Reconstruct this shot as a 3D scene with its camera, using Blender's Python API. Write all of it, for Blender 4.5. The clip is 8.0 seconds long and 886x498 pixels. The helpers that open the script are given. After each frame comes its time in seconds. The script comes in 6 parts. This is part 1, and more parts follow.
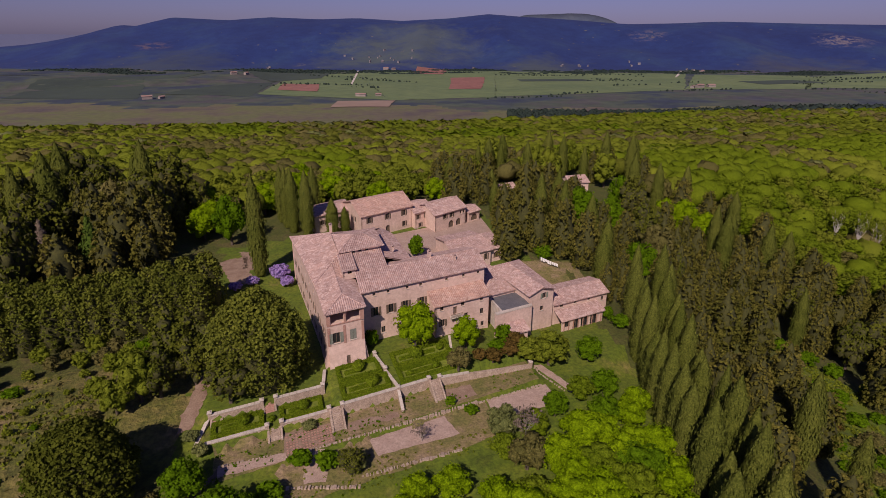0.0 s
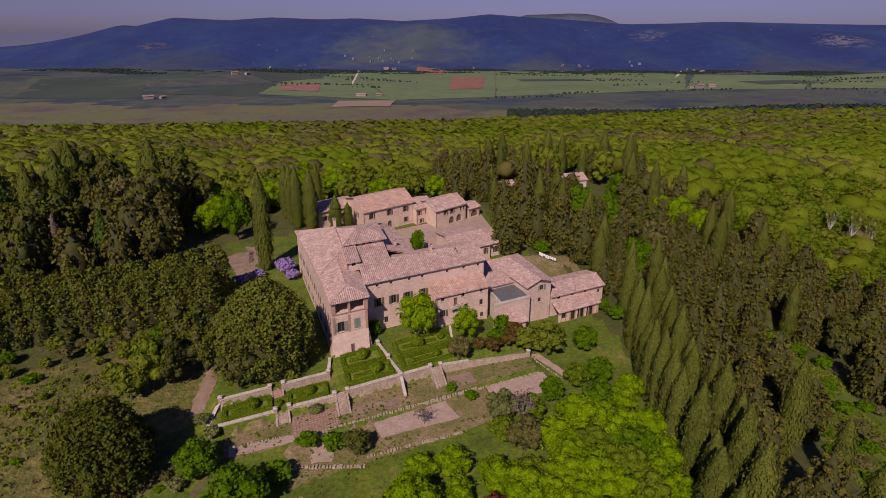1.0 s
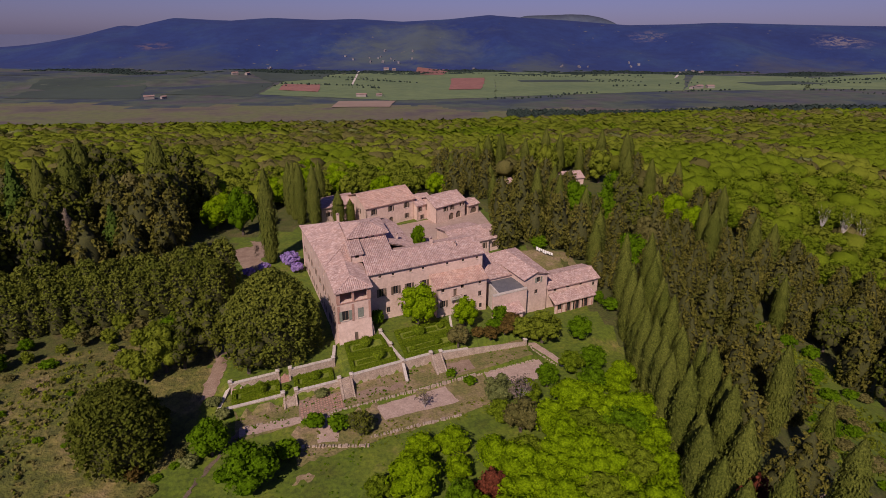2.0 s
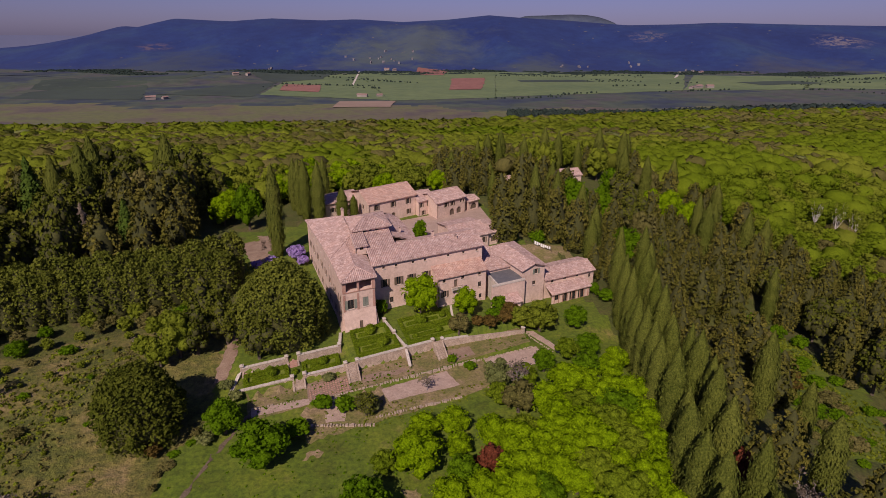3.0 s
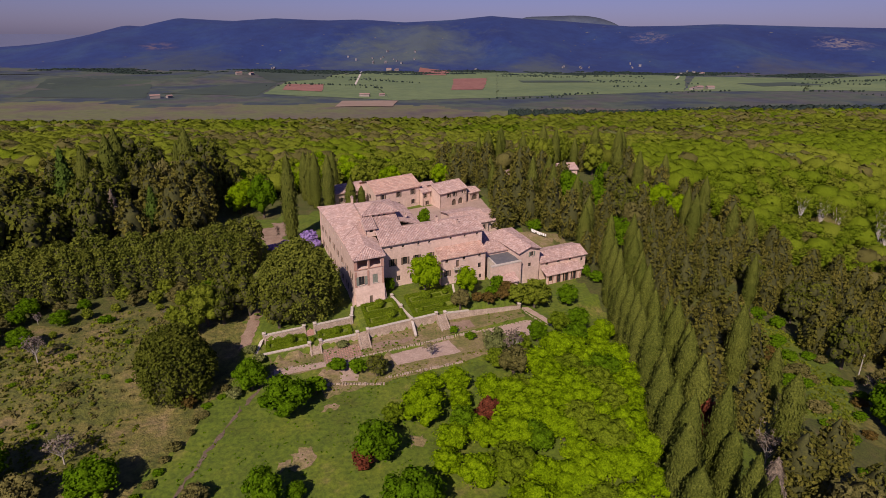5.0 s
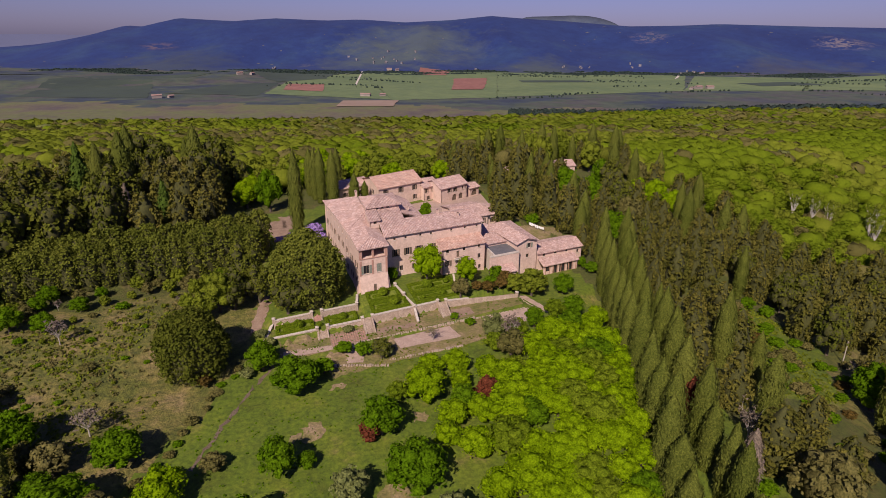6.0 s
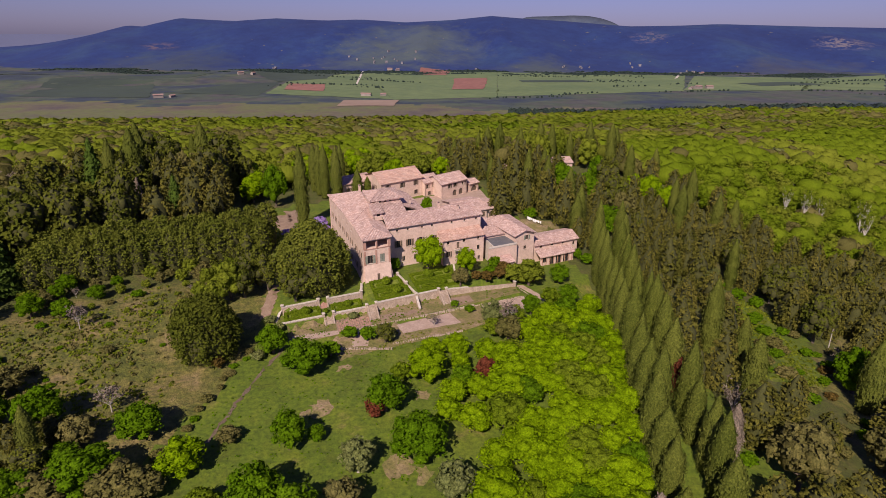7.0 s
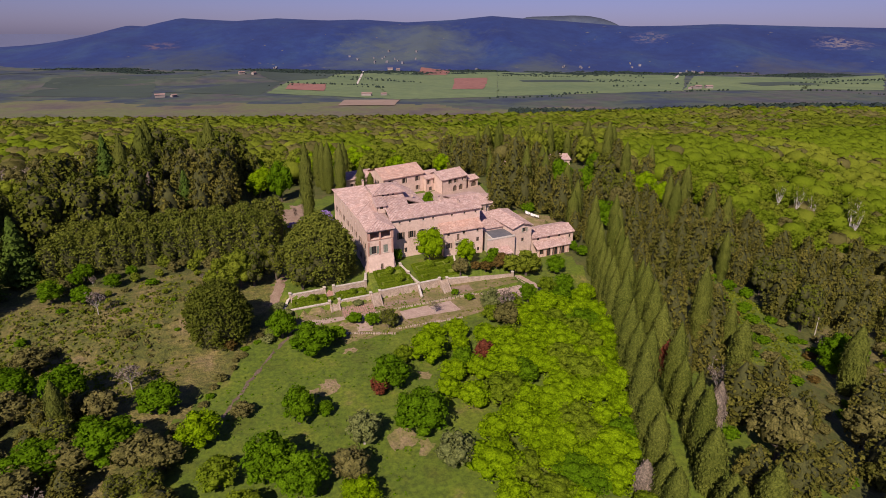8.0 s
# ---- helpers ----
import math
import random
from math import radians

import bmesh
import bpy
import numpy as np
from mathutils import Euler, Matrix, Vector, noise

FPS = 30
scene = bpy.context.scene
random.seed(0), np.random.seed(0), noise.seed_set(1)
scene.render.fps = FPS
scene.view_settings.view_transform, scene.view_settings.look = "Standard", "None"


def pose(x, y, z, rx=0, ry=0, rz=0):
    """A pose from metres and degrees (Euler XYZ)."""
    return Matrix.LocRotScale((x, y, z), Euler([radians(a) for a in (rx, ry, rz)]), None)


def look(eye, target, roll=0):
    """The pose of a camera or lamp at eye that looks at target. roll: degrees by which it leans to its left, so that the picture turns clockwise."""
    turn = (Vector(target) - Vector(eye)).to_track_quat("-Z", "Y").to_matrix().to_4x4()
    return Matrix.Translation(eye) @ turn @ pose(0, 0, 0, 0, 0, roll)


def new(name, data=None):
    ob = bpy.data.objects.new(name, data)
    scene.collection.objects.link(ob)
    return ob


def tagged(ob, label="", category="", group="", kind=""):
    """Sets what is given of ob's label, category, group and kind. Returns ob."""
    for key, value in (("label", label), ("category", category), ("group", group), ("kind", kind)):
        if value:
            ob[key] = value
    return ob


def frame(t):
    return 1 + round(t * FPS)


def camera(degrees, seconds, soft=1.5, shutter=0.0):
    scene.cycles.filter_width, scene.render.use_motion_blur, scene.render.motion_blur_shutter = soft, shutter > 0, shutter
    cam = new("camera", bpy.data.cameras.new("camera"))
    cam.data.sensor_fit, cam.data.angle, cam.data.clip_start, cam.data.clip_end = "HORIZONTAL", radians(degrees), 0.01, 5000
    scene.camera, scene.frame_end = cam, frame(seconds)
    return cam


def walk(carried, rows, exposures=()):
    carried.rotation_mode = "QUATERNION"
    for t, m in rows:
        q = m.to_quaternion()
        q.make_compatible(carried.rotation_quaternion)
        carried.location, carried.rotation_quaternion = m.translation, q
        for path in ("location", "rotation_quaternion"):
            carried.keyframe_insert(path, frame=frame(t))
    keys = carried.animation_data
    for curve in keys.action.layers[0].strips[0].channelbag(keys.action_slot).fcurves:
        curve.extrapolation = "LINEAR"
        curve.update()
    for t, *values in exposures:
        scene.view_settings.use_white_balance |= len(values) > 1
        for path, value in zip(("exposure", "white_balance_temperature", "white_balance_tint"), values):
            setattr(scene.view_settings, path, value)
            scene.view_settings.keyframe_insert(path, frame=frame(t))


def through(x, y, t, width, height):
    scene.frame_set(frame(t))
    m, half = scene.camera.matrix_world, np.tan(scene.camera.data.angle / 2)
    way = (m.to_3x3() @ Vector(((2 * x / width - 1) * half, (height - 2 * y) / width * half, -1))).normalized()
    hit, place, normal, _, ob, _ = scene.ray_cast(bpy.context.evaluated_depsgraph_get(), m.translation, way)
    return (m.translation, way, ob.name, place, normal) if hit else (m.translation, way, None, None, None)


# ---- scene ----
import functools

cam = camera(74.0, 8.0, 0.6)
KELVIN, TINT = 6500, 28
PATH = [
    (0, (-6.552, -16.216, 59.406), (-5.848, -14.474, 58.721), 0.2),
    (0.5, (-7.407, -18.224, 59.411), (-6.704, -16.481, 58.727), 0.2),
    (1, (-8.321, -20.349, 59.414), (-7.618, -18.606, 58.729), 0.2),
    (1.5, (-9.302, -22.634, 59.429), (-8.597, -20.891, 58.745), 0.3),
    (3, (-12.618, -30.239, 59.531), (-11.915, -28.496, 58.849), 0.2),
    (3.5, (-13.836, -32.976, 59.541), (-13.134, -31.232, 58.859), 0.3),
    (4, (-15.147, -35.890, 59.536), (-14.446, -34.145, 58.855), 0.3),
    (4.5, (-16.472, -38.889, 59.516), (-15.771, -37.144, 58.835), 0.4),
    (6, (-20.425, -48.083, 59.364), (-19.726, -46.337, 58.683), 0.4),
    (6.5, (-21.709, -51.153, 59.332), (-21.010, -49.407, 58.651), 0.4),
    (7, (-22.996, -54.257, 59.305), (-22.298, -52.511, 58.624), 0.4),
    (7.5, (-24.293, -57.391, 59.283), (-23.596, -55.644, 58.602), 0.4),
    (8, (-25.636, -60.580, 59.260), (-24.939, -58.834, 58.579), 0.4),
]
walk(cam, [(t, look(eye, target, roll)) for t, eye, target, roll in PATH],
     exposures=[(0.0, 0.24, KELVIN, TINT), (4.0, 0.42, KELVIN, TINT - 3), (8.0, 0.78, KELVIN, TINT - 7)])

# ---- world, sun ----
SUN = Vector((-5.98, -7.38, 7.66)).normalized()
world = bpy.data.worlds.new("sky")
scene.world = world
world.use_nodes = True
sky = world.node_tree.nodes.new("ShaderNodeTexSky")
sky.sky_type, sky.sun_disc = "NISHITA", False
sky.sun_elevation = math.asin(SUN.z)
sky.sun_rotation = math.atan2(SUN.x, SUN.y)
sky.air_density, sky.dust_density, sky.ozone_density = 1.0, 0.6, 3.0
background = world.node_tree.nodes["Background"]
background.inputs["Strength"].default_value = 0.043
tone = world.node_tree.nodes.new("ShaderNodeMix")
tone.data_type, tone.blend_type = "RGBA", "MULTIPLY"
tone.inputs[0].default_value, tone.inputs[7].default_value = 1.0, (0.60, 0.56, 1.0, 1)
world.node_tree.links.new(sky.outputs[0], tone.inputs[6])
world.node_tree.links.new(tone.outputs[2], background.inputs[0])
sun = new("sun", bpy.data.lights.new("sun", "SUN"))
sun.data.energy, sun.data.angle, sun.data.color = 3.5, radians(0.6), (1.0, 0.88, 0.68)
sun.matrix_world = look(SUN * 300, (0, 0, 0))

# ---- from plan to world ----
# The plan's first axis runs ahead of the walk, its second to the right; LONG, WIDE and RAKE stretch and shear it to
# keep its look from the camera.
LONG, WIDE, RAKE = 1.2747, 0.944, 0.2993


def vale_xy(s, l):
    return (0.3746 * s * LONG + 0.9272 * l * WIDE, 0.9272 * s * LONG - 0.3746 * l * WIDE)


def lay(x, y, z):
    """A place in the world from its place in the plan; its height over the villa's floor is scaled to fit the camera's
    view.
    """
    s, l = 0.3746 * x + 0.9272 * y, (0.9272 * x - 0.3746 * y) * WIDE
    level = rolling(x, y)
    to = LONG * s - RAKE * level
    # 38.9 back and 59.4 up is where the camera stands midway through the walk.
    away = max(30.0, to + 38.9)
    return (0.3746 * to + 0.9272 * l, 0.9272 * to - 0.3746 * l, 59.4 - (59.4 - z) * away / (away - RAKE * (z - level)))


def settle(me):
    """Lays the corners of a mesh drawn on the plan into the world."""
    for v in me.vertices:
        v.co = lay(*v.co)
    me.update()
    return me


# ---- materials ----
def mat_base(name):
    m = bpy.data.materials.new(name)
    m.use_nodes = True
    return m, m.node_tree.nodes, m.node_tree.links, m.node_tree.nodes["Principled BSDF"]


def noise_node(nodes, links, scale, detail=4.0, rough=0.6, stretch=(1, 1, 1)):
    place = nodes.new("ShaderNodeNewGeometry")
    mapping = nodes.new("ShaderNodeMapping")
    mapping.inputs["Scale"].default_value = stretch
    tex = nodes.new("ShaderNodeTexNoise")
    tex.inputs["Scale"].default_value, tex.inputs["Detail"].default_value = scale, detail
    tex.inputs["Roughness"].default_value = rough
    links.new(place.outputs["Position"], mapping.inputs["Vector"])
    links.new(mapping.outputs[0], tex.inputs["Vector"])
    return tex


def ramp_node(nodes, links, source, stops):
    ramp = nodes.new("ShaderNodeValToRGB")
    els = ramp.color_ramp.elements
    while len(els) < len(stops):
        els.new(0.5)
    for el, (at, colour) in zip(els, stops):
        el.position, el.color = at, (*colour, 1)
    links.new(source, ramp.inputs[0])
    return ramp


def mix_node(nodes, links, a, b, factor, kind="MIX"):
    mix = nodes.new("ShaderNodeMix")
    mix.data_type, mix.blend_type = "RGBA", kind
    for sock, value in ((6, a), (7, b), (0, factor)):
        if isinstance(value, (int, float)):
            mix.inputs[sock].default_value = value
        elif isinstance(value, tuple):
            mix.inputs[sock].default_value = (*value, 1)
        else:
            links.new(value, mix.inputs[sock])
    return mix.outputs[2]


def surface(name, stops, scale, fine=None, rough=0.9, bump=0.3, bump_scale=8.0, metal=0.0, stretch=(1, 1, 1), dist=0.05):
    """A mottled surface: large patches from stops, fine grain between the two colours of fine."""
    m, nodes, links, bsdf = mat_base(name)
    big = noise_node(nodes, links, scale, 5, 0.65, stretch)
    colour = ramp_node(nodes, links, big.outputs[0], stops).outputs[0]
    if fine:
        grain = noise_node(nodes, links, fine[0], 3, 0.7, stretch)
        speck = ramp_node(nodes, links, grain.outputs[0], ((0.35, fine[1]), (0.65, fine[2])))
        colour = mix_node(nodes, links, colour, speck.outputs[0], 1.0, "MULTIPLY")
    links.new(colour, bsdf.inputs["Base Color"])
    bsdf.inputs["Roughness"].default_value, bsdf.inputs["Metallic"].default_value = rough, metal
    if bump:
        rel = noise_node(nodes, links, bump_scale, 4, 0.6, stretch)
        b = nodes.new("ShaderNodeBump")
        b.inputs["Strength"].default_value, b.inputs["Distance"].default_value = bump, dist
        links.new(rel.outputs[0], b.inputs["Height"])
        links.new(b.outputs[0], bsdf.inputs["Normal"])
    return m


def foliage(name, dark, light, through=0.35, patch=0.12):
    """Leaves: colour varies by tree, by leaf and in soft patches; some light passes through."""
    m, nodes, links, bsdf = mat_base(name)
    info, geo = nodes.new("ShaderNodeObjectInfo"), nodes.new("ShaderNodeNewGeometry")
    base = mix_node(nodes, links, dark, light, info.outputs["Random"])
    leaf = mix_node(nodes, links, dark, light, geo.outputs["Random Per Island"])
    big = noise_node(nodes, links, patch, 3, 0.6)
    soft = ramp_node(nodes, links, big.outputs[0], ((0.35, dark), (0.65, light)))
    colour = mix_node(nodes, links, base, leaf, 0.5)
    colour = mix_node(nodes, links, colour, soft.outputs[0], 0.35)
    grain = noise_node(nodes, links, 3.2, 3, 0.75)
    speck = ramp_node(nodes, links, grain.outputs[0], ((0.36, (0.54, 0.57, 0.52)), (0.52, (1, 1, 1)), (0.66, (1.5, 1.42, 1.35))))
    colour = mix_node(nodes, links, colour, speck.outputs[0], 1.0, "MULTIPLY")
    relief = nodes.new("ShaderNodeBump")
    relief.inputs["Strength"].default_value, relief.inputs["Distance"].default_value = 0.7, 0.25
    links.new(grain.outputs[0], relief.inputs["Height"])
    links.new(relief.outputs[0], bsdf.inputs["Normal"])
    links.new(colour, bsdf.inputs["Base Color"])
    bsdf.inputs["Roughness"].default_value = 0.9
    bsdf.inputs["Specular IOR Level"].default_value = 0.05
    thin, out, both = nodes.new("ShaderNodeBsdfTranslucent"), nodes["Material Output"], nodes.new("ShaderNodeMixShader")
    links.new(colour, thin.inputs["Color"])
    both.inputs[0].default_value = through
    links.new(bsdf.outputs[0], both.inputs[1])
    links.new(thin.outputs[0], both.inputs[2])
    links.new(both.outputs[0], out.inputs["Surface"])
    return m


def roof_tiles(name, stops):
    """Old terracotta: each tile a shade of its own, with lichen in patches."""
    m, nodes, links, bsdf = mat_base(name)
    place, vor = nodes.new("ShaderNodeNewGeometry"), nodes.new("ShaderNodeTexVoronoi")
    vor.inputs["Scale"].default_value = 2.4
    links.new(place.outputs["Position"], vor.inputs["Vector"])
    sep = nodes.new("ShaderNodeSeparateColor")
    links.new(vor.outputs["Color"], sep.inputs[0])
    tile = ramp_node(nodes, links, sep.outputs[0], stops)
    lichen = noise_node(nodes, links, 0.45, 6, 0.7)
    worn = ramp_node(nodes, links, lichen.outputs[0], ((0.3, (0.72, 0.70, 0.70)), (0.5, (1, 1, 1)), (0.72, (1.18, 1.12, 1.06))))
    links.new(mix_node(nodes, links, tile.outputs[0], worn.outputs[0], 1.0, "MULTIPLY"), bsdf.inputs["Base Color"])
    bsdf.inputs["Roughness"].default_value = 0.95
    return m


TILES = roof_tiles("old_roof_tiles", ((0.0, (0.33, 0.218, 0.198)), (0.35, (0.39, 0.268, 0.246)), (0.7, (0.44, 0.313, 0.29)), (1.0, (0.53, 0.405, 0.38))))
TILES_RED = roof_tiles("newer_roof_tiles", ((0.0, (0.37, 0.225, 0.185)), (0.5, (0.44, 0.285, 0.24)), (1.0, (0.53, 0.38, 0.325))))
PLASTER = surface("weathered_plaster", ((0.25, (0.50, 0.362, 0.312)), (0.5, (0.59, 0.442, 0.388)), (0.75, (0.66, 0.515, 0.458))), 0.3,
                  (1.6, (0.86, 0.84, 0.82), (1.06, 1.05, 1.04)), bump=0.25, bump_scale=5)
STONE = surface("rubble_stone", ((0.25, (0.30, 0.235, 0.19)), (0.5, (0.42, 0.335, 0.275)), (0.75, (0.53, 0.44, 0.37))), 0.9,
                (4.0, (0.66, 0.64, 0.62), (1.12, 1.1, 1.08)), bump=0.8, bump_scale=3.5, dist=0.12)
COPING = surface("pale_stone_coping", ((0.3, (0.42, 0.37, 0.33)), (0.7, (0.62, 0.56, 0.50))), 0.8, (6.0, (0.8, 0.8, 0.8), (1.1, 1.1, 1.1)), bump=0.3)
BRICK = surface("red_brick", ((0.3, (0.34, 0.185, 0.145)), (0.7, (0.45, 0.275, 0.225))), 1.2, (9.0, (0.75, 0.75, 0.75), (1.15, 1.15, 1.15)), bump=0.4)
LINEN = surface("white_linen", ((0.3, (0.62, 0.62, 0.64)), (0.7, (0.78, 0.78, 0.78))), 2.0, bump=0.1)
WOOD = surface("weathered_shutter_wood", ((0.3, (0.10, 0.07, 0.05)), (0.7, (0.17, 0.13, 0.10))), 2.0, rough=0.7, bump=0.2)
WOOD_GREEN = surface("grey_green_shutter_paint", ((0.3, (0.16, 0.18, 0.15)), (0.7, (0.24, 0.26, 0.22))), 2.0, rough=0.7, bump=0.2)
GLASS = surface("dark_window_glass", ((0.3, (0.012, 0.013, 0.016)), (0.7, (0.03, 0.032, 0.036))), 0.6, rough=0.12, bump=0)
SLATE = surface("grey_flat_roofing", ((0.3, (0.10, 0.10, 0.115)), (0.7, (0.15, 0.15, 0.165))), 0.6, (5.0, (0.85, 0.85, 0.85), (1.1, 1.1, 1.1)), rough=0.8, bump=0.2)
GRAVEL = surface("pinkish_gravel", ((0.3, (0.345, 0.25, 0.21)), (0.7, (0.44, 0.335, 0.285))), 0.5, (3.0, (0.78, 0.77, 0.76), (1.12, 1.1, 1.1)), bump=0.5, bump_scale=12)
EARTH = surface("bare_reddish_earth", ((0.3, (0.22, 0.14, 0.10)), (0.7, (0.33, 0.24, 0.18))), 0.6, (5.0, (0.75, 0.75, 0.75), (1.1, 1.1, 1.1)), bump=0.6)
TRACK = surface("dark_track_earth", ((0.3, (0.10, 0.072, 0.045)), (0.7, (0.18, 0.135, 0.095))), 0.7, (4.0, (0.7, 0.7, 0.7), (1.15, 1.15, 1.15)), bump=0.6)
BARK = surface("bark", ((0.3, (0.06, 0.045, 0.035)), (0.7, (0.12, 0.095, 0.075))), 1.5, (8.0, (0.7, 0.7, 0.7), (1.2, 1.2, 1.2)), bump=0.8, stretch=(1, 1, 0.25))
PALE_BARK = surface("pale_grey_bark", ((0.3, (0.28, 0.25, 0.23)), (0.7, (0.45, 0.41, 0.38))), 1.5, bump=0.5)
WHITE_BARK = surface("white_birch_bark", ((0.3, (0.50, 0.46, 0.42)), (0.7, (0.70, 0.66, 0.62))), 2.0, bump=0.3)
GRASS = surface("meadow_grass", ((0.28, (0.076, 0.098, 0.006)), (0.45, (0.084, 0.132, 0.005)), (0.6, (0.112, 0.150, 0.008)), (0.74, (0.20, 0.165, 0.055))), 0.11,
                (1.3, (0.6, 0.62, 0.55), (1.25, 1.2, 1.2)), bump=0.5, bump_scale=2.5, dist=0.15)
DRY_GRASS = surface("rough_dry_grass", ((0.28, (0.062, 0.078, 0.009)), (0.44, (0.098, 0.106, 0.017)), (0.56, (0.148, 0.130, 0.036)), (0.70, (0.225, 0.165, 0.085))), 0.12,
                    (0.9, (0.55, 0.6, 0.5), (1.35, 1.3, 1.25)), bump=1.0, bump_scale=1.8, dist=0.4)
FLOOR = surface("woodland_floor", ((0.3, (0.055, 0.075, 0.007)), (0.5, (0.085, 0.098, 0.014)), (0.7, (0.125, 0.105, 0.034))), 0.2, (1.5, (0.6, 0.6, 0.6), (1.2, 1.2, 1.2)), bump=0.8, dist=0.3)
LAWN = surface("mown_lawn", ((0.3, (0.125, 0.180, 0.012)), (0.7, (0.19, 0.225, 0.024))), 0.12, (1.5, (0.7, 0.72, 0.7), (1.2, 1.15, 1.1)), bump=0.5, dist=0.1)
# Valley meadows; their blue-grey tones carry painted distance haze.
VALLEY = surface("hazed_valley_meadows", ((0.34, (0.024, 0.036, 0.066)), (0.44, (0.034, 0.050, 0.066)), (0.52, (0.062, 0.084, 0.056)), (0.60, (0.070, 0.070, 0.068)), (0.70, (0.042, 0.050, 0.074))), 0.0042,
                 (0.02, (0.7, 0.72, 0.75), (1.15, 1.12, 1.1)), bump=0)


def hill_woods():
    """Woods of the far hills, distance haze put into their blue colour; a slope in the middle is painted paler as
    sunlit, with scattered clearings.
    """
    m, nodes, links, bsdf = mat_base("hazed_hill_woods")
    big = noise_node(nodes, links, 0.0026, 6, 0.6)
    # The blue here is distance haze painted into the base colour.
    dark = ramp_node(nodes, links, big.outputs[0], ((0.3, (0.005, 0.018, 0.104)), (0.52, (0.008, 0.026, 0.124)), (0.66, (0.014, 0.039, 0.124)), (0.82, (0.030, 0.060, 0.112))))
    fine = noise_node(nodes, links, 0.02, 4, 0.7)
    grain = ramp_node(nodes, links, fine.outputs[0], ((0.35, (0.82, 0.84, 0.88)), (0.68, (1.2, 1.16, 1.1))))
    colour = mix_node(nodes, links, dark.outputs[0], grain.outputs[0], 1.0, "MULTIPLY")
    place = nodes.new("ShaderNodeNewGeometry")
    warp = noise_node(nodes, links, 0.006, 4, 0.7)
    flat = nodes.new("ShaderNodeVectorMath")
    flat.operation = "MULTIPLY"
    flat.inputs[1].default_value = (1, 1, 0)
    links.new(place.outputs["Position"], flat.inputs[0])
    # Bare rock, then slopes whose sunlit look is mixed into the colour.
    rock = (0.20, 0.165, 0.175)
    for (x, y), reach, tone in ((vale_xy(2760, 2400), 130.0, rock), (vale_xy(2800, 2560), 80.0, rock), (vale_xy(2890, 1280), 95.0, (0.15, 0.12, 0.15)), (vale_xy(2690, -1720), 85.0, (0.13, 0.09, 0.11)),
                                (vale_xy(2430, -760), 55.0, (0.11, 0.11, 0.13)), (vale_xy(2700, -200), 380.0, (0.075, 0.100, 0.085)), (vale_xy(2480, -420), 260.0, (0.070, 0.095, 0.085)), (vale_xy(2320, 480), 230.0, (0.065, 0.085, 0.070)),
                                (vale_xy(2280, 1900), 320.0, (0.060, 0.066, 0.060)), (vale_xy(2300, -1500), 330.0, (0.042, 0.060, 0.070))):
        away = nodes.new("ShaderNodeVectorMath")
        away.operation = "DISTANCE"
        away.inputs[1].default_value = (x, y, 0)
        links.new(flat.outputs[0], away.inputs[0])
        add = nodes.new("ShaderNodeMath")
        add.operation, add.inputs[1].default_value = "MULTIPLY_ADD", -reach * 2.4
        links.new(warp.outputs[0], add.inputs[0])
        links.new(away.outputs["Value"], add.inputs[2])
        span = nodes.new("ShaderNodeMapRange")
        for k, v in ((1, -reach * 0.9), (2, reach * 0.1), (3, 0.6), (4, 0.0)):
            span.inputs[k].default_value = v
        links.new(add.outputs[0], span.inputs[0])
        cover = span.outputs[0]
        if reach <= 130:
            ledge = noise_node(nodes, links, 0.022, 4, 0.75, (1, 1, 3))
            bare = ramp_node(nodes, links, ledge.outputs[0], ((0.46, (0, 0, 0)), (0.56, (1, 1, 1))))
            cover = mix_node(nodes, links, (0, 0, 0), bare.outputs[0], cover)
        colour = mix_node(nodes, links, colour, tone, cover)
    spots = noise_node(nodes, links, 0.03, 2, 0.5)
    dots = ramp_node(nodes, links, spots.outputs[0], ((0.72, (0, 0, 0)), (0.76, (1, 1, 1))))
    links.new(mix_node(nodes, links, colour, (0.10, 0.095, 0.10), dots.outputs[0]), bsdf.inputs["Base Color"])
    bsdf.inputs["Roughness"].default_value = 1.0
    return m


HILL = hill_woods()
RED_FIELD = surface("ploughed_red_earth", ((0.3, (0.21, 0.085, 0.07)), (0.7, (0.29, 0.135, 0.105))), 0.008, (0.06, (0.85, 0.85, 0.85), (1.1, 1.1, 1.1)), bump=0)
TAN_FIELD = surface("bare_tan_field", ((0.3, (0.22, 0.155, 0.12)), (0.7, (0.29, 0.21, 0.165))), 0.01, bump=0)
GREEN_FIELD = surface("spring_wheat", ((0.3, (0.086, 0.136, 0.056)), (0.7, (0.145, 0.195, 0.075))), 0.004, (0.03, (0.85, 0.86, 0.9), (1.1, 1.08, 1.1)), bump=0)
# Darker pasture for far fields; its shaded look is put into the colour.
DARK_FIELD = surface("shade_toned_pasture", ((0.3, (0.028, 0.044, 0.036)), (0.7, (0.045, 0.068, 0.046))), 0.006, bump=0)
BROWN_WOOD = surface("bare_oak_wood", ((0.34, (0.082, 0.064, 0.066)), (0.46, (0.118, 0.104, 0.064)), (0.56, (0.116, 0.130, 0.046)), (0.68, (0.094, 0.078, 0.068))), 0.006, (0.06, (0.85, 0.85, 0.86), (1.1, 1.1, 1.1)), bump=0)
ROAD_DUST = surface("white_road", ((0.3, (0.45, 0.40, 0.36)), (0.7, (0.6, 0.55, 0.5))), 0.05, bump=0)
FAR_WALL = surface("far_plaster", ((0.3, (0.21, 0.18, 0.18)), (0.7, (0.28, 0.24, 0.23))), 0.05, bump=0)
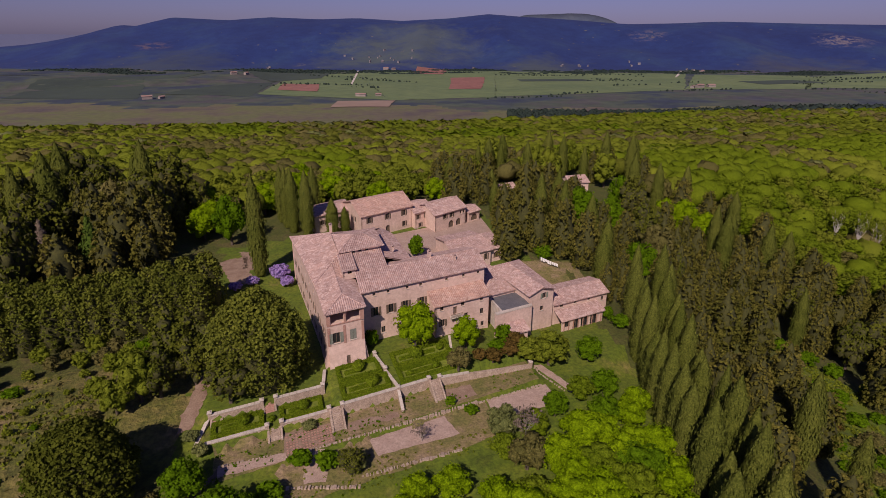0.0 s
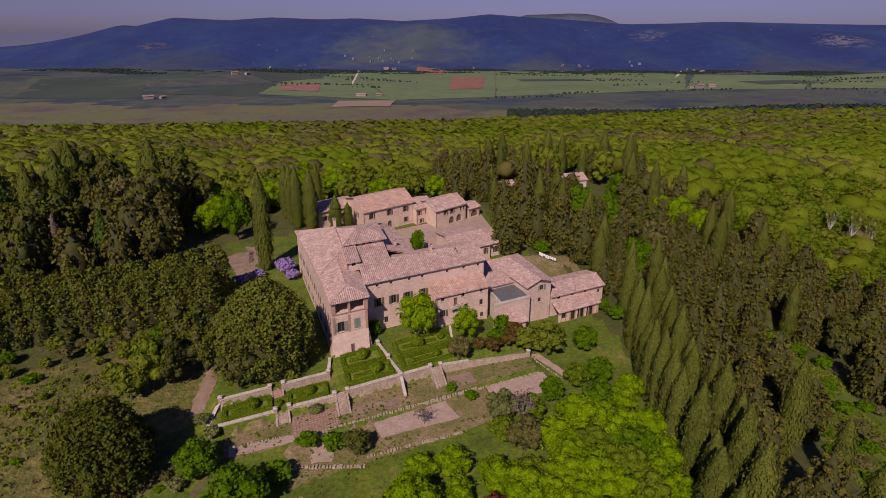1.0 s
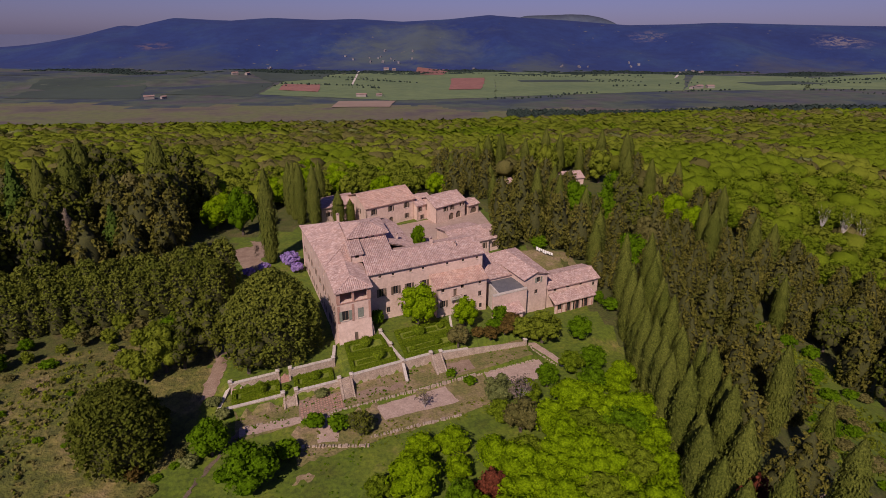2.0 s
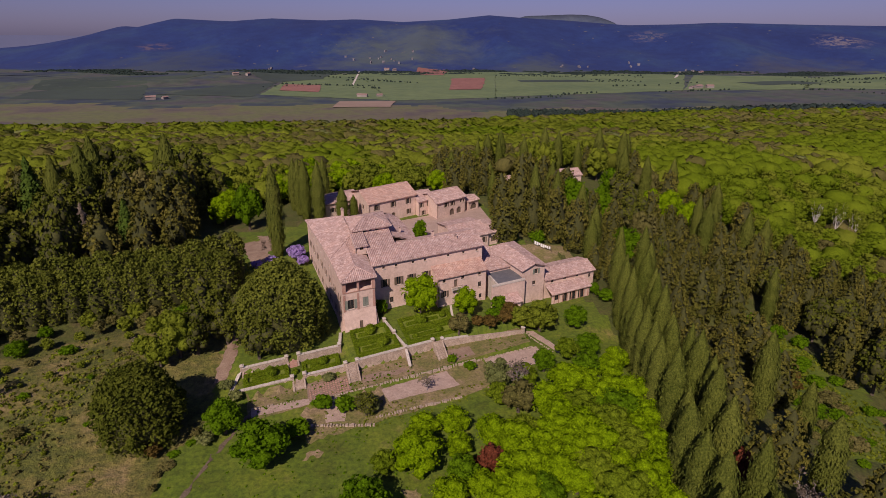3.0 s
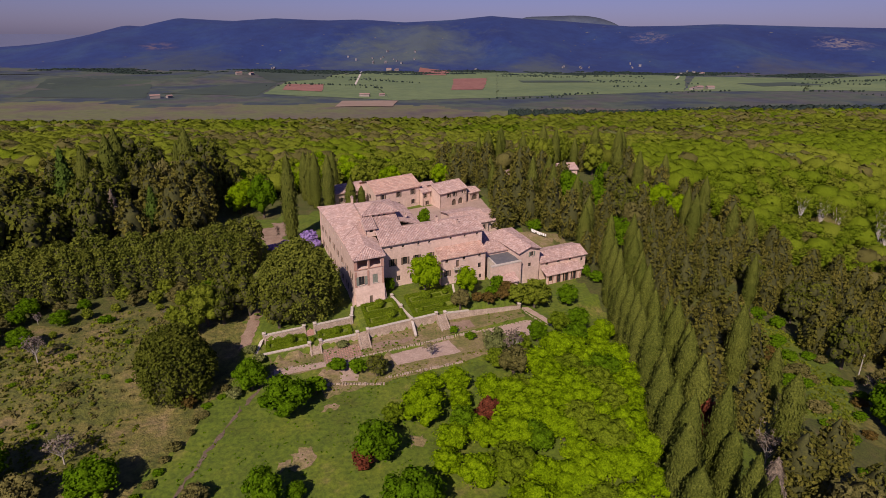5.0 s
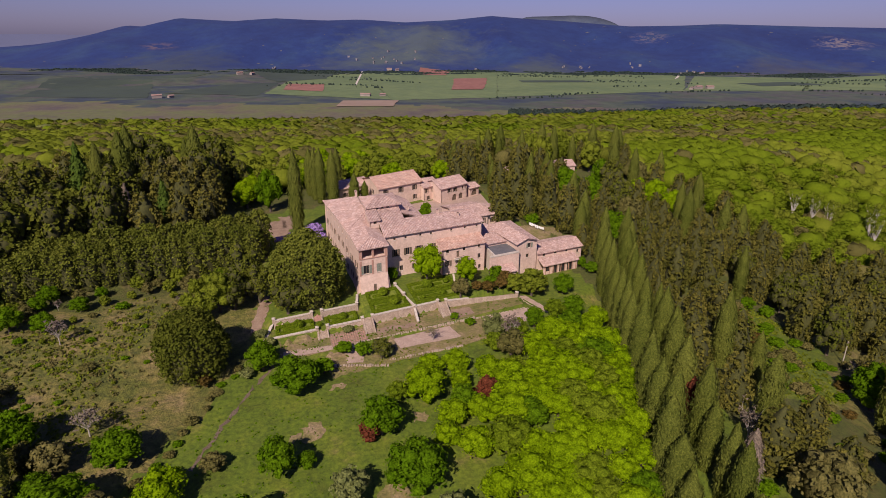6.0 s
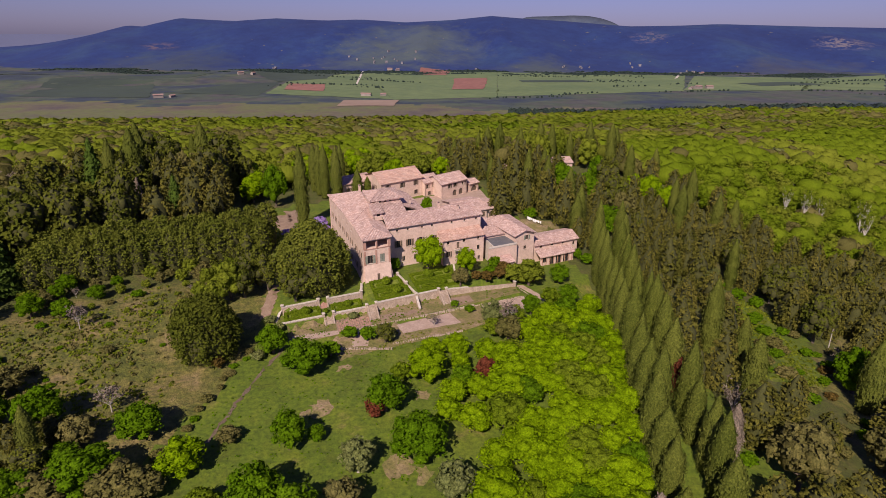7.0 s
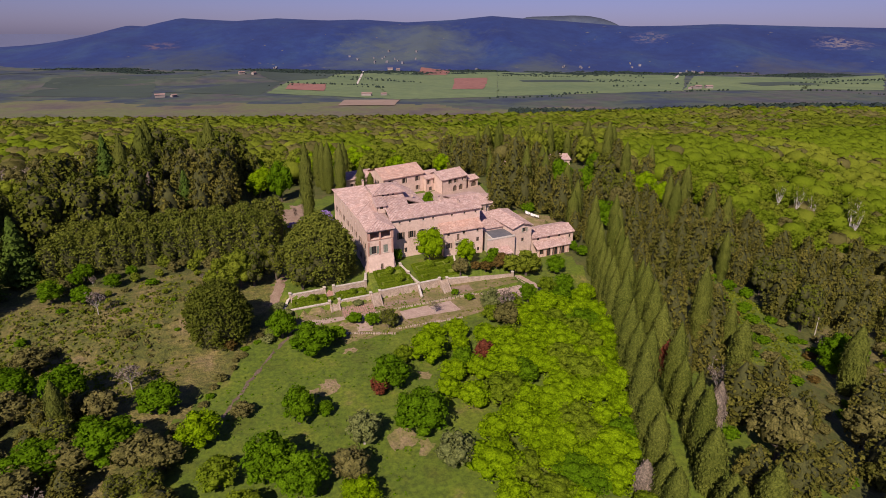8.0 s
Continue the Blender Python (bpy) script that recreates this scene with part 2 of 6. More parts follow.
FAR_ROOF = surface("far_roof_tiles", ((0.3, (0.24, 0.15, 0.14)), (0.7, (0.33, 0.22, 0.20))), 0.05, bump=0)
# Walls and roofs of hillside houses, greyed blue with painted haze.
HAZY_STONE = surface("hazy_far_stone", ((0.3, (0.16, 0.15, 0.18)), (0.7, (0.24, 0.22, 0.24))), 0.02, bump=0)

TERRACE = surface("dry_terrace_turf", ((0.30, (0.12, 0.135, 0.03)), (0.48, (0.19, 0.165, 0.06)), (0.62, (0.27, 0.20, 0.12)), (0.8, (0.33, 0.25, 0.18))), 0.22,
                  (2.2, (0.6, 0.6, 0.58), (1.2, 1.18, 1.15)), bump=0.5, dist=0.1)
# Ridge woods with distance haze mixed into the base colour.
RIDGE_HAZED = surface("hazed_ridge_woods", ((0.3, (0.040, 0.058, 0.105)), (0.7, (0.060, 0.078, 0.115))), 0.006, (0.02, (0.8, 0.8, 0.85), (1.15, 1.15, 1.1)), bump=0)
LEAF_LIME = foliage("fresh_lime_leaves", (0.178, 0.300, 0.001), (0.272, 0.420, 0.004), 0.5)
LEAF_GREEN = foliage("green_leaves", (0.066, 0.148, 0.002), (0.135, 0.250, 0.005), 0.4)
LEAF_OAK = foliage("holm_oak_leaves", (0.056, 0.076, 0.008), (0.135, 0.148, 0.020), 0.2)
LEAF_CYPRESS = foliage("cypress_needles", (0.062, 0.084, 0.012), (0.130, 0.146, 0.028), 0.12)
LEAF_CONIFER = foliage("conifer_needles", (0.060, 0.070, 0.011), (0.158, 0.142, 0.031), 0.15)
# Lighter copy of the holm oak leaves, with sunlight put into the colour.
LEAF_HOLM = foliage("lit_tone_holm_oak_leaves", (0.082, 0.108, 0.013), (0.170, 0.188, 0.028), 0.2)
LEAF_SPRING = foliage("spring_oak_leaves", (0.105, 0.148, 0.010), (0.22, 0.26, 0.026), 0.35, 0.03)
LEAF_BRIGHT = foliage("bright_spring_leaves", (0.108, 0.175, 0.005), (0.195, 0.262, 0.016), 0.40, 0.05)
LEAF_OLIVE = foliage("olive_grey_leaves", (0.090, 0.092, 0.024), (0.185, 0.165, 0.060), 0.25, 0.04)
LEAF_RED = foliage("copper_leaves", (0.10, 0.026, 0.014), (0.20, 0.062, 0.034), 0.25)
LEAF_RUST = foliage("rusty_shrub_leaves", (0.075, 0.055, 0.012), (0.16, 0.105, 0.030), 0.3)
LEAF_BOX = foliage("box_hedge_leaves", (0.100, 0.165, 0.007), (0.165, 0.230, 0.012), 0.25, 0.6)
LEAF_SILVER = foliage("silver_green_leaves", (0.115, 0.140, 0.045), (0.215, 0.240, 0.085), 0.3)
# Dark olive for crown cores: the shade between clumps is put into the colour.
SHADE_CORE = surface("shade_toned_core", ((0.3, (0.030, 0.034, 0.005)), (0.7, (0.062, 0.064, 0.011))), 1.5, (5.0, (0.6, 0.6, 0.6), (1.3, 1.3, 1.3)), bump=0.6)
TWIG = foliage("grey_twigs", (0.12, 0.095, 0.075), (0.22, 0.18, 0.15), 0.05)
BLOSSOM = foliage("lilac_blossom", (0.26, 0.16, 0.46), (0.46, 0.34, 0.70), 0.3, 0.8)
LEAF_CEDAR = foliage("cedar_needles", (0.045, 0.085, 0.012), (0.090, 0.140, 0.022), 0.15)
# Leaves of far copses and hedgerows, tinted blue in place of distance haze.
LEAF_COPSE = foliage("hazed_copse_leaves", (0.020, 0.034, 0.036), (0.040, 0.058, 0.046), 0.1)

# ---- mesh helpers ----
def thing(name, x, y, z, label, category, group="", kind="", turn=0.0):
    """An Empty at the base of a thing, which its parts hang from."""
    ob = new(name)
    ob.matrix_world = pose(*lay(x, y, z), 0, 0, turn)
    ob.empty_display_size = 0.3
    return tagged(ob, label, category, group, kind)


def mesh_of(name, verts, faces, material, smooth_faces=False):
    me = bpy.data.meshes.new(name)
    me.from_pydata([tuple(v) for v in verts], [], [tuple(f) for f in faces])
    for m in material if isinstance(material, (list, tuple)) else (material,):
        me.materials.append(m)
    if smooth_faces:
        me.shade_smooth()
    me.update()
    return me


def part(name, me, parent, label="", m=None):
    """One mesh object under a thing or a part, drawn on the plan; m: its pose there."""
    if m is not None:
        me.transform(m)
    ob = new(name, settle(me))
    if parent:
        ob.parent = parent
        ob.matrix_parent_inverse = parent.matrix_basis.inverted()
    return tagged(ob, label)


class Shape:
    """Collects boxes and quads into one mesh."""

    def __init__(self):
        self.verts, self.faces = [], []

    def quad(self, *pts):
        n = len(self.verts)
        self.verts += [tuple(p) for p in pts]
        self.faces.append(tuple(range(n, n + len(pts))))

    def box(self, x0, x1, y0, y1, z0, z1, inset=0.0):
        n, i = len(self.verts), inset
        self.verts += [(x0, y0, z0), (x1, y0, z0), (x1, y1, z0), (x0, y1, z0),
                       (x0 + i, y0 + i, z1), (x1 - i, y0 + i, z1), (x1 - i, y1 - i, z1), (x0 + i, y1 - i, z1)]
        self.faces += [tuple(n + k for k in f) for f in ((3, 2, 1, 0), (4, 5, 6, 7), (0, 1, 5, 4), (1, 2, 6, 5), (2, 3, 7, 6), (3, 0, 4, 7))]

    def bar(self, a, b, w, z0, z1, top=None):
        """A wall-like block along the line a-b, w thick; top: heights of its upper edge at a and b."""
        a, b = Vector(a), Vector(b)
        side = Vector((-(b - a).y, (b - a).x)).normalized() * w / 2
        ta, tb = top or (z1, z1)
        lo = z0 if isinstance(z0, (list, tuple)) else (z0, z0)
        n = len(self.verts)
        for p, zz in ((a, (lo[0], ta)), (b, (lo[1], tb))):
            for sgn in (-1, 1):
                for h in zz:
                    self.verts.append((p.x + sgn * side.x, p.y + sgn * side.y, h))
        self.faces += [tuple(n + k for k in f) for f in ((0, 4, 5, 1), (2, 3, 7, 6), (1, 5, 7, 3), (0, 2, 6, 4), (0, 1, 3, 2), (4, 6, 7, 5))]

    def mesh(self, name, material, smooth_faces=False):
        return mesh_of(name, self.verts, self.faces, material, smooth_faces)


# ---- ground ----
def inside(x, y, poly):
    hit = False
    for (x0, y0), (x1, y1) in zip(poly, poly[1:] + poly[:1]):
        if (y0 > y) != (y1 > y) and x < x0 + (x1 - x0) * (y - y0) / (y1 - y0):
            hit = not hit
    return hit


def smooth(a, b, v):
    t = min(1.0, max(0.0, (v - a) / (b - a)))
    return t * t * (3 - 2 * t)


def ground_z(x, y, stepped=True):
    """Height of the ground: terraced garden, ridge with the villa, slopes, valley floor."""
    s, l = 0.3746 * x + 0.9272 * y, 0.9272 * x - 0.3746 * y
    z = 1.3 * smooth(90, 112, y) - 4.0 * smooth(28, 60, x) * (1 - smooth(72, 100, y))
    soft = z * smooth(48, 75, y) - 4.0 * (1 - smooth(48, 75, y)) - 0.06 * max(0.0, 50 - y)
    sharp = soft
    if stepped and -20.5 < x < 43:
        if y < 50.4:
            sharp = -3.7 - 0.06 * (50.4 - y)
        elif y < 56.85:
            sharp = -3.2
        elif x < 2.0:
            sharp = -2.0 if y < 62.2 else -0.6
        elif y < 66.5:
            sharp = z - 0.8 * (66.5 - y) / 9.9
        else:
            sharp = z
    keep = smooth(-23.5, -20.6, x) * (1 - smooth(43.2, 50, x)) * smooth(34, 44, y) * (1 - smooth(75, 85, y))
    z = soft + (sharp - soft) * keep
    bench = 50 + 22 * smooth(46, 57, y) * (1 - smooth(84, 104, y))
    z -= min(26.0, 0.2 * max(0.0, x - bench)) * (1 - smooth(40, 150, y))
    z += 4.0 * smooth(-15, -70, x) * smooth(80, 130, y) * (1 - smooth(170, 300, s))
    z -= 0.10 * min(280.0, max(0.0, s - 150))
    return z + (-100.0 - z) * smooth(400, 820, s - 0.22 * min(500.0, max(-400.0, l)))


HILLTOPS = ((-3300, -49), (-2864, -9), (-2508, 52), (-2241, 112), (-2121, 105), (-1861, 160), (-1501, 144), (-1215, 164), (-854, 152),
            (-611, 160), (-291, 144), (31, 160), (310, 187), (551, 171), (832, 158), (1278, 129), (1637, 135), (1914, 147), (2355, 139), (2637, 134), (3300, 128))


def axis_steps(spans):
    """Positions along an axis: spans of (from, to, step)."""
    out = []
    for a, b, step in spans:
        n = max(1, round((b - a) / step))
        out += [a + (b - a) * k / n for k in range(n)]
    return out + [spans[-1][1]]


def hill_foot(l):
    """How far ahead the hills begin to rise."""
    return 2210 + 190 * noise.noise((l * 0.0022, 0.5, 4)) + 50 * noise.noise((l * 0.008, 0.5, 9))


def hillock(s, l):
    """Low wooded rises on the valley floor, away to the side."""
    if l > -560 or not 1200 < s < 2200:
        return 0.0
    return 45 * smooth(-560, -900, l) * smooth(1200, 1420, s) * (1 - smooth(1900, 2200, s)) * max(0.0, 0.08 + noise.noise((l * 0.0017, s * 0.0042, 12)))


@functools.lru_cache(maxsize=400000)
def land_z(x, y, stepped=True):
    """The whole ground: near slopes with small unevenness, and the wooded hills beyond the valley."""
    s, l = 0.3746 * x + 0.9272 * y, 0.9272 * x - 0.3746 * y
    z = ground_z(x, y, stepped)
    flat = -24 < x < 74 and 40 < y < 125
    if not flat and s < 900:
        z += 0.5 * noise.noise((x * 0.06, y * 0.06, 0)) + 0.15 * noise.noise((x * 0.3, y * 0.3, 5))
    z += hillock(s, l)
    foot = hill_foot(l)
    if s > foot - 30:
        xs, zs = [p[0] for p in HILLTOPS], [p[1] for p in HILLTOPS]
        top = float(np.interp(l, xs, zs))
        rise = smooth(foot, 3300, s) if s <= 3300 else 1 - 0.5 * smooth(3300, 3500, s)
        folds = 45 * noise.noise((l * 0.0016, s * 0.0022, 2)) + 22 * noise.noise((l * 0.005, s * 0.004, 7))
        z += (top + 100) * rise + folds * min(1.0, 4 * rise * (1 - rise))
    return z


def rolling(x, y):
    """The ground without the steps of its terraces."""
    return land_z(x, y, False)


def build_ground():
    """One sheet from behind the camera to the far hills, fine round the garden."""
    ss = axis_steps(((-140, -40, 10), (-40, 30, 2.0), (30, 80, 0.7), (80, 100, 2.0), (100, 200, 4), (200, 470, 10), (470, 900, 40), (900, 1200, 20), (1200, 2000, 45), (2000, 2500, 25), (2500, 3500, 45)))
    ls = axis_steps(((-3560, -1200, 95), (-1200, -400, 60), (-400, -120, 20), (-120, -90, 6), (-90, -46, 2.0), (-46, 28, 0.7), (28, 110, 2.0), (110, 150, 8), (150, 400, 20), (400, 1200, 60), (1200, 3560, 95)))
    verts = [(0.3746 * s + 0.9272 * l, 0.9272 * s - 0.3746 * l, 0) for s in ss for l in ls]
    verts = [(x, y, land_z(x, y)) for x, y, _ in verts]
    n = len(ls)
    faces, kinds = [], []
    for i in range(len(ss) - 1):
        for j in range(n - 1):
            faces.append((i * n + j, i * n + j + 1, (i + 1) * n + j + 1, (i + 1) * n + j))
            x = sum(verts[k][0] for k in faces[-1]) / 4
            y = sum(verts[k][1] for k in faces[-1]) / 4
            s = ss[i]
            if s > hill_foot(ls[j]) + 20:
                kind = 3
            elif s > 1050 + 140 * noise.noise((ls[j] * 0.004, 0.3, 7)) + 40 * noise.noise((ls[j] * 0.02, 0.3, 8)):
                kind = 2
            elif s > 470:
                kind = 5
            elif x > 86 and inside(x, y, [(121, 50), (127, 22), (101, 4), (86, 10), (100, 30)]):
                kind = 0
            elif x > 98 and y < 26 and s > -20:
                kind = 4
            elif y > 84 and (x < -21 or y > 128) or x > 66 or s < -45 + 18 * noise.noise((x * 0.03, y * 0.03, 4)):
                kind = 1
            elif x < np.interp(y, (-20, 31, 53, 80), (-70, -42.5, -26, -20)) + 2.5 * noise.noise((x * 0.09, y * 0.09, 3)) + noise.noise((x * 0.4, y * 0.4, 3)):
                kind = 4
            else:
                kind = 0
            kinds.append(kind)
    verts = [lay(*v) for v in verts]
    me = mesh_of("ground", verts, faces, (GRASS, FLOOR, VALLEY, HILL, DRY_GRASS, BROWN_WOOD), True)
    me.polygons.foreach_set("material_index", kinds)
    return tagged(new("ground", me), "hilly grass and woodland ground falling to a wide valley", "ground", kind="structure")


ground = build_ground()


def sheet(name, corners, lift, material, label, category="ground", step=1.0, skin=0.0):
    """A thin patch of other ground cover laid on the terrain; corners in plan, in order."""
    a, b, c, d = (Vector(p) for p in corners)
    nu = max(1, int(max((b - a).length, (c - d).length) / step))
    nv = max(1, int(max((d - a).length, (c - b).length) / step))
    verts = []
    for j in range(nv + 1):
        for i in range(nu + 1):
            u, v = i / nu, j / nv
            p = (a * (1 - u) + b * u) * (1 - v) + (d * (1 - u) + c * u) * v
            if skin and (i in (0, nu) or j in (0, nv)):
                p += Vector((noise.noise((p.x * 0.9, p.y * 0.9, 3)), noise.noise((p.x * 0.9, p.y * 0.9, 8)))) * skin
            verts.append(lay(p.x, p.y, land_z(p.x, p.y) + lift))
    w = nu + 1
    faces = [(j * w + i, j * w + i + 1, (j + 1) * w + i + 1, (j + 1) * w + i) for j in range(nv) for i in range(nu)]
    return tagged(new(name, mesh_of(name, verts, faces, material)), label, category, kind="structure")


def vale(s, l):
    """A point in plan from its distance ahead and to the right."""
    return (0.3746 * s + 0.9272 * l, 0.9272 * s - 0.3746 * l)

# ---- building kit ----
def roof_slope(parent, pts, material, name="roof_slope", pitch=0.42, rise=0.11, thick=0.16):
    """One plane of tiles: rows of half-round tiles run up from the eave, which is the line of the first two points."""
    pts = [Vector(p) for p in pts]
    o, e = pts[0], (pts[1] - pts[0]).normalized()
    n = (pts[1] - pts[0]).cross(pts[2] - pts[0]).normalized()
    if n.z < 0:
        n = -n
    up = n.cross(e)
    if up.z < 0:
        up = -up
    flat = [((p - o).dot(e), (p - o).dot(up)) for p in pts]
    us = [p[0] for p in flat]
    lo, hi = min(us) + 0.001, max(us) - 0.001
    cols = max(4, int((hi - lo) / pitch * 4))
    profile = (0.0, 0.8, 1.0, 0.8)
    verts, faces, prev = [], [], None
    for k in range(cols + 1):
        u = lo + (hi - lo) * k / cols
        cut = []
        for (u0, v0), (u1, v1) in zip(flat, flat[1:] + flat[:1]):
            if abs(u1 - u0) > 1e-6 and min(u0, u1) <= u <= max(u0, u1):
                cut.append(v0 + (v1 - v0) * (u - u0) / (u1 - u0))
        v0, v1 = min(cut), max(cut)
        rows = 9
        start = len(verts)
        for r in range(rows + 1):
            v = v0 + (v1 - v0) * r / rows
            p = o + e * u + up * v
            h = rise * profile[k % 4] + 0.05 * noise.noise(p * 0.35) + 0.03 * noise.noise(p * 1.7)
            verts.append(p + n * h)
        verts.append(o + e * u + up * v0 - Vector((0, 0, thick)))
        verts.append(o + e * u + up * v1 - Vector((0, 0, thick)))
        if prev is not None:
            for r in range(rows):
                faces.append((prev + r, start + r, start + r + 1, prev + r + 1))
            faces.append((prev + rows + 1, start + rows + 1, start, prev))
            faces.append((prev + rows + 1, prev + rows + 2, start + rows + 2, start + rows + 1))
        prev = start
    return part(name, mesh_of(name, verts, faces, material), parent)


def ridge_row(parent, a, b, material, r=0.17):
    """A row of round tiles that caps a ridge or hip."""
    a, b = Vector(a), Vector(b)
    e = (b - a).normalized()
    side = e.cross(Vector((0, 0, 1))).normalized()
    n = max(2, int((b - a).length / 0.45))
    verts, faces = [], []
    for k in range(n):
        p, q = a + (b - a) * k / n, a + (b - a) * (k + 1.08) / n
        lift = 0.05 + 0.03 * random.random()
        base = len(verts)
        for c, rr in ((p, r * 1.12), (q, r * 0.92)):
            for ang in (0, 60, 120, 180):
                verts.append(c + side * rr * math.cos(radians(ang)) + Vector((0, 0, rr * math.sin(radians(ang)) + lift - 0.06)))
        faces += [(base + i, base + i + 1, base + 5 + i, base + 4 + i) for i in range(3)] + [(base, base + 1, base + 2, base + 3)]
    return part("ridge_tiles", mesh_of("ridge_tiles", verts, faces, material), parent)


def wall(parent, a, b, z0, z1, openings=(), material=None, thick=0.45, name="wall", tops=None, foot=0.0):
    """A wall from a to b in plan, its outside to the right of that way. openings: (u0, u1, w0, w1) along and up it.
    tops: a height of its upper edge at a and b, for a sloping head; foot: how far its base spreads."""
    a, b = Vector(a), Vector(b)
    e = (b - a).normalized()
    out = Vector((e.y, -e.x))
    length = (b - a).length
    xs = sorted({0.0, length, *(v for o in openings for v in o[:2])})
    zs = sorted({z0, z1, *(v for o in openings for v in o[2:4])})
    shape = Shape()

    def at(u, w, d):
        spread = foot * (1 - (w - z0) / (z1 - z0))
        p = a + e * u + out * (spread - d)
        if tops and w == z1:
            w = tops[0] + (tops[1] - tops[0]) * u / length
        return (p.x, p.y, w)

    for u0, u1 in zip(xs, xs[1:]):
        for w0, w1 in zip(zs, zs[1:]):
            um, wm = (u0 + u1) / 2, (w0 + w1) / 2
            if any(o[0] < um < o[1] and o[2] < wm < o[3] for o in openings):
                continue
            shape.quad(at(u0, w0, 0), at(u1, w0, 0), at(u1, w1, 0), at(u0, w1, 0))
            shape.quad(at(u1, w0, thick), at(u0, w0, thick), at(u0, w1, thick), at(u1, w1, thick))
    for u0, u1, w0, w1 in (o[:4] for o in openings):
        for p, q in (((u0, w0), (u0, w1)), ((u0, w1), (u1, w1)), ((u1, w1), (u1, w0)), ((u1, w0), (u0, w0))):
            shape.quad(at(*p, 0), at(*q, 0), at(*q, thick), at(*p, thick))
    shape.quad(at(0, z1, 0), at(length, z1, 0), at(length, z1, thick), at(0, z1, thick))
    shape.quad(at(0, z0, thick), at(0, z0, 0), at(0, z1, 0), at(0, z1, thick))
    shape.quad(at(length, z0, 0), at(length, z0, thick), at(length, z1, thick), at(length, z1, 0))
    return part(name, shape.mesh(name, material or PLASTER), parent)


def wall_frame(a, b):
    """Pose of a wall's own axes: x along it, y inwards, z up."""
    a, b = Vector(a), Vector(b)
    e = (b - a).normalized()
    return Matrix(((e.x, -e.y, 0, a.x), (e.y, e.x, 0, a.y), (0, 0, 1, 0), (0, 0, 0, 1)))


def window(parent, a, b, u0, u1, w0, w1, shutters="open", paint=None, sill=True):
    """A casement in an opening: frame, pane, sill and two louvred shutters, folded back or shut."""
    m = wall_frame(a, b)
    s = Shape()
    d0, d1, t = 0.16, 0.24, 0.07
    s.box(u0, u0 + t, d0, d1, w0, w1), s.box(u1 - t, u1, d0, d1, w0, w1)
    s.box(u0 + t, u1 - t, d0, d1, w0, w0 + t), s.box(u0 + t, u1 - t, d0, d1, w1 - t, w1)
    mid = (u0 + u1) / 2
    s.box(mid - t / 2, mid + t / 2, d0, d1, w0 + t, w1 - t)
    frame_ob = part("window", s.mesh("window", WOOD), parent, m=m)
    g = Shape()
    g.box(u0 + t, u1 - t, 0.21, 0.23, w0 + t, w1 - t)
    part("pane", g.mesh("pane", GLASS), frame_ob, m=m)
    if sill:
        g = Shape()
        g.box(u0 - 0.12, u1 + 0.12, -0.1, 0.15, w0 - 0.12, w0 - 0.005)
        part("window_sill", g.mesh("window_sill", COPING), frame_ob, m=m)
    half = (u1 - u0) / 2
    if shutters:
        for side in (-1, 1):
            g = Shape()
            if shutters == "open":
                x0 = u0 - half if side < 0 else u1
                y0 = -0.07
            else:
                x0 = u0 if side < 0 else mid
                y0 = 0.04
            g.box(x0 + 0.02, x0 + half - 0.02, y0, y0 + 0.05, w0 + 0.02, w1 - 0.02)
            k = max(3, int((w1 - w0) / 0.16))
            for i in range(k):
                z = w0 + 0.1 + (w1 - w0 - 0.2) * i / k
                g.box(x0 + 0.09, x0 + half - 0.09, y0 - 0.025, y0, z, z + 0.05)
            part("shutter", g.mesh("shutter", paint or WOOD), frame_ob, m=m)
    return frame_ob


def opening_back(parent, a, b, u0, u1, w0, w1, name="doorway", arched=False, material=None, depth=0.3):
    """A boarded door set deep in an opening, with an arched head of masonry where there is one."""
    m = wall_frame(a, b)
    s = Shape()
    n = max(2, int((u1 - u0) / 0.22))
    for i in range(n):
        p, q = u0 + (u1 - u0) * i / n, u0 + (u1 - u0) * (i + 1) / n
        s.box(p + 0.008, q - 0.008, depth, depth + 0.06, w0, w1)
    door = part(name, s.mesh(name, material or WOOD), parent, m=m)
    if arched:
        r = (u1 - u0) / 2
        g = Shape()
        for side in (-1, 1):
            for k in range(5):
                t0, t1 = radians(90 * k / 5), radians(90 * (k + 1) / 5)
                x0, x1 = r * math.cos(t0), r * math.cos(t1)
                cx = (u0 + u1) / 2
                lo = w1 - r + r * math.sin(t0)
                g.box(*sorted((cx + side * x0, cx + side * x1)), 0.0, 0.4, lo, w1 + 0.002)
        part("arch", g.mesh("arch", PLASTER), door, m=m)
    return door


def chimney(parent, x, y, z0, z1, w=0.7):
    s = Shape()
    s.box(x - w / 2, x + w / 2, y - w / 2, y + w / 2, z0, z1)
    s.box(x - w / 2 - 0.08, x + w / 2 + 0.08, y - w / 2 - 0.08, y + w / 2 + 0.08, z1, z1 + 0.12)
    ch = part("chimney", s.mesh("chimney", PLASTER), parent)
    c = Shape()
    for dx in (-1, 1):
        c.quad((x + dx * w * 0.62, y - w * 0.62, z1 + 0.3), (x + dx * w * 0.62, y + w * 0.62, z1 + 0.3), (x, y + w * 0.62, z1 + 0.55), (x, y - w * 0.62, z1 + 0.55))
        c.box(x + dx * w * 0.4 - 0.06, x + dx * w * 0.4 + 0.06, y - w * 0.4, y + w * 0.4, z1 + 0.12, z1 + 0.34)
    part("chimney_cap", c.mesh("chimney_cap", TILES), ch)


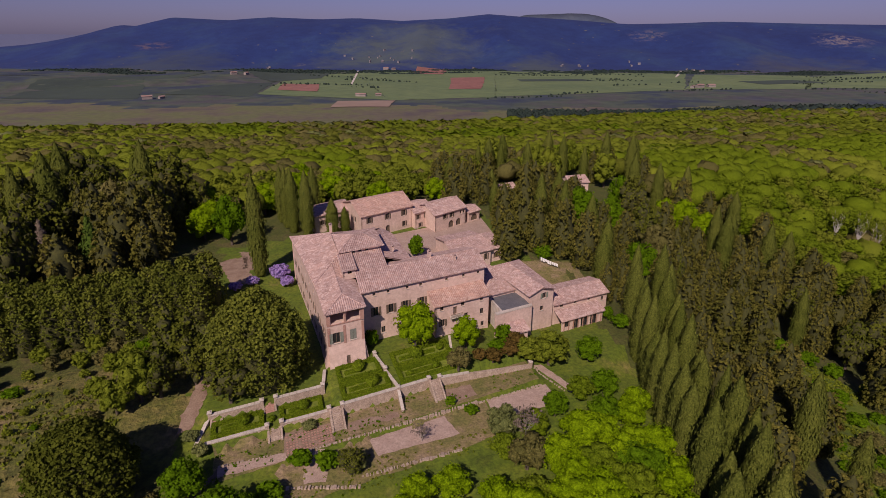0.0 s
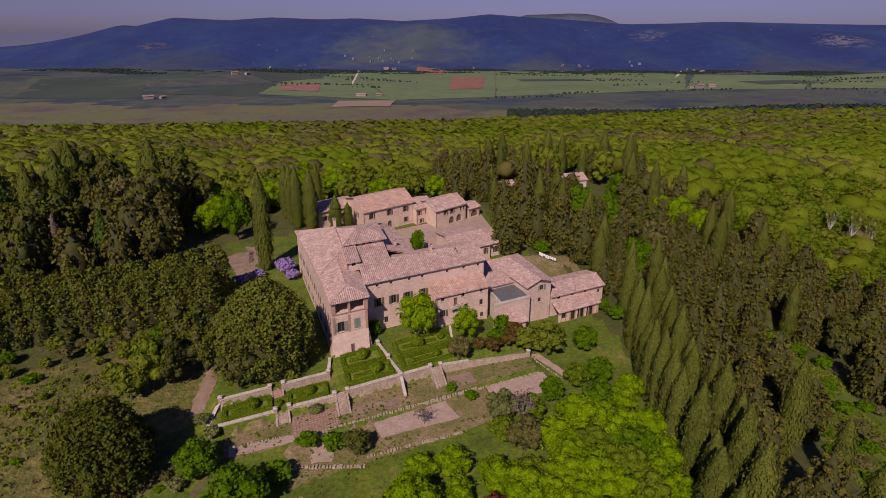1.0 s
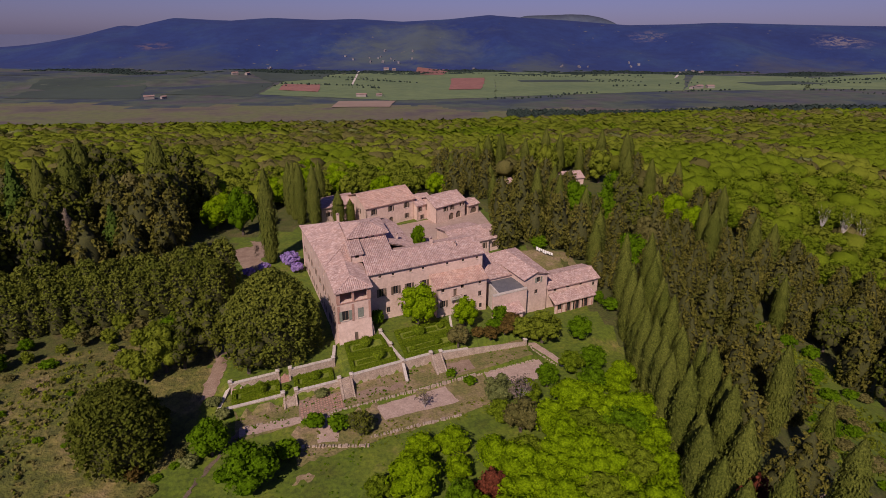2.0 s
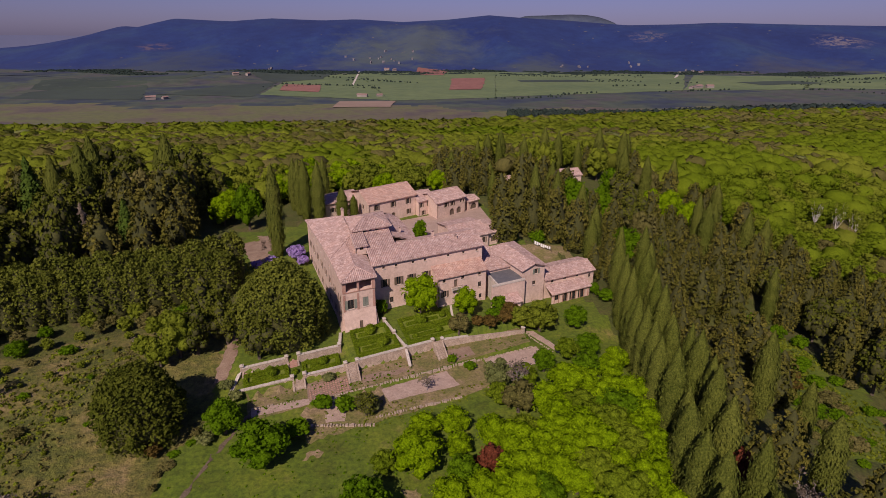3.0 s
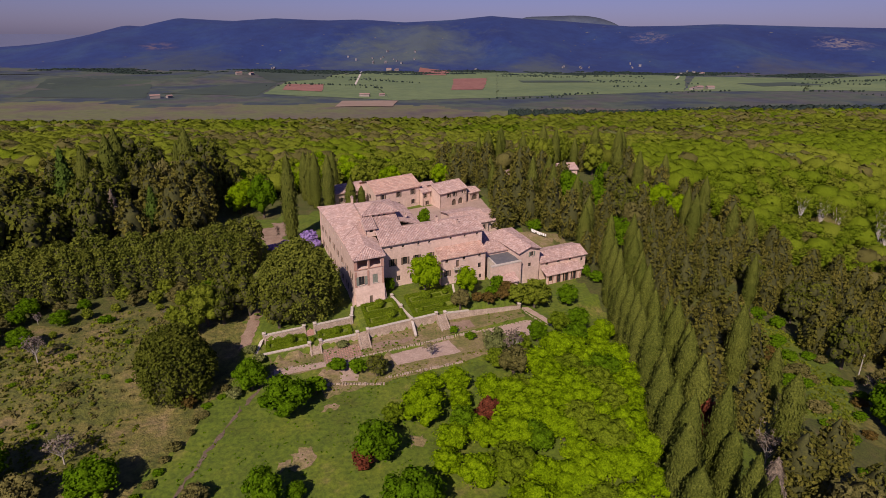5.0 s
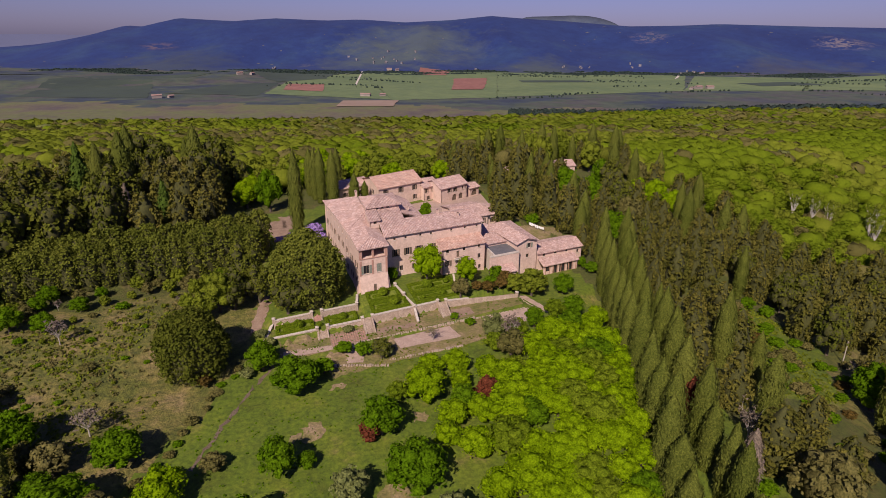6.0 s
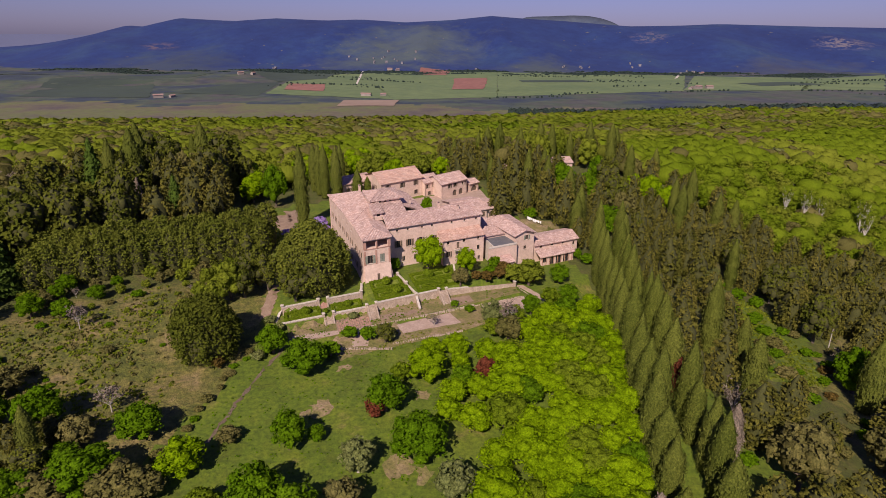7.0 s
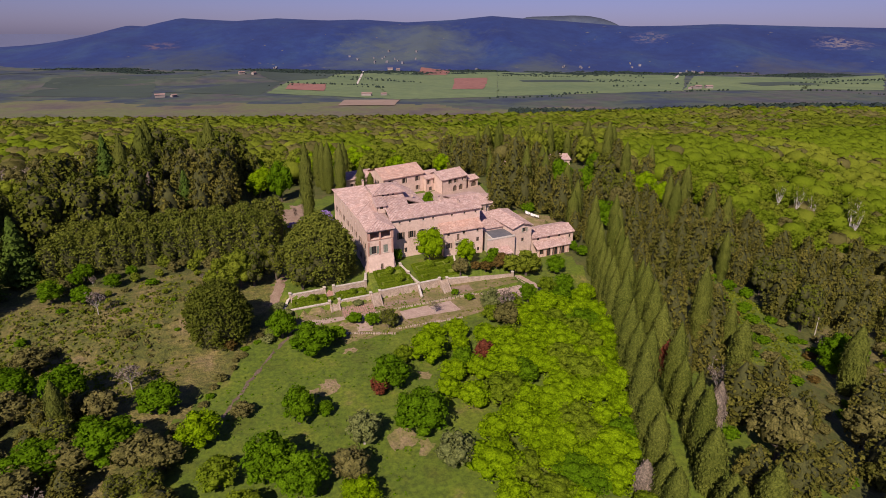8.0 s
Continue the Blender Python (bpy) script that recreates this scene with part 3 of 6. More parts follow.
def eave_board(parent, a, b, z, w=0.4):
    """Rafter tails under an eave, along the line a-b."""
    m = wall_frame(a, b)
    length = (Vector(b) - Vector(a)).length
    s = Shape()
    n = max(2, int(length / 0.7))
    for i in range(n):
        u = length * (i + 0.5) / n
        s.box(u - 0.05, u + 0.05, 0.0, w, z - 0.14, z)
    tagged(part("rafter_tails", s.mesh("rafter_tails", WOOD), parent, m=m), kind="stuff")


# ---- the villa ----
villa = thing("villa", 18, 75, 0, "large old stone villa with pale plaster walls and terracotta roofs", "villa")
E = 12.8

# tower with battered base, first floor and loggia
T0, T1 = (2.35, 66.5), (9.65, 66.5)
door_o = (3.4, 4.15, 0.0, 2.15)
wall(villa, T0, T1, -0.9, 5.0, [(3.4, 4.15, -0.1, 2.15)], PLASTER, 0.8, "tower_base", foot=0.9)
wall(villa, (-0.1 + 2.4, 78), T0, -0.9, 5.0, (), PLASTER, 0.8, "tower_base", foot=0.8)
wall(villa, T1, (9.65, 71.1), -0.9, 5.0, (), PLASTER, 0.8, "tower_base", foot=0.8)
opening_back(villa, T0, T1, 3.4, 4.15, -0.1, 2.15, "cellar_door", depth=-0.4)
up = [(1.0, 2.4, 5.45, 7.9), (4.4, 5.7, 5.45, 7.9), (0.75, 3.25, 10.1, 12.3), (3.75, 6.5, 10.1, 12.3)]
wall(villa, T0, T1, 5.0, E, up, PLASTER, 0.45)
window(villa, T0, T1, *up[0], "open", WOOD_GREEN)
window(villa, T0, T1, *up[1], "shut", WOOD_GREEN)
for x0, x1 in ((0.0, 0.55), (3.1, 3.6), (6.75, 7.28)):
    s = Shape()
    s.box(x0, x1, -0.07, -0.003, 5.0, 9.3)
    part("brick_pilaster", s.mesh("brick_pilaster", BRICK), villa, m=wall_frame(T0, T1))
for x0, x1 in ((-0.06, 0.68), (3.3, 3.7), (6.58, 7.36)):
    s = Shape()
    s.box(x0, x1, -0.1, 0.4, 9.95, 12.3)
    part("loggia_pillar", s.mesh("loggia_pillar", BRICK), villa, m=wall_frame(T0, T1))
s = Shape()
s.box(-0.06, 7.36, -0.12, -0.003, 9.75, 9.95)
part("loggia_ledge", s.mesh("loggia_ledge", BRICK), villa, m=wall_frame(T0, T1))
s = Shape()
s.box(2.8, 9.2, 70.7, 70.9, 9.9, 12.6), s.box(2.8, 9.2, 66.96, 70.7, 9.7, 9.9), s.box(2.8, 9.2, 66.96, 70.9, 12.4, 12.6)
part("loggia_room", s.mesh("loggia_room", PLASTER), villa)
# tower's right side, then the long west front
wall(villa, T1, (9.65, 71.1), 5.0, E, ((1.2, 2.2, 10.1, 12.3),), PLASTER)
W0, W1 = (-1.35, 103.4), (2.35, 66.5)
west = [(u, u + 1.05, w, w + 1.9) for u in (3.0, 7.4, 11.8, 16.2, 20.6, 25.0, 29.6, 33.8) for w in (1.2, 6.2)]
west += [(u + 0.15, u + 0.9, 10.6, 11.5) for u in (3.0, 7.4, 11.8, 16.2, 20.6, 25.0)]
wall(villa, W0, W1, -0.9, E, west, PLASTER)
for o in west:
    window(villa, W0, W1, *o, "open" if o[3] - o[2] > 1.5 else "", WOOD)
wall(villa, (22, 100.6), W0, -0.5, E, ((4, 5, 6, 8), (9, 10, 6, 8), (14, 15, 6, 8)), PLASTER)
wall(villa, (24.4, 81.5), (23.6, 96.6), 0.0, 12.3, ((4, 5, 7, 9), (9, 10, 7, 9)), PLASTER)
wall(villa, (23.6, 96.6), (22, 100.6), 0.0, 12.3, (), PLASTER)

# tower roof and the hipped roof behind it
R1 = 14.1
A, B, C2 = (1.95, 65.95, E), (10.1, 65.95, E), (1.5, 78, E)
roof_slope(villa, (C2, A, (6.05, 70.1, R1), (6.05, 82.2, R1)), TILES)
roof_slope(villa, (A, B, (6.05, 70.1, R1)), TILES)
roof_slope(villa, (B, (10.1, 78.2, E), (6.05, 82.2, R1), (6.05, 70.1, R1)), TILES)
ridge_row(villa, A, (6.05, 70.1, R1), TILES)
ridge_row(villa, B, (6.05, 70.1, R1), TILES)
ridge_row(villa, (6.05, 70.1, R1), (6.05, 80, R1), TILES)
roof_slope(villa, (C2, (10, 78, E), (10, 85, 15.0), (8, 85, 15.0)), TILES)
NW = (-1.9, 104, E)
roof_slope(villa, (NW, C2, (8, 85, 15.0), (8, 97, 15.0)), TILES)
roof_slope(villa, ((22.2, 101.2, 12.5), NW, (8, 97, 15.0), (17, 93, 15.0)), TILES)
roof_slope(villa, ((24.9, 80, 12.3), (24.2, 97, 12.3), (17, 93, 15.0), (17, 80, 15.0)), TILES)
roof_slope(villa, ((24.2, 97, 12.3), (22.2, 101.2, 12.5), (17, 93, 15.0)), TILES)
roof_slope(villa, ((8, 85, 15.0), (17, 80, 15.0), (17, 93, 15.0), (8, 97, 15.0)), TILES)
ridge_row(villa, C2, (8, 85, 15.0), TILES)
ridge_row(villa, NW, (8, 97, 15.0), TILES)
eave_board(villa, (2.0, 66.05), (10.05, 66.05), E - 0.16)

# main wing
M0, M1 = (9.65, 71.1), (39.2, 71.1)
main = [(u, u + 1.15, 6.3, 8.5) for u in (3.0, 6.4, 9.7, 13.5, 17.2, 21.0, 24.8)]
low = [(u + 0.05, u + 0.95, 1.6, 3.2) for u in (4.6, 8.2)]
tiny = [(u - 0.3, u + 0.3, 11.35, 12.0) for u in (3.3, 6.4, 10.7, 13.8, 20.0, 24.2, 28.0)]
wall(villa, M0, M1, -0.9, 12.9, main + low + tiny, PLASTER)
for k, o in enumerate(main):
    window(villa, M0, M1, *o, "open", WOOD)
for o in low + tiny:
    window(villa, M0, M1, *o, "", WOOD)
wall(villa, M1, (39.2, 81.6), -3.0, 12.9, ((3, 4, 7, 8.6),), PLASTER)
wall(villa, (39.2, 81.6), (18, 81.6), 0, 12.4, (), PLASTER)
s = Shape()
s.quad((39.2, 70.8, 12.8), (39.2, 81.9, 12.5), (39.2, 76.4, 14.5))
part("gable", s.mesh("gable", PLASTER), villa)
F0, F1 = (10.0, 70.55, 12.9), (39.7, 70.55, 12.9)
roof_slope(villa, (F0, F1, (39.7, 76.4, 14.7), (17.4, 76.4, 14.7), (10, 76.4, 14.7)), TILES)
roof_slope(villa, ((10, 76.4, 14.7), (17.4, 76.4, 14.7), (17.4, 82.7, 16.1), (10, 82.7, 16.1)), TILES)
roof_slope(villa, ((39.7, 82.1, 12.5), (17.4, 82.1, 12.5), (17.4, 76.4, 14.7), (39.7, 76.4, 14.7)), TILES)
ridge_row(villa, (17.4, 76.4, 14.7), (39.7, 76.4, 14.7), TILES)
eave_board(villa, (10.1, 70.65), (39.6, 70.65), 12.74)
s = Shape()
s.quad((17.4, 76.4, 14.6), (17.4, 82.7, 14.0), (17.4, 82.7, 16.05))
part("cheek_wall", s.mesh("cheek_wall", PLASTER), villa)

# belvedere and the little roof room in front of it
B0, B1, B2, B3 = (8.2, 82.6), (17.3, 82.6), (17.3, 91.5), (8.2, 91.5)
bel = [(u, u + 0.75, 15.95, 16.75) for u in (2.4, 4.0, 5.6)]
wall(villa, B0, B1, 14.2, 17.0, bel, PLASTER)
for o in bel:
    window(villa, B0, B1, *o, "", WOOD, False)
wall(villa, B1, B2, 13.5, 17.0, (), PLASTER)
wall(villa, B2, B3, 13.5, 17.0, (), PLASTER)
wall(villa, B3, B0, 13.5, 17.0, (), PLASTER)
k0, k1, k2, k3 = (7.6, 82.0, 17.0), (18.2, 82.0, 17.0), (18.2, 92.1, 17.0), (7.6, 92.1, 17.0)
p0, p1 = (12.0, 87.0, 18.4), (14.2, 87.0, 18.4)
roof_slope(villa, (k0, k1, p1, p0), TILES)
roof_slope(villa, (k1, k2, p1), TILES)
roof_slope(villa, (k2, k3, p0, p1), TILES)
roof_slope(villa, (k3, k0, p0), TILES)
for c, p in ((k0, p0), (k1, p1), (k2, p1), (k3, p0)):
    ridge_row(villa, c, p, TILES)
D0, D1 = (7.5, 76.4), (10.3, 76.4)
wall(villa, D0, D1, 13.3, 15.6, ((1.0, 1.9, 14.5, 15.3),), PLASTER, 0.3)
window(villa, D0, D1, 1.0, 1.9, 14.5, 15.3, "", WOOD, False)
wall(villa, D1, (10.3, 82.6), 13.5, 15.7, (), PLASTER, 0.3)
wall(villa, (7.5, 82.6), D0, 13.3, 15.7, (), PLASTER, 0.3)
roof_slope(villa, ((7.2, 76.0, 15.6), (10.6, 76.0, 15.6), (10.6, 82.6, 16.5), (7.2, 82.6, 16.5)), TILES)
chimney(villa, 27.8, 77.5, 14.0, 15.5)
chimney(villa, 33.0, 74.5, 13.8, 14.9, 0.6)
chimney(villa, 8.6, 102, 13.2, 15.2, 0.7)
chimney(villa, 20.8, 84.0, 14.0, 15.0, 0.5)

# low front wing
L0, L1 = (25.3, 67.0), (38.4, 67.0)
lw = [(1.2, 2.0, 6.7, 7.7), (6.2, 7.0, 6.7, 7.7), (10.9, 11.6, 6.9, 7.8), (1.3, 2.3, 2.6, 4.4), (10.9, 11.8, 3.4, 4.9), (7.0, 7.9, 3.5, 4.7), (11.2, 12.0, 0.0, 1.3), (4.3, 5.2, 4.9, 7.0)]
wall(villa, L0, L1, -3.0, 8.15, lw, PLASTER)
for o in lw[:7]:
    window(villa, L0, L1, *o, "open" if o[3] - o[2] > 1.7 else "", WOOD)
opening_back(villa, L0, L1, *lw[7], "balcony_door")
s = Shape()
s.box(3.4, 6.2, -1.0, -0.003, 4.65, 4.82)
for u in (3.6, 6.0):
    s.box(u - 0.1, u + 0.1, -0.8, -0.003, 4.2, 4.65)
bal = part("balcony", s.mesh("balcony", COPING), villa, m=wall_frame(L0, L1))
for u in np.linspace(3.45, 6.15, 12):
    s = Shape()
    s.box(u - 0.02, u + 0.02, -0.97, -0.93, 4.82, 5.65)
    part("baluster", s.mesh("baluster", WOOD), bal, m=wall_frame(L0, L1))
s = Shape()
s.box(3.42, 6.18, -0.99, -0.91, 5.65, 5.72)
part("handrail", s.mesh("handrail", WOOD), bal, m=wall_frame(L0, L1))
wall(villa, (25.3, 71.1), L0, -1.5, 8.15, (), PLASTER, tops=(9.4, 8.15))
wall(villa, L1, (38.4, 71.1), -3.0, 8.15, ((1.2, 2.0, 4.5, 6.0),), PLASTER, tops=(8.15, 9.4))
roof_slope(villa, ((24.9, 66.55, 8.2), (38.8, 66.55, 8.2), (38.8, 71.1, 9.5), (24.9, 71.1, 9.5)), TILES_RED)
eave_board(villa, (25, 66.65), (38.7, 66.65), 8.04)

# east range: gabled house, sloping roof, flat roof with its terrace wall
G0, G1, G2, G3 = (47.9, 64.6), (54.9, 65.0), (54.0, 79.6), (45.2, 79.0)
wall(villa, G0, G1, -4.0, 6.9, ((3.7, 4.8, 5.0, 6.5), (3.2, 4.2, 1.8, 3.0)), PLASTER)
window(villa, G0, G1, 3.7, 4.8, 5.0, 6.5, "open", WOOD_GREEN)
window(villa, G0, G1, 3.2, 4.2, 1.8, 3.0, "", WOOD)
s = Shape()
s.quad((47.9, 64.6, 6.9), (54.9, 65.0, 6.9), (51.5, 64.8, 8.25))
part("gable", s.mesh("gable", PLASTER), villa)
wall(villa, G1, G2, -3, 6.9, (), PLASTER)
wall(villa, G2, G3, -1, 6.9, (), PLASTER)
wall(villa, G3, G0, -2, 6.9, (), PLASTER)
ga, gb, gc, gd, ra, rb = (47.4, 64.1, 6.95), (55.4, 64.5, 6.95), (54.4, 80.1, 6.95), (44.7, 79.5, 6.95), (51.5, 64.3, 8.45), (49.3, 77.5, 8.45)
roof_slope(villa, (gd, ga, ra, rb), TILES)
roof_slope(villa, (gb, gc, rb, ra), TILES)
roof_slope(villa, (gc, gd, rb), TILES)
ridge_row(villa, ra, rb, TILES)
wall(villa, (39.9, 69.6), (46.8, 69.6), -3, 5.9, (), PLASTER)
wall(villa, (39.9, 79.0), (39.9, 69.6), -3, 5.9, (), PLASTER)
roof_slope(villa, ((39.5, 69.2, 6.0), (47.0, 69.2, 6.0), (45.0, 79.2, 7.9), (39.5, 79.2, 7.9)), TILES)
wall(villa, (38.4, 63.4), (47.9, 63.4), -4.5, 4.9, ((1.0, 2.0, -2.0, 0.2),), PLASTER)
opening_back(villa, (38.4, 63.4), (47.9, 63.4), 1.0, 2.0, -2.0, 0.2)
s = Shape()
s.box(40.3, 47.6, 63.9, 69.6, 4.75, 5.0)
part("flat_roof", s.mesh("flat_roof", SLATE), villa)
s = Shape()
s.box(38.4, 47.9, 63.3, 63.9, 4.9, 5.25), s.box(39.9, 40.3, 63.9, 69.6, -3, 5.25)
part("parapet", s.mesh("parapet", COPING), villa)
wall(villa, (41.0, 60.8), (45.4, 60.8), -4.5, 0.9, (), PLASTER)
wall(villa, (41.0, 63.4), (41.0, 60.8), -4.5, 0.9, (), PLASTER, tops=(2.0, 0.9))
wall(villa, (45.4, 60.8), (45.4, 63.4), -4.5, 0.9, (), PLASTER, tops=(0.9, 2.0))
roof_slope(villa, ((40.7, 60.4, 0.9), (45.7, 60.4, 0.9), (45.7, 63.35, 2.1), (40.7, 63.35, 2.1)), TILES)

# long east house with its glazed lean-to
H0, H1, H2, H3 = (55.4, 65.3), (71.6, 65.1), (71.8, 72.2), (55.6, 72.4)
eo = [(2.0, 2.9, 0.7, 1.7), (6.0, 7.0, 0.9, 1.7), (10.2, 11.0, 0.8, 1.7), (14.4, 15.2, -0.2, 1.0)]
wall(villa, H0, H1, -5.0, 2.0, eo, PLASTER)
for o in eo:
    window(villa, H0, H1, *o, "", WOOD)
wall(villa, H1, H2, -7.0, 2.0, (), PLASTER)
wall(villa, H2, H3, -5.0, 2.0, (), PLASTER)
s = Shape()
s.quad((71.6, 65.1, 2.0), (71.8, 72.2, 2.0), (71.7, 68.6, 3.3))
part("gable", s.mesh("gable", PLASTER), villa)
h0, h1, h2, h3, q0, q1 = (55.2, 64.8, 2.05), (72.0, 64.6, 2.05), (72.2, 72.7, 2.05), (55.2, 72.9, 2.05), (55.2, 68.8, 3.45), (72.1, 68.6, 3.45)
roof_slope(villa, (h0, h1, q1, q0), TILES)
roof_slope(villa, (h2, h3, q0, q1), TILES)
ridge_row(villa, q0, q1, TILES)
P0, P1 = (56.0, 62.3), (68.2, 62.3)
po = [(3.2, 5.0, -4.0, -1.1), (5.6, 7.8, -4.0, -1.1), (8.4, 10.6, -4.0, -1.1), (0.8, 2.4, -3.0, -1.1)]
wall(villa, P0, P1, -5.2, -0.75, po, PLASTER, 0.3)
for o in po:
    window(villa, P0, P1, *o, "", BRICK, False)
wall(villa, P1, (68.2, 65.1), -5.2, -0.75, (), PLASTER, 0.3, tops=(-0.75, 0.3))
roof_slope(villa, ((55.6, 61.8, -0.7), (68.6, 61.8, -0.7), (68.6, 65.2, 0.4), (55.6, 65.2, 0.4)), TILES)
s = Shape()
for x in np.linspace(56.6, 67.6, 9):
    s.box(x - 0.09, x + 0.09, 62.13, 62.297, -4.6, -0.85)
s.box(56.0, 68.2, 62.13, 62.297, -1.05, -0.85)
part("lean_to_frame", s.mesh("lean_to_frame", BRICK), villa, "red-brown painted timber frame")


# ---- houses round the courtyard and beyond ----
def gabled_house(name, x, y, z, w, d, eave, ridge, turn, tiles, fronts=(), label="", over=0.45, arches=(), end_windows=()):
    """A plain house: x, y its front left corner, w along the front, d deep, turned about that corner; fronts: openings of the front wall."""
    m = pose(x, y, 0, 0, 0, turn)
    at = lambda u, v: (m @ Vector((u, v, 0))).to_2d()  # noqa: E731
    up = lambda u, v, h: tuple(m @ Vector((u, v, h)))  # noqa: E731
    house = thing(name, x, y, z, label, "house", turn=0)
    c0, c1, c2, c3 = at(0, 0), at(w, 0), at(w, d), at(0, d)
    wall(house, c0, c1, z - 2, eave, list(fronts) + list(arches), PLASTER)
    for o in fronts:
        window(house, c0, c1, *o, "open" if o[3] - o[2] > 1.3 else "", WOOD)
    for o in arches:
        opening_back(house, c0, c1, *o, "arched_door", True)
    wall(house, c1, c2, z - 2, eave, end_windows, PLASTER)
    wall(house, c2, c3, z - 2, eave, (), PLASTER)
    wall(house, c3, c0, z - 2, eave, end_windows, PLASTER)
    for o in end_windows:
        window(house, c3, c0, *o, "open", WOOD)
        window(house, c1, c2, *o, "open", WOOD)
    for u in (0, w):
        s = Shape()
        s.quad(up(u, 0, eave), up(u, d, eave), up(u, d / 2, ridge - 0.2))
        part("gable", s.mesh("gable", PLASTER), house)
    o = over
    roof_slope(house, (up(-o, -o, eave), up(w + o, -o, eave), up(w + o, d / 2, ridge), up(-o, d / 2, ridge)), tiles)
    roof_slope(house, (up(w + o, d + o, eave), up(-o, d + o, eave), up(-o, d / 2, ridge), up(w + o, d / 2, ridge)), tiles)
    ridge_row(house, up(-o, d / 2, ridge), up(w + o, d / 2, ridge), tiles)
    return house


gabled_house("courtyard_house", 20.3, 119.1, 1.3, 18.3, 15.0, 9.0, 11.7, 10.8, TILES_RED,
             [(2.2, 3.3, 6.2, 8.2), (8.6, 9.7, 6.2, 8.2), (14.6, 15.7, 6.2, 8.2), (14.8, 15.7, 2.4, 4.2)],
             "two-storey stone courtyard house with a red tiled roof", arches=[(8.4, 9.9, 1.3, 4.2)], end_windows=[(3, 4, 5.5, 7.2), (9, 10, 5.5, 7.2)])
gabled_house("annexe_house", 7.0, 128.5, 1.0, 12.0, 10.0, 7.4, 9.2, 10.8, TILES, [(2, 3, 4, 5.6), (8, 9, 4, 5.6)], "low plastered annexe with a faded tile roof")
gabled_house("link_house", 38.6, 120.3, 1.3, 7.0, 10.0, 7.0, 8.8, 14.0, TILES, [(0.8, 1.6, 4.6, 6.2), (4.0, 5.0, 4.6, 6.2), (1.6, 2.4, 1.6, 3.2), (4.4, 5.1, 2.0, 3.2)],
             "small stone house joining two larger ones, tiled roof")
gabled_house("east_courtyard_house", 43.9, 115.6, 1.3, 13.0, 11.0, 7.2, 9.4, 15.0, TILES,
             [(3.6, 4.6, 5.0, 6.6), (6.4, 7.4, 5.0, 6.6), (10.4, 11.2, 5.2, 6.4), (11.8, 12.5, 5.2, 6.4)],
             "stone farmhouse with two arched ground-floor doors", arches=[(5.6, 7.8, 1.3, 3.9), (8.8, 11.0, 1.3, 3.9)])
gabled_house("cart_shed", 58.0, 119.5, 1.3, 5.0, 6.0, 4.6, 5.6, 15.0, TILES, (), "open stone cart shed with a tiled roof", arches=[(1.0, 4.0, 1.3, 3.8)])
gabled_house("courtyard_wing", 41.0, 92.0, 0.8, 11.5, 13.5, 4.4, 6.2, 3.0, TILES, [(9.6, 10.4, 1.4, 3.4)], "low service wing with a weathered tile roof")
gabled_house("store_house", 53.0, 93.5, 0.6, 5.0, 10.0, 4.0, 5.0, 3.0, TILES, (), "small lean-to store with a tiled roof", arches=[(1, 3, 0.6, 2.9)])
gabled_house("gate_house", 87.0, 149.0, -6.5, 9.0, 8.0, -1.4, 0.6, 5.0, TILES, [(2, 3, -4, -2.4), (6, 7, -4, -2.4)], "small stone gate house among conifers")
gabled_house("wood_farmhouse", 109.0, 130.0, -1.0, 8.5, 8.0, 5.6, 7.6, -8.0, TILES, [(2, 3, 2.4, 4.0), (5.5, 6.5, 2.4, 4.0)], "stone farmhouse with a brown roof among trees")

# ---- trees ----
def leaves_on(rng, centres, radii, count, size, squash=1.0, upright=0.0, fill=0.15, droop=0.0, ruffle=0.38):
    """Small four-cornered leaf sprays over round lobes. Returns corner and face arrays."""
    centres, radii = np.asarray(centres, float), np.asarray(radii, float)
    weight = radii**2 / (radii**2).sum()
    pick = rng.choice(len(radii), count, p=weight)
    d = rng.normal(size=(count, 3))
    d[:, 2] = np.where(d[:, 2] < -0.35 * np.abs(d[:, 0]), -d[:, 2], d[:, 2])
    d /= np.linalg.norm(d, axis=1, keepdims=True)
    depth = 1 - fill * rng.random(count) ** 2 + 0.07 * rng.normal(size=count)
    pos = centres[pick] + d * (radii[pick] * depth)[:, None] * np.array([1, 1, squash])
    nrm = d + ruffle * rng.normal(size=(count, 3))
    nrm /= np.linalg.norm(nrm, axis=1, keepdims=True)
    ref = rng.normal(size=(count, 3)) * (1 - upright) + np.array([0, 0, 1.0]) * upright
    ref[:, 2] -= droop
    t = np.cross(nrm, ref)
    t /= np.linalg.norm(t, axis=1, keepdims=True) + 1e-9
    b = np.cross(nrm, t)
    s = size * (0.6 + 0.8 * rng.random(count))
    long = 1.0 + 1.2 * upright
    k = 0.35 * rng.normal(size=count)
    corners = np.stack([pos - b * (s * long)[:, None] * 0.6, pos + t * s[:, None] * 0.5 + nrm * (k * s)[:, None] * 0.5,
                        pos + b * (s * long)[:, None] * 0.6, pos - t * s[:, None] * 0.5 - nrm * (k * s)[:, None] * 0.3], 1).reshape(-1, 3)
    return corners, np.arange(count * 4).reshape(-1, 4)


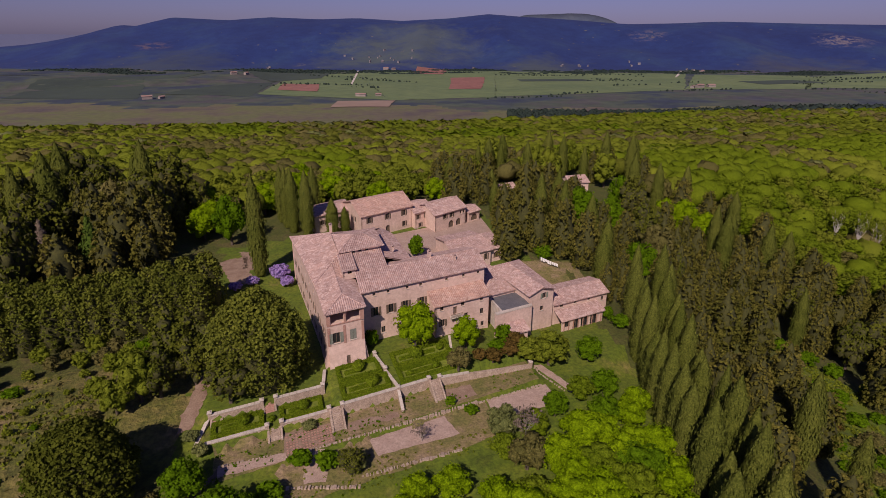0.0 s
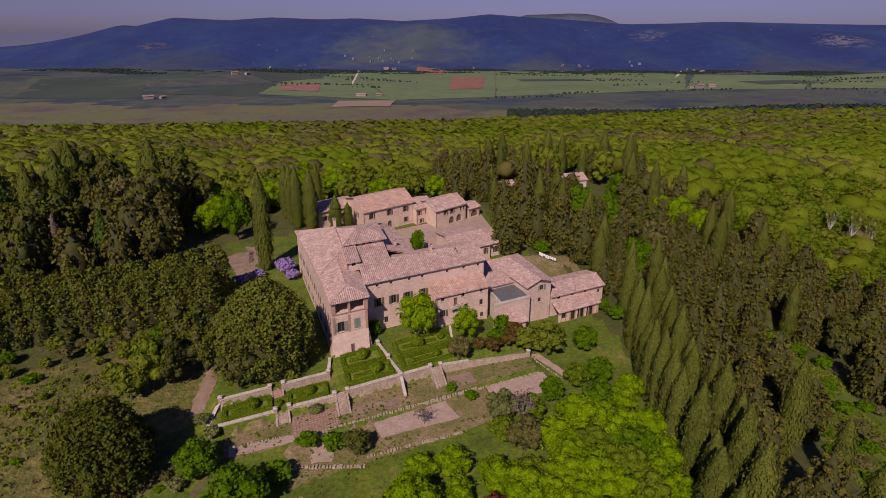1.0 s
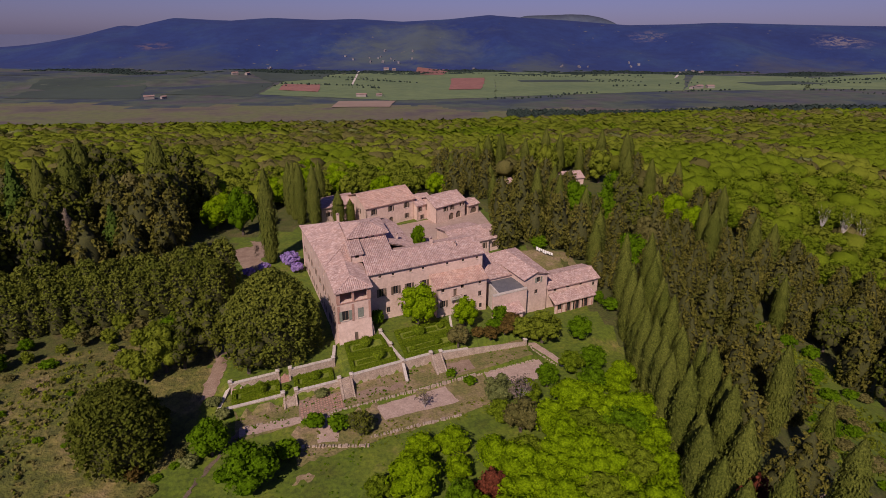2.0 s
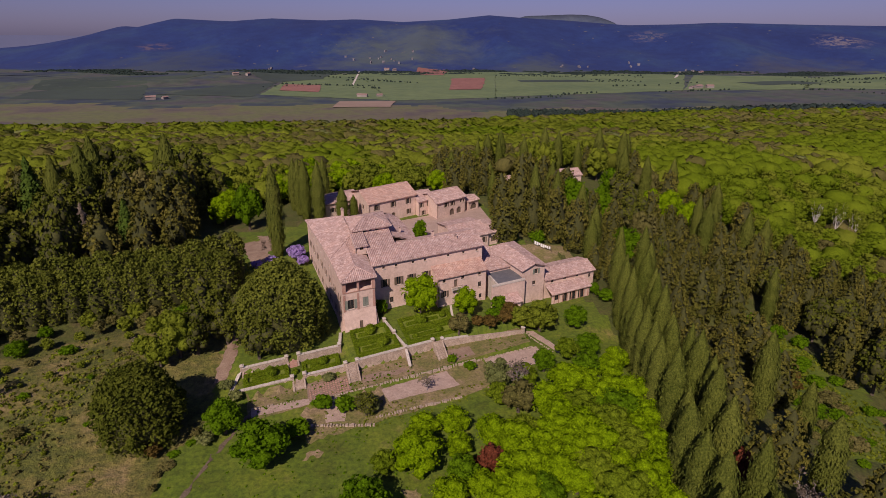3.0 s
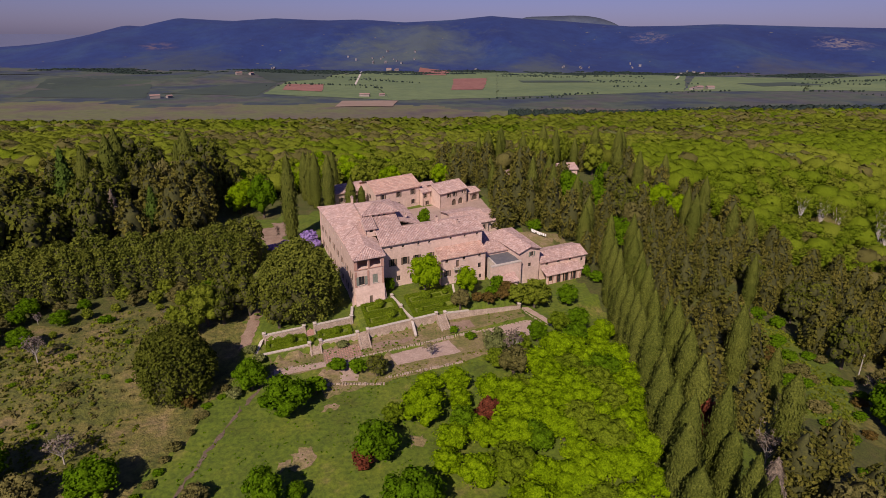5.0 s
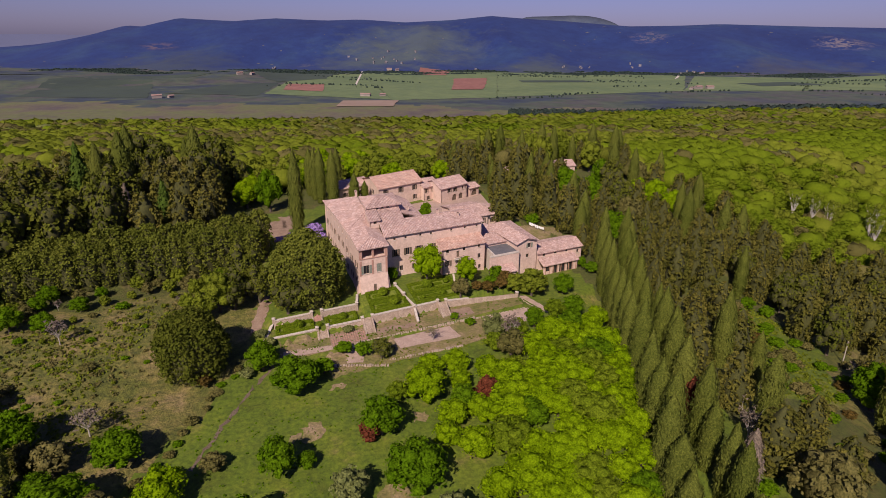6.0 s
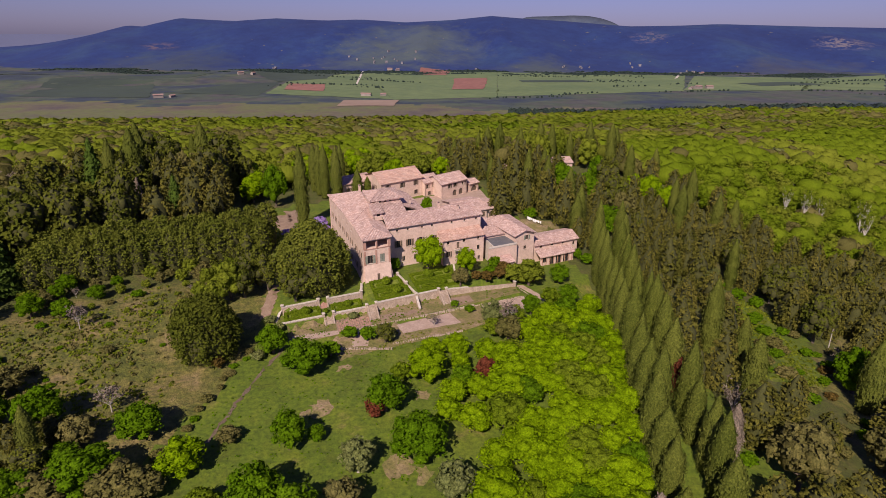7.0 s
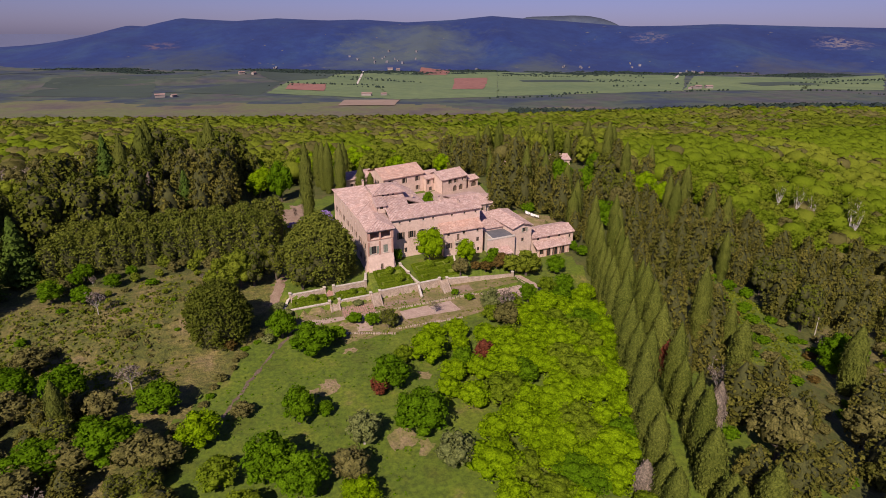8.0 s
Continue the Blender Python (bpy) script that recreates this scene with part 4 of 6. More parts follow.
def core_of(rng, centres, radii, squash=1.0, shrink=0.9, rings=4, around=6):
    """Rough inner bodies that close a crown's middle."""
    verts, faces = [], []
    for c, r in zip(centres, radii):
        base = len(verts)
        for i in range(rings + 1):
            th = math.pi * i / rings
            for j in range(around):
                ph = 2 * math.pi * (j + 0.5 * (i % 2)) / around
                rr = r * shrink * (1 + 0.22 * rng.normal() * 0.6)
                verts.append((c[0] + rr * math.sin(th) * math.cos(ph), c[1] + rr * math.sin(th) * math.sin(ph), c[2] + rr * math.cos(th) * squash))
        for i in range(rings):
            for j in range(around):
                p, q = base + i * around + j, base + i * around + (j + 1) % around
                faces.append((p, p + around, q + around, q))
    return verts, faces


def joined(parts):
    """Puts lists of (verts, faces) together."""
    verts, faces = [], []
    for v, f in parts:
        n = len(verts)
        verts += [tuple(p) for p in v]
        faces += [tuple(int(k) + n for k in q) for q in f]
    return verts, faces


def limb(a, b, r0, r1, sides=5):
    a, b = Vector(a), Vector(b)
    e = (b - a).normalized()
    s = e.orthogonal().normalized()
    t = e.cross(s)
    verts = [p + (s * math.cos(2 * math.pi * k / sides) + t * math.sin(2 * math.pi * k / sides)) * r for p, r in ((a, r0), (b, r1)) for k in range(sides)]
    return verts, [(k, (k + 1) % sides, sides + (k + 1) % sides, sides + k) for k in range(sides)]


def broad_tree(rng, h, r, n, size, lobes=22, low=0.06):
    """A rounded crown of many lobes over a forked trunk. Returns (trunk, crown) geometry."""
    cz, ry = h * (0.5 + low / 2), h * (0.5 - low / 2)
    cs, rs = [(0, 0, cz)], [r * 0.74]
    for k in range(lobes):
        e = -0.75 + 1.7 * (k + 0.5) / lobes
        a = 2.4 * k + rng.normal() * 0.35
        flat = math.sqrt(max(0.06, 1 - e * e))
        rr = r * rng.uniform(0.22, 0.40)
        reach = (r - rr) * rng.uniform(0.88, 1.08) * (0.6 + 0.4 * flat)
        cs.append((math.cos(a) * flat * reach, math.sin(a) * flat * reach, cz + e * (ry - rr * 0.7)))
        rs.append(rr)
    wood = [limb((0, 0, -0.4), (0.1, 0, h * 0.45), r * 0.075 + 0.08, r * 0.05 + 0.04, 7)]
    for c in cs[4:9]:
        wood.append(limb((0.05, 0, h * 0.2), (c[0] * 0.8, c[1] * 0.8, c[2]), r * 0.035 + 0.04, 0.04, 4))
    sq = min(1.3, max(0.75, ry / r))
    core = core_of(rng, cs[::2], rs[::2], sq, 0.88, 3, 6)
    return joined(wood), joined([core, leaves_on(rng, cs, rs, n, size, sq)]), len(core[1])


def dome_oak(rng, h, r, n, size):
    """A dense evergreen dome, leafy to the ground, of very many small clumps."""
    prof, lobes, sizes = [], [], []
    width = lambda f: r * (0.82 + 0.72 * f if f < 0.25 else max(0.0, 1 - ((f - 0.25) / 0.75) ** 2.3) ** 0.62)  # noqa: E731
    for k in range(9):
        f = k / 8
        prof.append((max(0.1, width(f) * 0.80), h * (0.02 + 0.90 * f)))
    count = max(90, n // 55)
    for k in range(count):
        f = min(0.97, (k + rng.random()) / count)
        a = 2.399 * k + rng.normal() * 0.2
        w = width(f) * (1 + 0.32 * noise.noise((math.cos(a) * 1.4 + r, math.sin(a) * 1.4, f * 2.6)))
        lobes.append((math.cos(a) * w * 0.92, math.sin(a) * w * 0.92, h * (0.03 + 0.93 * f)))
        sizes.append(rng.uniform(0.65, 1.1) * math.sqrt(r) * 0.56)
    for k in range(count // 2):
        a, w = 2.399 * k, 0.94 * math.sqrt((k + 0.5) / (count // 2))
        f = 0.25 + 0.75 * (1 - w ** 1.613) ** 0.435
        lobes.append((math.cos(a) * w * r * 0.94, math.sin(a) * w * r * 0.94, h * (0.01 + 0.93 * f * (1 + 0.16 * noise.noise((math.cos(a) * w * 2.2 + r, math.sin(a) * w * 2.2, 7.0))))))
        sizes.append(rng.uniform(0.65, 1.1) * math.sqrt(r) * 0.56)
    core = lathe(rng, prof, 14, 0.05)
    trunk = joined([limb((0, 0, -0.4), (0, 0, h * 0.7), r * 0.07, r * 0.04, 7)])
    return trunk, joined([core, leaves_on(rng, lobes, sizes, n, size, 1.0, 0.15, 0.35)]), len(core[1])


def lathe(rng, profile, around=9, rough=0.07):
    """A closed upright body from (radius, height) pairs, a little uneven."""
    verts = []
    for i, (r, z) in enumerate(profile):
        for j in range(around):
            ph = 2 * math.pi * (j + 0.5 * (i % 2)) / around
            rr = r * (1 + rough * rng.normal())
            verts.append((rr * math.cos(ph), rr * math.sin(ph), z))
    faces = []
    for i in range(len(profile) - 1):
        for j in range(around):
            p, q = i * around + j, i * around + (j + 1) % around
            faces.append((p, q, q + around, p + around))
    return verts, faces


def sprays_on(rng, profile, count, size, upright=0.8, jitter=0.08, long=2.0, droop=0.0, lift=0.35):
    """Leaf sprays laid over the body of a lathe profile."""
    rs, zs = np.array([p[0] for p in profile]), np.array([p[1] for p in profile])
    pick = rng.random(count * 3) * (zs[-1] - zs[0]) + zs[0]
    keep = rng.random(count * 3) < np.interp(pick, zs, rs) / rs.max() + 0.08
    z = pick[keep][:count]
    n = len(z)
    a = rng.random(n) * 6.283
    r = np.interp(z, zs, rs) * (1 + jitter * rng.normal(size=n))
    out = np.stack([np.cos(a), np.sin(a), np.zeros(n)], 1)
    pos = out * r[:, None]
    pos[:, 2] = z
    nrm = out + rng.normal(size=(n, 3)) * 0.35
    nrm[:, 2] += lift
    nrm /= np.linalg.norm(nrm, axis=1, keepdims=True)
    ref = np.array([0, 0, 1.0]) * upright + rng.normal(size=(n, 3)) * (1 - upright) - out * droop
    t = np.cross(nrm, ref)
    t /= np.linalg.norm(t, axis=1, keepdims=True) + 1e-9
    b = np.cross(nrm, t)
    s = (size * (0.6 + 0.8 * rng.random(n)))[:, None]
    corners = np.stack([pos - b * s * 0.5 * long, pos + t * s * 0.5, pos + b * s * 0.5 * long, pos - t * s * 0.5], 1).reshape(-1, 3)
    return corners, np.arange(n * 4).reshape(-1, 4)


def cypress_tree(rng, h, r, n, size):
    """A dense column of upright sprays, full to above the middle and pointed at the top."""
    prof = []
    for k in range(14):
        f = k / 13
        full = 0.62 + 1.5 * f if f < 0.24 else 0.98 if f < 0.52 else max(0.0, 1 - ((f - 0.52) / 0.48) ** 1.6) ** 0.9
        prof.append((max(0.06, r * full * (1 + 0.06 * rng.normal())), h * (0.02 + 0.98 * f)))
    wood = joined([limb((0, 0, -0.4), (0, 0, h * 0.5), 0.2, 0.08, 6)])
    core = lathe(rng, [(a * 0.88, z) for a, z in prof], 11, 0.08)
    return wood, joined([core, sprays_on(rng, prof, n, size, 0.85, 0.07, 2.2)]), len(core[1])


def plump_conifer(rng, h, r, n, size):
    """A broad evergreen: a full egg-shaped body of many small clumps over a core toned dark for shade."""
    prof, lobes, sizes = [], [], []
    width = lambda f: r * (0.78 + 0.75 * f if f < 0.3 else max(0.0, 1 - ((f - 0.3) / 0.7) ** 1.7) ** 0.8)  # noqa: E731
    for k in range(10):
        f = k / 9
        prof.append((max(0.08, width(f) * 0.70 * (1 + 0.08 * rng.normal())), h * (0.03 + 0.92 * f)))
    for k in range(64):
        f = 1 - math.sqrt(1 - (k + 0.5) / 64 * 0.985)
        f, a = min(0.97, f * 1.25 if f < 0.6 else 0.75 + (f - 0.6) * 0.6), 2.4 * k + rng.normal() * 0.3
        w = width(f)
        lobes.append((math.cos(a) * w * 0.84, math.sin(a) * w * 0.84, h * (0.04 + 0.93 * f)))
        sizes.append(max(0.35, r * rng.uniform(0.20, 0.34) * (0.6 + 0.4 * w / r)))
    wood = [limb((0, 0, -0.4), (0, 0, h * 0.9), 0.3, 0.04, 6)]
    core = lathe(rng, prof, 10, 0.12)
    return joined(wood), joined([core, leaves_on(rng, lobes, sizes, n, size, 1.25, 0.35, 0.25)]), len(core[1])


def conifer_tree(rng, h, r, n, size, taper=0.8):
    """A spruce or cedar: tiers of drooping boughs round a straight stem."""
    wood, prof = [limb((0, 0, -0.4), (0, 0, h * 0.97), 0.3, 0.04, 6)], []
    tiers = 9
    for k in range(tiers):
        f = k / tiers
        reach = r * (1 - f) ** taper * rng.uniform(0.88, 1.12)
        z = h * (0.06 + 0.92 * f)
        prof += [(reach, z), (reach * 0.62, z + h * 0.075)]
    prof.append((0.05, h))
    boughs, lobes, sizes = [], [], []
    for k in range(tiers):
        f = k / tiers
        m = max(4, int(9 * (1 - f)))
        for j in range(m):
            a, reach = 2 * math.pi * (j + rng.random() * 0.7) / m, r * (1 - f) ** taper * rng.uniform(0.8, 1.15)
            z = h * (0.08 + 0.90 * f) + rng.normal() * h * 0.012
            lobes.append((math.cos(a) * reach * 0.78, math.sin(a) * reach * 0.78, z))
            sizes.append(max(0.3, reach * 0.36))
    return joined(wood), joined([lathe(rng, [(a * 0.86, z) for a, z in prof], 9, 0.14), sprays_on(rng, prof, n // 2, size, 0.3, 0.12, 1.3, 0.5, 0.5),
                                 leaves_on(rng, lobes, sizes, n // 2, size, 0.5, 0.0, 0.3, 0.4)]), 0


def bare_tree(rng, h, r, n, size):
    """A tree still without leaves: stem, limbs and a haze of twigs."""
    wood, tips = [limb((0, 0, -0.3), (0, 0, h * 0.4), 0.18, 0.12, 6)], []
    for k in range(13):
        a, f = 2.4 * k, rng.uniform(0.25, 0.42)
        end = (math.cos(a) * r * rng.uniform(0.4, 0.95), math.sin(a) * r * rng.uniform(0.4, 0.95), h * rng.uniform(0.6, 1.0))
        wood.append(limb((0, 0, h * f), end, 0.09, 0.02, 4))
        for _ in range(4):
            q = rng.uniform(0.45, 1.0)
            s = (end[0] * q, end[1] * q, h * f + (end[2] - h * f) * q)
            e = (s[0] + rng.normal() * r * 0.25, s[1] + rng.normal() * r * 0.25, s[2] + rng.uniform(0.05, 0.25) * h)
            wood.append(limb(s, e, 0.035, 0.012, 3))
            tips.append(e)
    return joined(wood), joined([leaves_on(rng, tips, [r * 0.22] * len(tips), n, size, 1.0, 0.5, 0.9)]), 0


KINDS = {
    # name: (builder, bark, leaf, height, radius, sprays, spray size, label)
    "lime_tree": (broad_tree, BARK, LEAF_LIME, 9.0, 4.2, 1500, 0.36, "broad tree in fresh lime-green spring leaf", "tree"),
    "green_tree": (broad_tree, BARK, LEAF_GREEN, 7.5, 3.6, 1600, 0.34, "round leafy tree in mid-green foliage", "tree"),
    "holm_oak": (broad_tree, BARK, LEAF_OAK, 12.0, 4.6, 1400, 0.50, "dense dark evergreen holm oak", "tree"),
    "great_oak": (dome_oak, BARK, LEAF_HOLM, 19.0, 9.6, 15000, 0.46, "great spreading dark holm oak with a dense dome", "tree"),
    "dark_oak": (dome_oak, BARK, LEAF_OAK, 14.6, 7.2, 14000, 0.40, "dense round dark evergreen oak beside a field", "tree"),
    "olive_tree": (broad_tree, BARK, LEAF_OLIVE, 7.0, 3.3, 680, 0.40, "thin olive-grey tree coming into leaf", "tree"),
    "silver_tree": (broad_tree, PALE_BARK, LEAF_SILVER, 7.0, 3.0, 900, 0.40, "silvery grey-green young tree", "tree"),
    "copper_tree": (broad_tree, BARK, LEAF_RED, 6.0, 2.4, 700, 0.36, "small tree with dark copper-red leaves", "tree"),
    "fresh_oak": (broad_tree, BARK, LEAF_BRIGHT, 9.0, 4.4, 820, 0.50, "young oak in bright lime-green leaf", "tree"),
    "spring_oak": (broad_tree, BARK, LEAF_SPRING, 10.0, 4.3, 560, 0.64, "oak in yellow-green spring leaf", "tree"),
    "cypress": (cypress_tree, BARK, LEAF_CYPRESS, 18.0, 2.6, 1500, 0.27, "tall narrow dark-green cypress", "tree"),
    "conifer": (plump_conifer, BARK, LEAF_CONIFER, 15.0, 4.0, 1350, 0.50, "tall brownish-green conifer with dense foliage", "tree"),
    "row_oak": (dome_oak, BARK, LEAF_HOLM, 13.0, 3.4, 2200, 0.42, "tall dense holm oak in a clipped row", "tree"),
    "dead_conifer": (conifer_tree, PALE_BARK, TWIG, 16.0, 3.2, 620, 0.42, "dead grey conifer with bare drooping boughs", "tree"),
    "dead_cypress": (cypress_tree, PALE_BARK, TWIG, 14.0, 1.8, 420, 0.34, "dried-up grey cypress without leaves", "tree"),
    "birch": (bare_tree, WHITE_BARK, LEAF_SPRING, 12.0, 3.4, 260, 0.5, "pale-stemmed birch coming into leaf", "tree"),
    "cedar": (conifer_tree, BARK, LEAF_CEDAR, 20.0, 6.0, 1700, 0.62, "tall green cedar with layered boughs", "tree"),
    "bare_tree": (bare_tree, PALE_BARK, TWIG, 9.0, 3.6, 380, 0.34, "pale bare tree without leaves", "tree"),
    "green_shrub": (broad_tree, BARK, LEAF_GREEN, 2.6, 1.6, 320, 0.34, "low rounded green garden shrub", "shrub"),
    "rusty_shrub": (broad_tree, BARK, LEAF_RUST, 3.4, 2.0, 380, 0.36, "loose shrub with rust-brown leaves", "shrub"),
    "silver_shrub": (broad_tree, BARK, LEAF_SILVER, 2.4, 1.7, 320, 0.32, "low silver-leaved garden shrub", "shrub"),
    "lilac_shrub": (broad_tree, BARK, BLOSSOM, 3.4, 2.4, 420, 0.36, "wisteria shrub covered in lilac blossom", "shrub"),
    "olive_shrub": (broad_tree, BARK, LEAF_OLIVE, 2.2, 1.5, 260, 0.34, "scrubby olive-brown bush in rough grass", "shrub"),
}
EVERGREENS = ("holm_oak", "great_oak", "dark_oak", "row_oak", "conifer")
VARIANTS = {}


def variants(kind):
    """Four mesh pairs of a kind, made on first use."""
    if kind not in VARIANTS:
        build, bark, leaf, h, r, n, size, label, category = KINDS[kind]
        VARIANTS[kind] = []
        for k in range(4):
            rng = np.random.default_rng(sum(map(ord, kind)) * 10 + k)
            wood, crown, inner = build(rng, h, r, n, size)
            me = mesh_of(kind + "_crown", *crown, (leaf, SHADE_CORE), True)
            # Evergreen cores are painted dark to stand in for shade between clumps.
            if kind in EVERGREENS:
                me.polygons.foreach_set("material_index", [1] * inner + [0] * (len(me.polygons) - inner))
            VARIANTS[kind].append((mesh_of(kind + "_trunk", *wood, bark, True), me))
    return VARIANTS[kind]


def rooted(x, y, h):
    """Where a tree of height h on the plan stands in the world, and its height there."""
    z = land_z(x, y)
    x1, y1, foot = lay(x, y, z)
    return x1, y1, foot, lay(x, y, z + h)[2] - foot


def plant(kind, x, y, h, r=None, pick=None, group="", sink=0.0):
    """One tree or shrub, h high and r in radius, with its foot on the ground."""
    _, _, _, h0, r0, _, _, label, category = KINDS[kind]
    trunk, crown = variants(kind)[random.randrange(4) if pick is None else pick]
    x, y, foot, h = rooted(x, y, h)
    fz, fr = h / h0, (r / r0 if r else h / h0) * WIDE
    ob = new(kind)
    tagged(ob, label, category, group)
    m = Matrix.Translation((x, y, foot - 0.1 - sink)) @ Matrix.Rotation(random.uniform(0, 6.28), 4, "Z") @ Matrix.Diagonal((fr, fr, fz, 1))
    ob.matrix_basis = m
    for name, me in (("trunk", trunk), ("crown", crown)):
        child = new(name, me)
        child.parent = ob
    return ob


TAKEN = []


def free(x, y, gap):
    return all((x - a) ** 2 + (y - b) ** 2 > (gap * 0.5 + g * 0.5) ** 2 for a, b, g in TAKEN)


KEEP_CLEAR = [
    [(-4, 60), (43, 60), (43, 76), (58, 80), (58, 112), (66, 126), (38, 140), (4, 142), (-6, 110)],
    [(54, 58), (74, 56), (75, 74), (54, 76)],
    [(84, 128), (95, 126), (99, 147), (99, 159), (86, 159), (86, 147)],
    [(98, 106), (114, 106), (124, 124), (124, 146), (106, 146)],
    [(52, 92), (66, 96), (74, 108), (98, 147), (84, 152), (62, 118)],
    [(55, 72), (76, 73), (80, 84), (74, 94), (62, 93), (54, 88)],
    [(-82, 90), (-20, 90), (-20, 100), (-82, 101)],
    [(-13, 84), (-4, 84), (-2, 146), (-11, 146), (-26, 129), (-27, 110), (-18, 104), (-19, 90)],
    [(74, -6), (84, 16), (108, 44), (122, 36), (122, 18), (106, 0), (92, -12)],
]


def wood(kinds, poly, gap, count, heights, slim=1.0, clear=True, group=""):
    """Scatters trees of mixed kinds, a (kind, share) list, over an area in plan."""
    xs, ys = [p[0] for p in poly], [p[1] for p in poly]
    names, share = [k for k, _ in kinds], [s for _, s in kinds]
    made = 0
    for _ in range(count * 14):
        if made >= count:
            break
        x, y = random.uniform(min(xs), max(xs)), random.uniform(min(ys), max(ys))
        if not inside(x, y, poly) or (clear and any(inside(x, y, k) for k in KEEP_CLEAR)):
            continue
        g = gap * random.uniform(0.8, 1.2)
        if not free(x, y, g):
            continue
        TAKEN.append((x, y, g))
        kind = random.choices(names, share)[0]
        h = random.uniform(*heights) * (1.25 if kind == "cypress" else 1.0)
        r0 = KINDS[kind][4] / KINDS[kind][3]
        plant(kind, x, y, h, h * r0 * slim * random.uniform(0.85, 1.15), group=group)
        made += 1


def single(kind, rows, group=""):
    for x, y, h, r in rows:
        TAKEN.append((x, y, r * 1.6))
        plant(kind, x, y, h, r, group=group)


# trees that stand alone or can be told apart
single("great_oak", ((-10.6, 68.8, 19.0, 9.6),))
single("dark_oak", ((-35.2, 54.2, 16.0, 6.8),))
single("holm_oak", ((-15.8, 64.6, 11.0, 4.6), (-25.2, 75.4, 15.0, 5.0), (-22.0, 71.5, 11.0, 3.8), (-27.6, 70.4, 11.5, 4.2), (2.2, 44.9, 6.0, 2.4)))
single("spring_oak", ((-30.8, 70.6, 12.0, 4.2), (-34.2, 69.0, 8.0, 3.0), (-36.7, 80.0, 5.5, 2.6), (-38.0, 74.0, 5.0, 2.4)))
single("cypress", ((-9.9, 107.1, 28.5, 2.5), (-2.3, 143.0, 20.0, 2.3), (4.6, 127.5, 22.0, 2.4), (0.6, 132.5, 22.0, 2.3), (-1.0, 137.0, 21.0, 2.2), (12.0, 124.2, 13.5, 2.2),
                   (69.0, 121.5, 14.0, 2.0), (16.0, 124.5, 10.0, 1.6), (8.0, 140.0, 20.0, 2.2), (-59.9, 37.0, 15.5, 1.6)))
single("lime_tree", ((20.1, 65.6, 11.5, 5.0), (30.5, 62.0, 8.2, 3.3), (-36.8, 26.7, 8.8, 4.4), (-12.7, 6.4, 7.6, 3.9), (7.9, 31.4, 9.2, 4.8), (11.1, 37.1, 5.5, 3.2), (16.2, 36.0, 6.0, 3.4),
                     (134, 95, 15, 6.0), (127, 98, 14, 5.0), (140, 90, 13, 5.0)))
single("green_tree", ((32.5, 101.2, 8.0, 2.6), (-16.1, 41.9, 9.4, 5.2), (-22.0, 50.3, 8.0, 3.7), (-18.0, 130.2, 16.0, 5.2), (-25.8, 15.6, 13.0, 5.0), (-20.3, 25.2, 10.5, 3.4), (-20.6, 10.8, 12.5, 4.6),
                      (-2.4, 26.8, 9.5, 4.5), (0.5, 15.4, 11.5, 5.6), (-70.5, 48.0, 10.0, 4.3), (-44.7, 36.5, 8.6, 4.4), (-73.4, 78.0, 7.0, 3.4), (-66.3, 75.2, 5.8, 2.8),
                      (55.5, 52.0, 6.5, 3.2), (96.0, 78.0, 12.0, 6.0), (14.0, 27.0, 6.5, 3.0), (-15.6, 25.2, 4.4, 1.8)))
single("spring_oak", ((46.5, 54.0, 8.5, 4.6), (42.5, 55.8, 6.5, 3.2), (50.5, 56.0, 5.0, 2.8)))
single("fresh_oak", ((27.0, 38.5, 5.5, 2.8), (34.0, 40.5, 6.0, 3.2), (47.0, 44.0, 6.0, 3.0)))
single("green_tree", ((40.0, 42.5, 6.0, 2.8), (52.5, 43.5, 6.5, 3.2)))
for k in range(16):
    x, y = -27.0 - 18.0 * k / 15 + random.uniform(-1, 1), 52.0 - 27.0 * k / 15 + random.uniform(-1.2, 1.2)
    plant(random.choice(("olive_shrub", "green_shrub", "olive_shrub")), x, y, random.uniform(0.7, 2.2), random.uniform(0.8, 1.6), group="bank shrubs")
single("copper_tree", ((19.0, 26.6, 7.6, 2.3), (16.6, 28.2, 3.2, 1.7), (-4.7, 26.1, 5.6, 2.2), (53.7, 8.6, 12.5, 3.2)))
single("silver_tree", ((-9.8, 16.7, 9.4, 3.3), (3.8, 7.2, 9.6, 3.7), (28.5, 42.0, 7.5, 3.2)))
single("olive_tree", ((26.5, 57.0, 5.5, 2.8), (-13.2, 10.9, 9.2, 3.6), (29.5, 35.5, 8.0, 3.6), (-30.2, 30.1, 4.2, 2.4), (-70.4, 55.7, 7.5, 3.8)))
single("cedar", ((-71.8, 130.0, 26.0, 6.2), (-84.0, 92.0, 20.0, 5.6), (-90.0, 84.0, 20.0, 5.6)))
single("bare_tree", ((14.9, 46.4, 3.4, 1.7), (32.0, 40.0, 7.0, 3.0), (-62.0, 70.0, 6.5, 2.6), (-50.8, 44.4, 6.5, 3.2), (63, 3, 9, 3), (118, 9, 6, 2.5), (124, -4, 6, 2.5), (96, -16, 7, 3)))
single("dead_conifer", ((-57.5, 117.0, 17.0, 3.8),))
single("dead_cypress", ((51.4, -4.1, 13.0, 1.9), (55.6, -2.0, 12.0, 1.6), (31.0, -8.0, 11.0, 1.6)))
single("birch", ((221, 78, 17, 3.2), (226, 74, 16, 3.0), (240, 63, 18, 3.2), (246, 66, 17, 3.2), (215, 84, 15, 3.0), (234, 58, 17, 3.0)), "birches")
